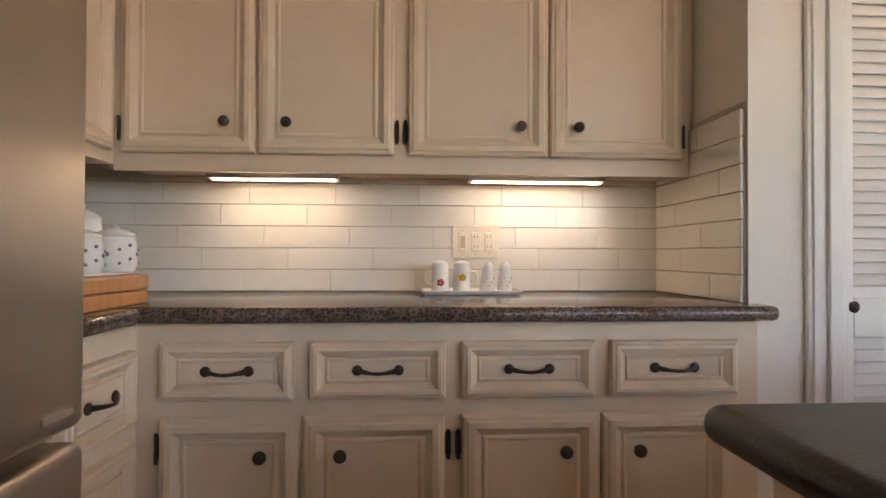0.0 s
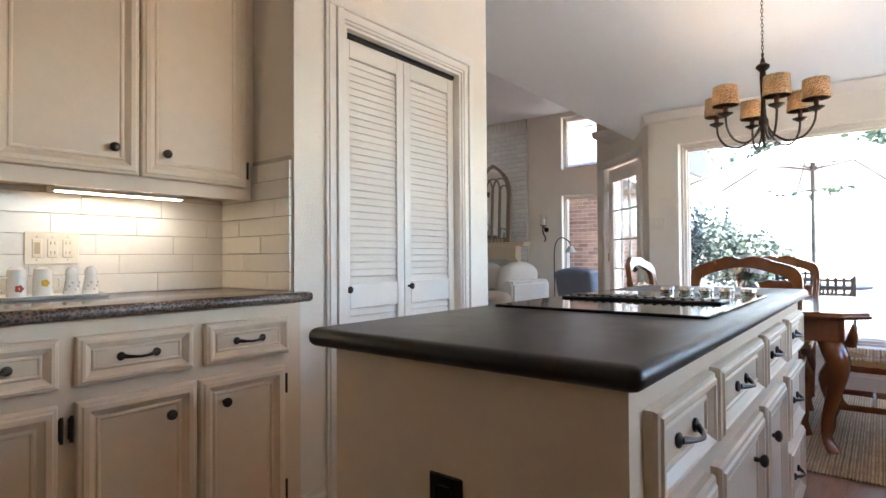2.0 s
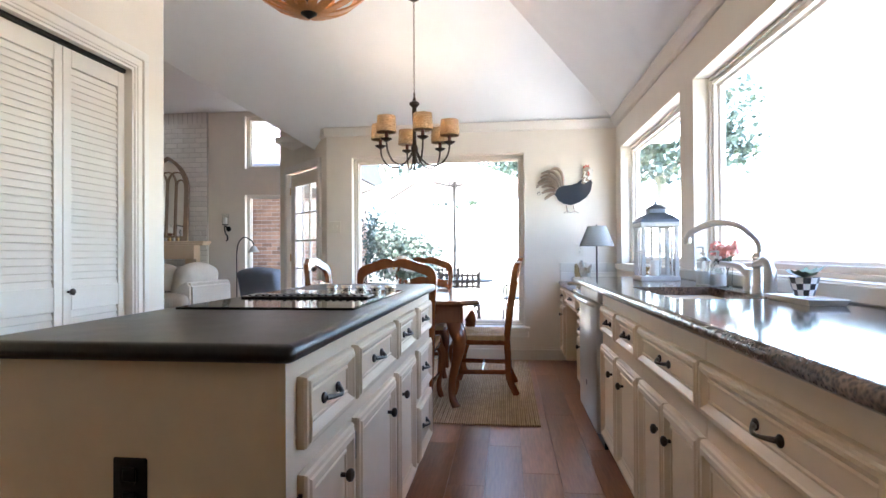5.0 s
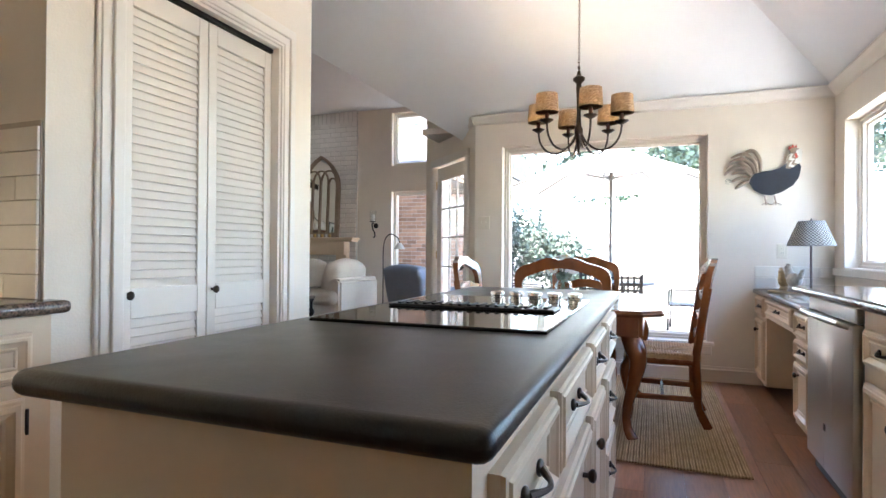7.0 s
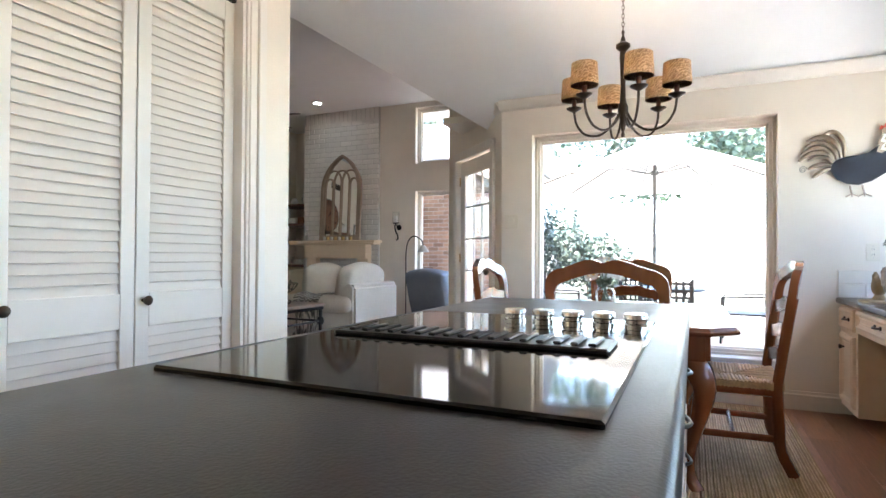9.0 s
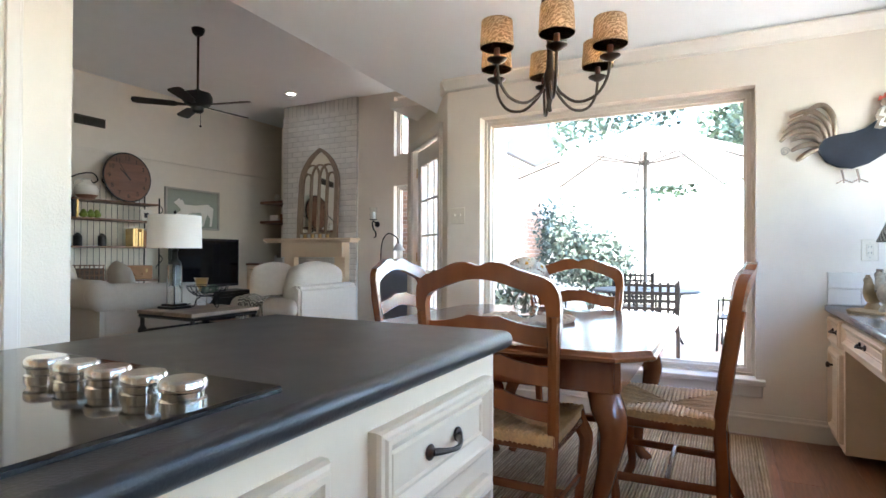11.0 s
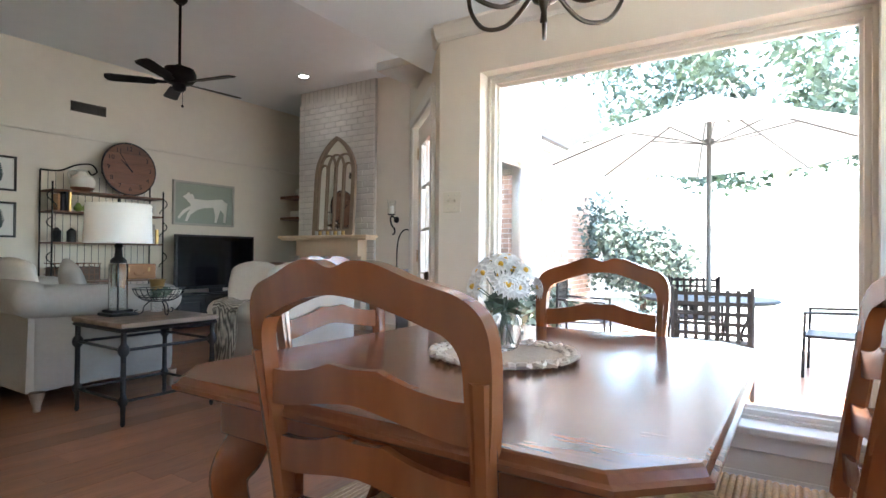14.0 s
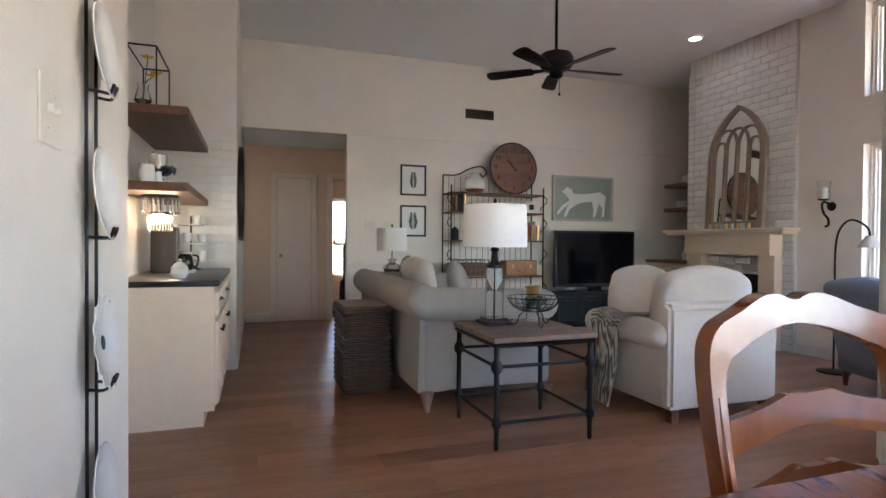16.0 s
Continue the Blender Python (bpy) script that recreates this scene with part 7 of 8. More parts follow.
dl = thing("desk_lamp", "desk lamp with pleated dark striped shade, lit", "lamp", pose(4.42, -1.36, 0.7955))
part("base", lathe(B(), [(0.07, 0), (0.07, 0.012), (0.02, 0.025), (0.008, 0.04), (0.008, 0.38), (0, 0.38)], 18), M_BRONZE, dl, smooth=True)
part("bulb", ball(B(), (0, 0, 0.40), 0.025), mat("desk_bulb", (1, 1, 1), 0.5, var=0, emit=(1.0, 0.75, 0.45), power=10), dl)
part("shade", lathe(B(), [(0.155, 0.345), (0.15, 0.36), (0.085, 0.52), (0.082, 0.525), (0.08, 0.52), (0.146, 0.36), (0.153, 0.345)], 28), gingham("checked_shade", (0.05, 0.05, 0.055), (0.48, 0.47, 0.44)), dl, "grey checked fabric shade", True)
part("finial", lathe(B(), [(0.004, 0.52), (0.01, 0.53), (0, 0.55)], 8), M_BRONZE, dl)


def hen(x, y, h, turn, ma):
    bm = B()
    ball(bm, (0, 0, h * 0.42), h * 0.28, (1.25, 0.8, 1.0), 14, 10)
    tube(bm, [(h * 0.22, 0, h * 0.5), (h * 0.33, 0, h * 0.75), (h * 0.36, 0, h * 0.86)], [h * 0.19, h * 0.12, h * 0.1], 10)
    ball(bm, (h * 0.37, 0, h * 0.86), h * 0.115, u=10, v=8)
    for k in range(3):
        ball(bm, (h * (0.30 + 0.07 * k), 0, h * 0.98), h * 0.045, u=6, v=5)
    for k in range(4):
        tube(bm, smooth_path([(-h * 0.25, 0, h * 0.45), (-h * (0.42 + 0.04 * k), 0, h * (0.62 + 0.06 * k)), (-h * (0.46 + 0.03 * k), 0, h * (0.55 + 0.08 * k))], 4), [h * 0.09] * 4 + [h * 0.05] * 5, 8)
    lathe(bm, [(h * 0.22, 0), (h * 0.22, h * 0.05), (h * 0.12, h * 0.2), (0, h * 0.22)], 12)
    single("rooster_figurine", bm, ma, "straw coloured ceramic rooster figurine on the desk", "figurine", pose(x, y, 0.806, 0, 0, turn), "rooster figurines", True)


single("woven_mat", lathe(B(), [(0.17, 0), (0.17, 0.009), (0.0, 0.01)], 28), M_STRAW, "round straw mat on the desk", "mat", pose(4.50, -1.27, 0.7955))
hen(4.57, -1.22, 0.17, 150, M_STRAW)
hen(4.44, -1.26, 0.20, 20, mat("speckled_glaze", (0.46, 0.42, 0.36), 0.5, var=0.4, scale=40))

# ---- metal rooster on the wall ----
ro = thing("metal_rooster", "painted metal rooster wall art", "wall art", Matrix(((0, 0.0, -1, 4.885), (-1, 0, 0, -0.84), (0, 1, 0, 1.48), (0, 0, 0, 1))))
FL = Matrix()
body = [(0.20, 0.227), (0.188, 0.186), (0.224, 0.124), (0.28, 0.09), (0.348, 0.078), (0.424, 0.103), (0.50, 0.155), (0.54, 0.217), (0.555, 0.30), (0.53, 0.36), (0.46, 0.34), (0.405, 0.298), (0.348, 0.28), (0.281, 0.275), (0.224, 0.258)]
part("body", prism(B(), body, Matrix.Translation((0, 0, 0.004)), 0.008), M_NAVY, ro, "dark navy enamel body")
TAIL = (((0.27, 0.27), (0.262, 0.381), (0.214, 0.448), (0.157, 0.433), (0.114, 0.381)),
        ((0.25, 0.268), (0.229, 0.35), (0.176, 0.412), (0.119, 0.422), (0.052, 0.397)),
        ((0.229, 0.258), (0.205, 0.33), (0.148, 0.376), (0.09, 0.381), (0.045, 0.356)),
        ((0.214, 0.253), (0.176, 0.32), (0.119, 0.35), (0.062, 0.335), (0.019, 0.304)),
        ((0.205, 0.247), (0.167, 0.299), (0.10, 0.314), (0.043, 0.294), (0.005, 0.258)),
        ((0.20, 0.237), (0.167, 0.273), (0.11, 0.278), (0.057, 0.258)),
        ((0.195, 0.222), (0.148, 0.232), (0.10, 0.222), (0.06, 0.20)),
        ((0.19, 0.20), (0.148, 0.186), (0.11, 0.16), (0.086, 0.139)))
for k, path in enumerate(TAIL):
    pts = smooth_path([(x, y, 0.006 + 0.003 * (k % 3)) for x, y in path], 5)
    n = len(pts)
    bm = tube(B(), pts, [0.0155 * (0.45 + 0.6 * math.sin(math.pi * min(1, 0.12 + 0.86 * i / (n - 1)))) for i in range(n)], 10, 0.45)
    part("tail_feather", bm, M_TIN, ro, "worn tin feather", True)
part("curl", tube(B(), [(0.03 + 0.024 * (1 - i / 34) * math.cos(i * 0.42), 0.20 + 0.026 * (1 - i / 34) * math.sin(i * 0.42), 0.006) for i in range(28)], 0.0016, 5), M_IRON, ro)
for k in range(8):
    x, y = 0.475 + 0.02 * (k % 4), 0.325 + 0.013 * k
    part("neck_feather", prism(B(), [(x - 0.03, y - 0.03), (x, y - 0.04), (x + 0.025, y - 0.02), (x + 0.02, y + 0.03), (x - 0.012, y + 0.02)], Matrix.Translation((0, 0, 0.012 + 0.001 * k)), 0.003), M_CERAM if k % 2 else M_TIN, ro)
part("head", prism(B(), [(0.47, 0.42), (0.50, 0.405), (0.53, 0.42), (0.565, 0.415), (0.535, 0.445), (0.51, 0.46), (0.48, 0.45)], Matrix.Translation((0, 0, 0.015)), 0.006), M_TIN, ro)
part("comb", prism(B(), [(0.46, 0.44), (0.47, 0.47), (0.483, 0.46), (0.493, 0.485), (0.505, 0.465), (0.52, 0.48), (0.525, 0.455), (0.50, 0.45)], Matrix.Translation((0, 0, 0.013)), 0.006), M_RED, ro, "red comb")
part("wattle", prism(B(), [(0.52, 0.415), (0.53, 0.38), (0.515, 0.365), (0.505, 0.40)], Matrix.Translation((0, 0, 0.018)), 0.006), M_RED, ro)
for x in (0.30, 0.37):
    bm = tube(B(), [(x, 0.075, 0.006), (x + 0.01, 0.02, 0.006)], 0.006, 6)
    for dx in (-0.035, 0.0, 0.04):
        tube(bm, [(x + 0.01, 0.02, 0.006), (x + 0.01 + dx, 0.0, 0.008)], 0.004, 5)
    part("foot", bm, M_TIN, ro)

# ---- plate rack on the wall end ----
pr = thing("plate_rack", "tall iron wall rack holding four plates", "plate rack", Matrix(((0, 0, 1, 2.19), (1, 0, 0, 2.10), (0, 1, 0, 0), (0, 0, 0, 1))))
for x in (-0.05, 0.05):
    part("upright", tube(B(), [(x, 0.27, 0.012), (x, 2.15, 0.012)], 0.005, 8), M_IRON, pr)
part("tail_scroll", tube(B(), smooth_path([(-0.05, 0.27, 0.012), (-0.05, 0.22, 0.015), (0.0, 0.19, 0.018), (0.05, 0.22, 0.015), (0.05, 0.27, 0.012)], 5), 0.005, 6), M_IRON, pr)
for k, z in enumerate((1.70, 1.28, 0.84, 0.40)):
    part("cradle", tube(B(), smooth_path([(-0.05, z - 0.125, 0.012), (-0.05, z - 0.13, 0.05), (-0.02, z - 0.125, 0.065), (-0.02, z - 0.10, 0.075), (0.0, z - 0.105, 0.07), (0.02, z - 0.10, 0.075), (0.02, z - 0.125, 0.065), (0.05, z - 0.13, 0.05), (0.05, z - 0.125, 0.012)], 4), 0.005, 6), M_IRON, pr)
    pl = thing("display_plate", ("white flower shaped plate in the wall rack" if k == 2 else "white ceramic plate in the wall rack"), "plate", Matrix(((0, 0, 1, 2.225), (1, 0, 0, 2.10), (0, 1, 0, z), (0, 0, 0, 1))) @ pose(0, 0, 0, -6), "plates in the rack")
    bm = B()
    prof = [(0.0, 0.006), (0.075, 0.006), (0.09, 0.012), (0.135, 0.02), (0.137, 0.017), (0.09, 0.006), (0.07, 0.0), (0, 0.0)]
    n = 48
    loops = []
    for r, zz in prof[1:-1]:
        loops.append([bm.verts.new(((r * (1 + (0.07 * math.cos(14 * 2 * math.pi * i / n) if k == 2 and r > 0.1 else 0))) * math.cos(2 * math.pi * i / n), (r * (1 + (0.07 * math.cos(14 * 2 * math.pi * i / n) if k == 2 and r > 0.1 else 0))) * math.sin(2 * math.pi * i / n), zz)) for i in range(n)])
    for a, b in zip(loops, loops[1:]):
        for i in range(n):
            bm.faces.new((a[i], a[(i + 1) % n], b[(i + 1) % n], b[i]))
    bm.faces.new(loops[0])
    bm.faces.new(loops[-1])
    part("dish", bm, M_CERAM, pl, smooth=True)
    if k == 2:
        part("painted_centre", lathe(B(), [(0.022, 0.0065), (0.02, 0.008), (0, 0.008)], 14), M_NAVY, pl)

# ---- coffee bar ----
bar = cabinet("bar_cabinet", "cream painted coffee bar base cabinet", Matrix(((0, -1, 0, 2.42), (1, 0, 0, 3.88), (0, 0, 1, 0), (0, 0, 0, 1))), 1.515, 0.86, 0.565,
              [("drawer", 0.04, 0.72, 0.68, 0.82), ("door", 0.04, 0.37, 0.12, 0.64, (0.32, 0.55)), ("door", 0.39, 0.72, 0.12, 0.64, (0.44, 0.55)), ("drawer", 0.78, 1.48, 0.68, 0.82), ("door", 0.78, 1.12, 0.12, 0.64, (1.07, 0.55)), ("door", 1.14, 1.48, 0.12, 0.64, (1.19, 0.55))], 0.09)
part("top", box(B(), -0.02, 1.515, -0.03, 0.565, 0.861, 0.9, 0.01, 2), M_BLACKTOP, bar, "dark stone bar top", True)
for z in (1.44, 1.90):
    single("floating_shelf", box(B(), 1.853, 2.27, 3.9, 5.39, z, z + 0.055, 0.004), M_SHELF, "thick dark wooden shelf above the coffee bar", "shelf", None, "coffee bar shelves")
cm = thing("coffee_maker", "black drip coffee maker with glass carafe", "coffee maker", pose(2.02, 4.75, 0.9005))
part("body", box(B(), -0.08, 0.09, -0.1, 0.1, 0, 0.34, 0.012, 2), M_BLACK, cm)
part("carafe", lathe(B(), [(0.05, 0.02), (0.06, 0.06), (0.05, 0.12), (0.035, 0.14), (0, 0.14)], 16, (0.14, 0, 0)), M_GLASSBLK, cm, smooth=True)
part("warming_plate", box(B(), 0.08, 0.21, -0.08, 0.08, 0, 0.02, 0.004), M_STEEL, cm)
part("carafe_handle", tube(B(), smooth_path([(0.19, 0, 0.13), (0.23, 0, 0.12), (0.22, 0, 0.05), (0.19, 0, 0.05)], 4), 0.008, 6), M_BLACK, cm)
ts3 = thing("tiered_stand", "three-tier white serving stand with teapots and cups", "serving stand", pose(2.16, 5.14, 0.9005))
part("pole", tube(B(), [(0, 0, 0.0), (0, 0, 0.44)], 0.006, 8), M_IRON, ts3)
part("foot", lathe(B(), [(0.09, 0), (0.03, 0.03), (0, 0.04)], 16), M_IRON, ts3)
for z, r in ((0.06, 0.15), (0.21, 0.13), (0.36, 0.10)):
    part("tier", lathe(B(), [(r * 0.9, z), (r, z + 0.012), (r * 0.98, z + 0.014), (0, z + 0.006)], 24), M_CERAM, ts3, smooth=True)
rng = random.Random(6)
for k in range(7):
    z = (0.075, 0.075, 0.075, 0.225, 0.225, 0.225, 0.375)[k]
    a = k * 2.1 + 0.3
    r = 0.085 if k < 6 else 0.04
    h = rng.uniform(0.06, 0.085)
    cu = thing("tea_cup", "small white patterned cup on the tiered stand", "cup", pose(2.16 + r * math.cos(a), 5.14 + r * math.sin(a), 0.9005 + z), "cups on the tiered stand")
    part("cup", lathe(B(), [(0.02, 0), (0.034, h * 0.4), (0.036, h), (0.032, h), (0.018, 0.008), (0, 0.008)], 14), M_CERAM if k != 1 else mat("pale_green_glaze", (0.45, 0.50, 0.25), 0.2, var=0.05), cu, smooth=True)
    part("handle", tube(B(), smooth_path([(0.034, 0, h * 0.8), (0.055, 0, h * 0.7), (0.033, 0, h * 0.3)], 4), 0.004, 6), M_CERAM, cu, smooth=True)
sb = thing("sugar_bowl", "white ceramic sugar bowl with lid", "sugar bowl", pose(2.2, 4.1, 0.9005))
part("bowl", lathe(B(), [(0.035, 0), (0.055, 0.03), (0.05, 0.07), (0, 0.075)], 18), M_CERAM, sb, smooth=True)
part("lid", lathe(B(), [(0.048, 0.072), (0.03, 0.095), (0.01, 0.105), (0.014, 0.12), (0, 0.125)], 16), M_CERAM, sb, smooth=True)
cx2 = thing("crystal_pendant", "small two-tier crystal drop pendant lamp, lit", "pendant lamp", pose(2.06, 4.3, 0))
for r, z0, z1 in ((0.115, 1.31, 1.42), (0.07, 1.20, 1.31)):
    part("band", lathe(B(), [(r, z1 + 0.005), (r, z1 + 0.02), (r - 0.004, z1 + 0.02), (r - 0.004, z1 + 0.005), (r, z1 + 0.005)], 24), M_BRONZE, cx2)
    for k in range(24):
        a = 2 * math.pi * k / 24
        part("crystal_drop", lathe(B(), [(0, z0), (0.008, z0 + 0.02), (0.006, z1 - 0.01), (0, z1)], 6, (r * math.cos(a), r * math.sin(a), 0)), M_GLASS, cx2)
part("bulb", ball(B(), (0, 0, 1.29), 0.035), mat("pendant_bulb", (1, 0.9, 0.7), 0.4, var=0, emit=(1.0, 0.76, 0.48), power=16), cx2)
part("arm", tube(B(), [(-0.2, 0, 1.435), (0.0, 0, 1.435), (0, 0, 1.3)], 0.006, 6), M_BRONZE, cx2)
sv = thing("flower_cage", "iron frame holding a glass vase of yellow poppies", "vase", pose(2.0, 4.05, 1.9555))
bm = B()
c8 = [(x, y, z) for x in (-0.07, 0.09) for y in (-0.1, 0.42) for z in (0.0, 0.36)]
for i, p in enumerate(c8):
    for q in c8[i + 1:]:
        if sum(abs(p[k] - q[k]) > 1e-6 for k in range(3)) == 1:
            tube(bm, [p, q], 0.006, 4)
part("cage", bm, M_IRON, sv)
part("vase", lathe(B(), [(0.045, 0.0), (0.05, 0.05), (0.03, 0.12), (0.035, 0.15), (0.032, 0.15), (0.026, 0.12), (0.045, 0.05), (0, 0.008)], 16), M_GLASS, sv, smooth=True)
for k, (x, y, z) in enumerate(((0.03, -0.02, 0.30), (0.06, 0.1, 0.24), (0.05, 0.02, 0.2))):
    part("stem", tube(B(), smooth_path([(0, 0, 0.02), (0.01, 0, 0.15), (x, y, z)], 4), 0.003, 5), M_LEAFL, sv)
    bm = B()
    for j in range(6):
        a = j * 1.047
        bm.faces.new([bm.verts.new(p) for p in ((x, y, z), (x + 0.03 * math.cos(a), y + 0.03 * math.sin(a), z + 0.012), (x + 0.045 * math.cos(a + 0.5), y + 0.045 * math.sin(a + 0.5), z + 0.018), (x + 0.03 * math.cos(a + 1), y + 0.03 * math.sin(a + 1), z + 0.012))])
    part("poppy", bm, M_YEL, sv)
for k, (y, r, h) in enumerate(((4.0, 0.05, 0.11), (4.12, 0.04, 0.09), (4.3, 0.045, 0.10), (4.55, 0.05, 0.08), (4.75, 0.05, 0.09))):
    single("shelf_crock", lathe(B(), [(r * 0.7, 0), (r, h * 0.4), (r * 0.8, h), (r * 0.7, h), (0, 0.01)], 16), (M_CERAM, M_GLASS, M_CERAM, M_MERC, M_CERAM)[k], "small crock on the bar shelf", "crock", pose(2.03, y, 1.4955), "crocks on the bar shelf", True)
nest = single("feather_wreath", leaves(B(), 120, (0, 0, 0.02), (0.12, 0.12, 0.02), 0.07, random.Random(8)), mat("grey_feather", (0.13, 0.14, 0.15), 0.9, var=0.3, island=0.3), "dark feathery wreath around a candle", "wreath", pose(2.03, 4.4, 1.60))
single("pillar_candle", lathe(B(), [(0.06, 0), (0.06, 0.12), (0.055, 0.125), (0, 0.12)], 18), M_MERC, "silver pillar candle on the bar shelf", "candle", pose(2.03, 4.4, 1.60), smooth=True)
single("wreath_stand", lathe(B(), [(0.05, 0), (0.02, 0.02), (0.02, 0.08), (0.08, 0.104), (0, 0.104)], 16), M_IRON, "dark iron candle stand on the bar shelf", "stand", pose(2.03, 4.4, 1.4955), smooth=True)
wc = thing("round_wall_clock", "large round distressed wall clock seen edge-on", "clock", Matrix(((0, 0, 1, 2.505), (1, 0, 0, 6.0), (0, 1, 0, 1.60), (0, 0, 0, 1))))
part("face", lathe(B(), [(0.42, 0), (0.42, 0.02), (0, 0.022)], 40), M_DRIFT, wc)
part("rim", lathe(B(), [(0.46, 0), (0.46, 0.045), (0.41, 0.04), (0.41, 0.0), (0.46, 0)], 40), M_BRONZE, wc)
for k in range(12):
    a = math.radians(30 * k)
    bm = box(B(), -0.012, 0.012, 0.30, 0.38, 0.0222, 0.0245)
    moved(bm, 0, pose(0, 0, 0, 0, 0, 30 * k))
    part("hour_mark", bm, M_IRON, wc)
bt = tagged(new("backsplash_bar"), "white glazed tiles behind the coffee bar", "backsplash", kind="structure")
for r in range(16):
    for i in range(4):
        a = 1.855 + i * 0.26 - (0.13 if r % 2 else 0)
        x0, x1 = max(1.855, a), min(2.495, a + 0.258)
        if x1 - x0 > 0.03:
            part("tile", box(B(), x0, x1, 5.389, 5.399, 0.902 + r * 0.0735, 0.973 + r * 0.0735, 0.002), M_TILE, bt)
# things past the hallway
ex = thing("exercise_bike", "dark exercise bicycle in the far room", "exercise bike", pose(4.05, 9.2, 0))
part("frame", tube(B(), smooth_path([(0, -0.3, 0.04), (0, 0, 0.35), (0, 0.1, 0.8), (0, 0.05, 1.1)], 4), 0.03, 8), M_BLACK, ex)
part("wheel", lathe(B(), [(0.22, -0.03), (0.25, 0), (0.22, 0.03), (0.05, 0.03), (0.05, -0.03), (0.22, -0.03)], 24), M_BLACK, ex).matrix_basis = pose(0, 0.25, 0.26, 0, 90)
part("handlebar", tube(B(), smooth_path([(-0.2, -0.15, 1.15), (-0.15, 0.05, 1.1), (0.15, 0.05, 1.1), (0.2, -0.15, 1.15)], 4), 0.016, 8), M_RED, ex)
part("saddle", ball(B(), (0, -0.35, 0.85), 0.1, (0.8, 1.3, 0.4)), M_BLACK, ex)
part("base_bar", tube(B(), [(-0.25, -0.3, 0.03), (0.25, -0.3, 0.03)], 0.03, 8), M_BLACK, ex)

# ---- outdoors ----
struct("ground", box(B(), -400, 400, -400, 400, -0.3, -0.2), M_GRASS, "lawn reaching to the horizon", "ground")
pv = tagged(new("pavement"), "pale stone patio slabs with an added south bed that bounces light", "patio", kind="structure")
part("bed", box(B(), 5.1, 13.5, -5.0, 4.5, -0.22, -0.09), M_PATIO, pv)
# Added pale bed below the sink windows, bounces sunlight up to the kitchen ceiling.
part("bed", box(B(), -3.0, 5.1, -6.0, -1.82, -0.22, -0.08), M_PATIO, pv)
slab = bpy.data.meshes.new("slab")
bm = box(B(), 0, 0.59, 0, 0.59, -0.02, 0, 0.006)
bm.to_mesh(slab)
bm.free()
slab.materials.append(M_PATIO)
for i in range(14):
    for j in range(15):
        o = new("slab", slab)
        o.parent = pv
        o.location = (5.1 + i * 0.6, -4.6 + j * 0.6, -0.07)
# neighbouring brick wing
wing = thing("brick_wing", "red brick wing of the house with pale eaves", "house", pose(0, 0, 0))
part("wall", box(B(), 9.82, 13.0, 2.78, 9.0, -0.25, 3.0), M_MORTR, wing)
bm = B()
for face in (0, 1):
    for r in range(40):
        z = -0.2 + r * 0.076
        off = 0.1 if r % 2 else 0
        if face == 0:
            y = 2.78 - off
            while y < 6.0:
                box(bm, 9.81, 9.825, max(2.77, y), y + 0.2, z, z + 0.066)
                y += 0.21
        else:
            x = 9.82 - off
            while x < 12.0:
                box(bm, max(9.812, x), x + 0.2, 2.77, 2.784, z, z + 0.066)
                x += 0.21
br = part("brickwork", bm, M_BRICKR, wing, "red bricks in running bond")
tagged(br, kind="stuff")
part("eave", box(B(), 9.4, 13.2, 2.7, 9.0, 2.65, 2.75), M_WHITE, wing)
bm = B()
prism(bm, [(9.3, 2.75), (13.3, 2.75), (11.3, 4.0)], Matrix(((1, 0, 0, 0), (0, 0, 1, 2.6), (0, 1, 0, 0), (0, 0, 0, 1))), 6.4)
part("gable_roof", bm, M_ROOF, wing)
sf = struct("trim_eaves", box(B(), 5.09, 5.75, -2.4, 2.0, 2.32, 2.38), M_WHITE, "white eave soffit over the picture window", "eaves")
# umbrella, patio table and chairs
um = thing("patio_umbrella", "open white canvas patio umbrella", "umbrella", pose(8.1, 0.29, -0.07))
part("pole", tube(B(), [(0, 0, 0), (0, 0, 2.75)], 0.024, 10), M_POLE, um)
part("foot", lathe(B(), [(0.25, 0), (0.24, 0.05), (0.05, 0.1), (0, 0.1)], 20), M_POLE, um)
part("hub", lathe(B(), [(0.05, 2.22), (0.05, 2.28), (0, 2.29)], 12), M_POLE, um)
bm = B()
apex = bm.verts.new((0, 0, 2.72))
rimv = []
for k in range(8):
    a = math.radians(45 * k + 12)
    a2 = a + math.radians(22.5)
    rimv.append(bm.verts.new((1.55 * math.cos(a), 1.55 * math.sin(a), 2.12)))
    rimv.append(bm.verts.new((1.42 * math.cos(a2), 1.42 * math.sin(a2), 2.14)))
for k in range(16):
    bm.faces.new((apex, rimv[k], rimv[(k + 1) % 16]))
part("canopy", bm, M_CANVAS, um, "white canvas canopy")
for k in range(8):
    a = math.radians(45 * k + 12)
    d = Vector((math.cos(a), math.sin(a), 0))
    rb = part("rib", tube(B(), [(0, 0, 2.69), d * 1.53 + Vector((0, 0, 2.105))], 0.01, 6), M_POLE, um)
    part("strut", tube(B(), [d * 0.04 + Vector((0, 0, 2.24)), d * 0.75 + Vector((0, 0, 2.40))], 0.008, 6), M_POLE, rb)
pt = thing("patio_table", "round wrought iron patio table", "table", pose(8.1, 0.29, -0.07))
part("top", lathe(B(), [(0.06, 0.70), (0.6, 0.70), (0.62, 0.715), (0.6, 0.73), (0.06, 0.73), (0.06, 0.70)], 32), M_IRON, pt)
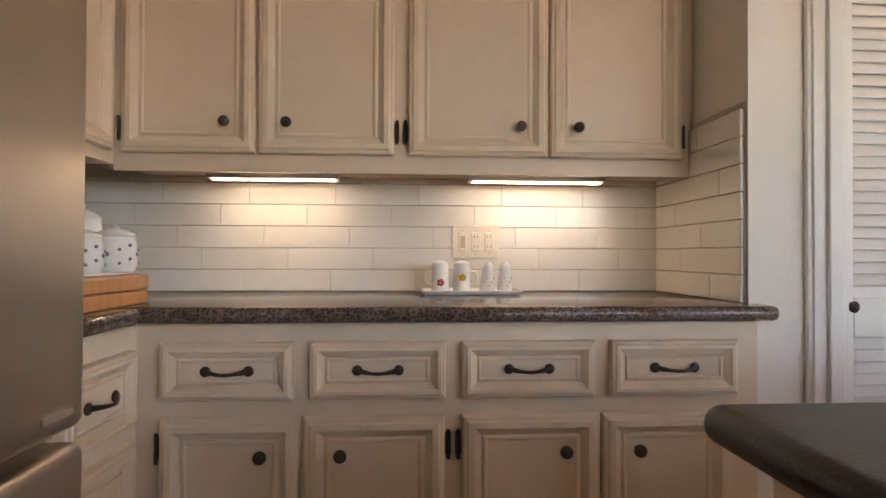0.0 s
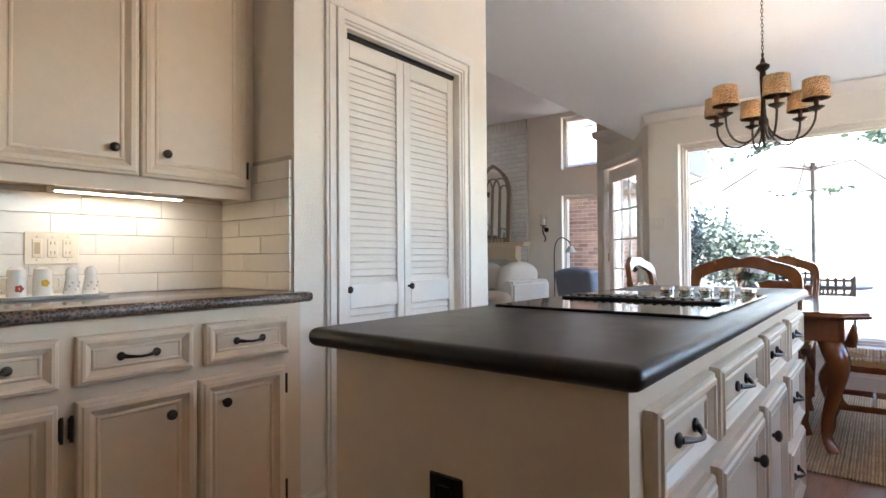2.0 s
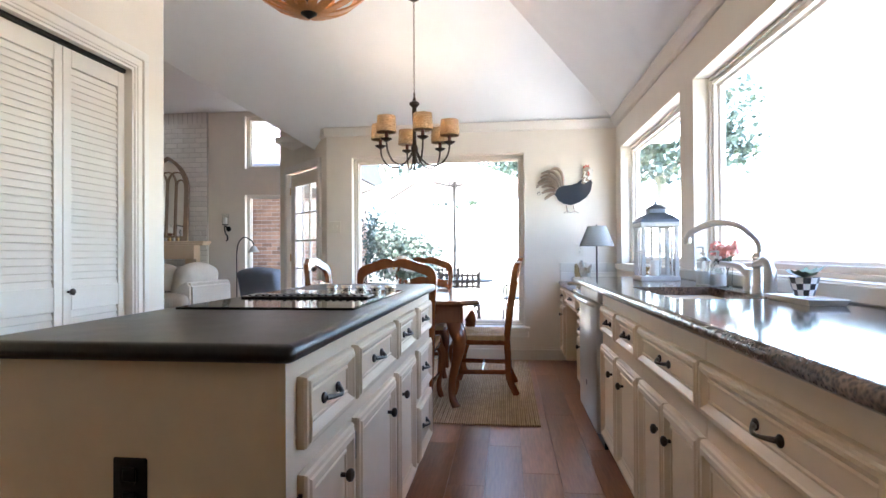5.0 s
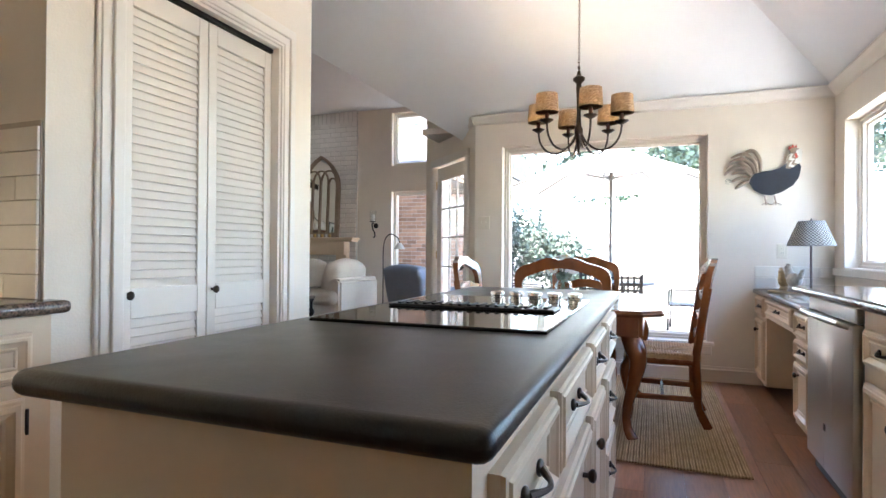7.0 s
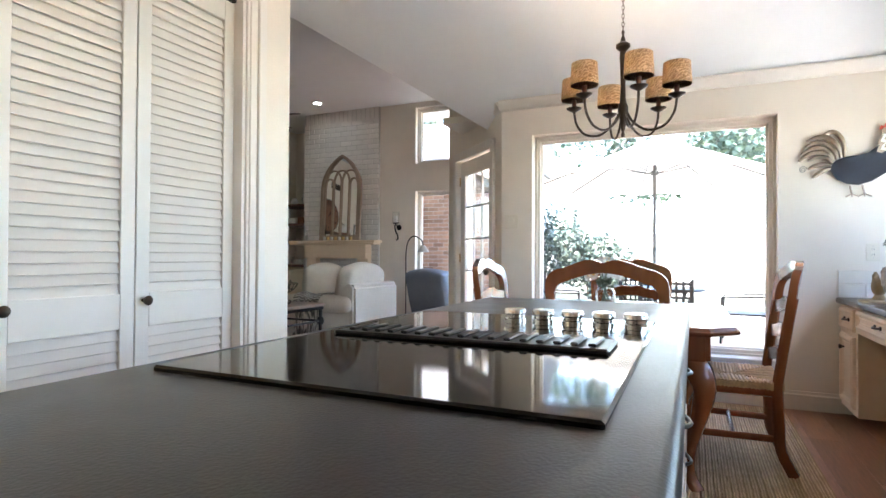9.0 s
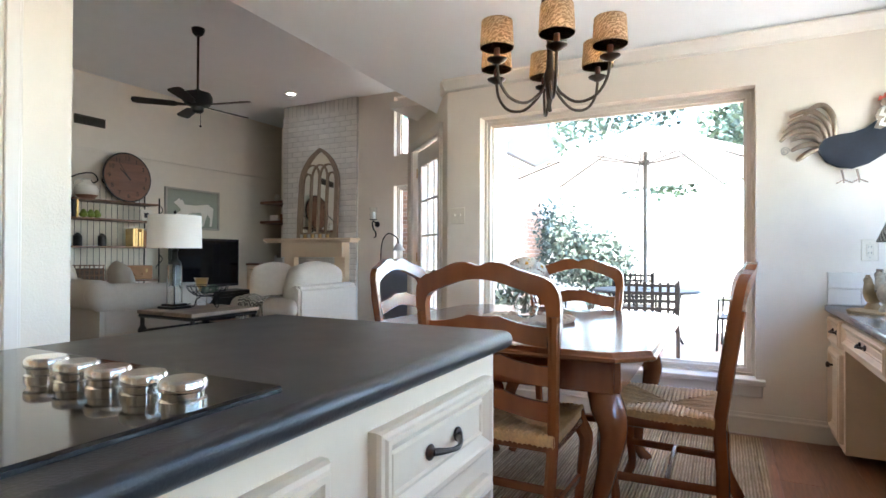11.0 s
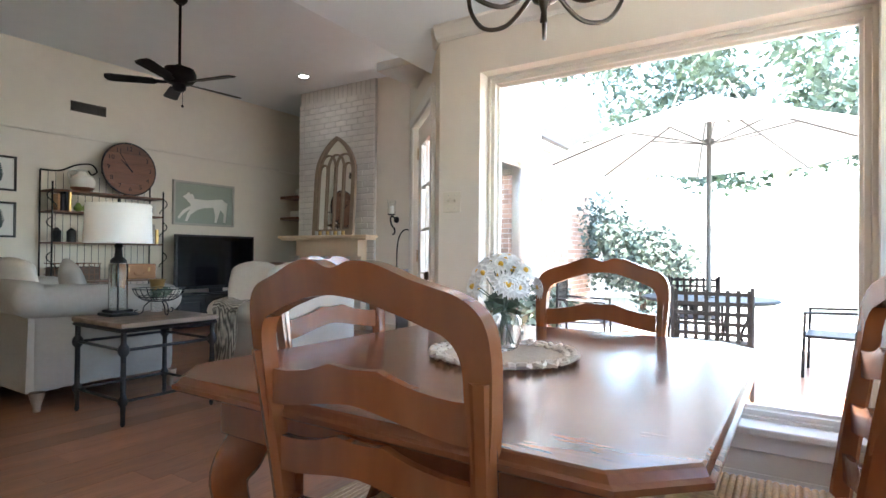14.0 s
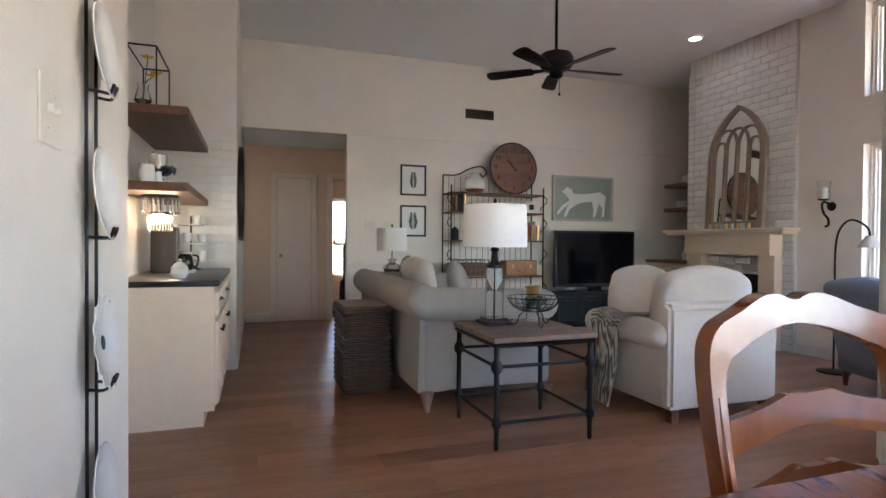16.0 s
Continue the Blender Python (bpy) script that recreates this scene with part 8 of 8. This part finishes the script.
for k in range(4):
    a = k * math.pi / 2 + 0.5
    part("leg", tube(B(), [(0.5 * math.cos(a), 0.5 * math.sin(a), 0.0), (0.3 * math.cos(a), 0.3 * math.sin(a), 0.35), (0.45 * math.cos(a), 0.45 * math.sin(a), 0.70)], 0.015, 8), M_IRON, pt)


def patio_chair():
    c = thing("patio_chair", "wrought iron patio chair with lattice back", "chair", None, "patio chairs")
    for i in range(8):
        part("back_strap", box(B(), -0.008, 0.0, -0.25 + i * 0.071 - 0.014, -0.25 + i * 0.071 + 0.014, 0.45, 0.88), M_IRON, c)
    for i in range(6):
        part("cross_strap", box(B(), -0.012, -0.004, -0.26, 0.26, 0.46 + i * 0.075, 0.488 + i * 0.075), M_IRON, c)
    for s in (-1, 1):
        part("post", tube(B(), [(0.0, s * 0.27, 0), (0, s * 0.27, 0.9)], 0.014, 8), M_IRON, c)
        part("front_leg", tube(B(), [(0.5, s * 0.27, 0), (0.48, s * 0.27, 0.64), (0.0, s * 0.27, 0.66)], 0.014, 8), M_IRON, c)
    part("seat", box(B(), 0, 0.5, -0.26, 0.26, 0.42, 0.445, 0.01), M_IRON, c)
    return c


pc = patio_chair()
pc.matrix_basis = pose(6.75, 0.10, -0.07, 0, 0, 5)
copy_thing(pc, pose(8.2, -1.0, -0.07, 0, 0, 85))
copy_thing(pc, pose(9.3, 0.6, -0.07, 0, 0, 190))
copy_thing(pc, pose(8.0, 1.75, -0.07, 0, 0, -80))


# trees, shrubs, fence
def crown(bm, blobs, n, size, rng):
    for c, s in blobs:
        leaves(bm, n, c, s, size, rng, 0.8, 0.1)
    return bm


rng = random.Random(31)
for i, (x, y, h, w) in enumerate(((12.2, 3.0, 2.3, 1.1), (11.6, 1.7, 2.0, 0.9), (13.4, 4.6, 2.6, 1.3))):
    s = thing("flowering_shrub", "tall dense dark green shrub", "shrub", pose(x, y, -0.2), "shrubs along the patio")
    for k in range(4):
        part("stem", tube(B(), [(0, 0, 0), (rng.uniform(-0.2, 0.2), rng.uniform(-0.2, 0.2), h * 0.4), (rng.uniform(-0.5, 0.5), rng.uniform(-0.5, 0.5), h * 0.8)], [0.03, 0.02, 0.01], 6), M_BARK, s)
    blobs = [((rng.uniform(-0.6, 0.6) * w, rng.uniform(-0.6, 0.6) * w, h * rng.uniform(0.3, 0.85)), (0.5 * w, 0.5 * w, 0.35 * h * 0.6)) for _ in range(9)]
    part("crown", crown(B(), blobs, 420, 0.11, rng), M_LEAF, s)
for i, (x, y, h) in enumerate(((17.5, -0.2, 7.0), (18.5, 3.2, 7.5), (18.0, -3.2, 7.5), (19.0, -6.0, 8.0), (16.0, 6.0, 8.5), (1.8, -9.0, 6.0), (5.0, -10.5, 7.0), (-1.5, -11.0, 7.0))):
    t = thing("garden_tree", "tall leafy garden tree behind the fence", "tree", pose(x, y, -0.2), "garden trees")
    part("trunk", tube(B(), smooth_path([(0, 0, 0), (0.1, 0.05, h * 0.3), (0.0, 0.2, h * 0.6)], 4), [0.22, 0.2, 0.19, 0.18, 0.17, 0.15, 0.14, 0.12, 0.1], 10), M_BARKP, t, smooth=True)
    for k in range(5):
        a = k * 1.257
        part("limb", tube(B(), [(0.05, 0.1, h * 0.45), (math.cos(a) * h * 0.14, math.sin(a) * h * 0.14, h * 0.62), (math.cos(a) * h * 0.27, math.sin(a) * h * 0.27, h * 0.75)], [0.08, 0.05, 0.02], 6), M_BARKP, t)
    blobs = [((rng.uniform(-1, 1) * h * 0.3, rng.uniform(-1, 1) * h * 0.3, h * rng.uniform(0.5, 1.0)), (h * 0.13, h * 0.13, h * 0.09)) for _ in range(16)]
    part("crown", crown(B(), blobs, 230, 0.24, rng), M_LEAFL if i % 2 == 0 else M_LEAF, t)
for nm, m, n in (("fence", pose(15.0, -14, -0.2, 0, 0, 90), 190), ("fence", pose(-14, -7.5, -0.2), 200)):
    f = thing("fence", "tall pale wooden board fence", "fence", m)
    part("rail", box(B(), 0, n * 0.155, 0.02, 0.06, 0.3, 0.4), M_FENCE, f)
    part("rail", box(B(), 0, n * 0.155, 0.02, 0.06, 1.5, 1.6), M_FENCE, f)
    me = bpy.data.meshes.new("board")
    bm = box(B(), 0, 0.148, 0, 0.02, 0, 1.85)
    bm.to_mesh(me)
    bm.free()
    me.materials.append(M_FENCE)
    for k in range(n):
        o = new("board", me)
        o.parent = f
        o.location = (k * 0.155, 0, 0)
for i, (x, y, r) in enumerate(((6.9, 1.9, 0.35), (7.9, 2.0, 0.3), (9.2, 2.4, 0.4), (7.4, -2.2, 0.25))):
    p = thing("patio_planter", "potted leafy plant on the patio", "plant", pose(x, y, -0.07), "patio planters")
    part("pot", lathe(B(), [(0.13, 0), (0.19, 0.3), (0.2, 0.32), (0.17, 0.32), (0, 0.27)], 18), mat("terracotta", (0.40, 0.19, 0.11), 0.85, var=0.15), p, smooth=True)
    part("foliage", leaves(B(), 260, (0, 0, 0.5), (r, r, 0.28), 0.12, rng, 0.6, 0.5), M_LEAFL, p)
# ---- pieces of walls and floor ----
def shared(name, bm, material):
    me = bpy.data.meshes.new(name)
    bm.to_mesh(me)
    bm.free()
    me.materials.append(material)
    return me


floor_ob = bpy.data.objects["floor"]
PL, PW = 1.2, 0.178
plank_me = shared("plank", box(B(), 0, PL - 0.0012, 0, PW - 0.0012, -0.012, 0.0, 0.0008), M_PLANK)
rest = B()
rng = random.Random(7)
count = 0
row = 0
y = -1.68
while y < 8.4:
    off = rng.uniform(0, PL)
    x = -2.35 - off
    while x < 9.1:
        near = -1.0 < x + PL / 2 < 6.2 and -1.2 < y < 6.8 and not (0.9 < y < 2.6 and x + PL / 2 < 1.6)
        if near and count < 300:
            o = new("plank", plank_me)
            o.parent = floor_ob
            o.location = (x, y, 0)
            count += 1
        else:
            box(rest, x, x + PL - 0.0012, y, y + PW - 0.0012, -0.012, 0.0)
        x += PL
    y += PW
ob = part("planks_far", rest, M_PLANKS, floor_ob)
tagged(ob, kind="stuff")

# backsplash tiles on the north wall and its return
bs = tagged(new("backsplash"), "long white glazed tiles in running bond behind the counter", "backsplash", kind="structure")
part("grout_bed", box(B(), -1.28, 0.849, 1.909, 1.914, 0.928, 1.315), M_GROUT, bs)
part("grout_bed", box(B(), 0.844, 0.849, 1.40, 1.909, 0.928, 1.46), M_GROUT, bs)
TW, TH = 0.287, 0.0735
for r in range(6):
    z0 = 0.929 + r * TH - (0.0 if r else 0)
    z1 = min(z0 + TH - 0.002, 1.314)
    x = 0.845 - TW * (1.0, 0.5, 0.78, 0.28, 0.95, 0.45)[r]
    edges = [0.843]
    while x > -1.28:
        edges.append(x)
        x -= TW
    edges.append(-1.28)
    for b, a in zip(edges, edges[1:]):
        if b - a > 0.01:
            part("tile", box(B(), a + 0.0003, b - 0.0003, 1.900, 1.909, z0, z1, 0.001), M_TILE, bs)
for r in range(7):
    z0 = 0.929 + r * TH
    cut = 1.40 + (0.15, 0.32, 0.2, 0.36, 0.1, 0.3, 0.22)[r]
    for a, b in ((1.402, cut - 0.001), (cut + 0.001, 1.898)):
        part("tile", box(B(), 0.835, 0.844, a, b, z0, z0 + TH - 0.002, 0.002), M_TILE, bs)

# white painted bricks of the chimney breast
cb = tagged(new("chimney_breast"), "white painted brick chimney breast", "fireplace", kind="structure")
part("core", box(B(), 8.012, 9.1, 4.48, 5.97, 0, 3.5), M_MORTW, cb)
BL, BH = 0.215, 0.083
brick_me = shared("brick", box(B(), -0.012, 0, 0, BL - 0.01, 0, BH - 0.009, 0.004), M_BRICKW)
half_me = shared("brick", box(B(), -0.012, 0, 0, BL / 2 - 0.01, 0, BH - 0.009, 0.004), M_BRICKW)
z, r = 0.0, 0
while z < 3.27:
    y = 4.485
    first = r % 2
    while y < 5.95:
        m2 = half_me if first or y + BL > 5.975 else brick_me
        o = new("brick", m2)
        o.parent = cb
        o.location = (8.012, y, z)
        y += BL / 2 if m2 is half_me else BL
        first = False
    z += BH
    r += 1
sold = shared("brick", box(B(), -0.012, 0, 0, 0.074, 0, 0.2, 0.004), M_BRICKW)
for i in range(17):
    o = new("brick", sold)
    o.parent = cb
    o.location = (8.012, 4.49 + i * 0.0865, 3.295)
bm = B()
for y0 in (4.62, 5.5):
    box(bm, 7.992, 8.0, y0, y0 + 0.022, 1.4, 3.3)
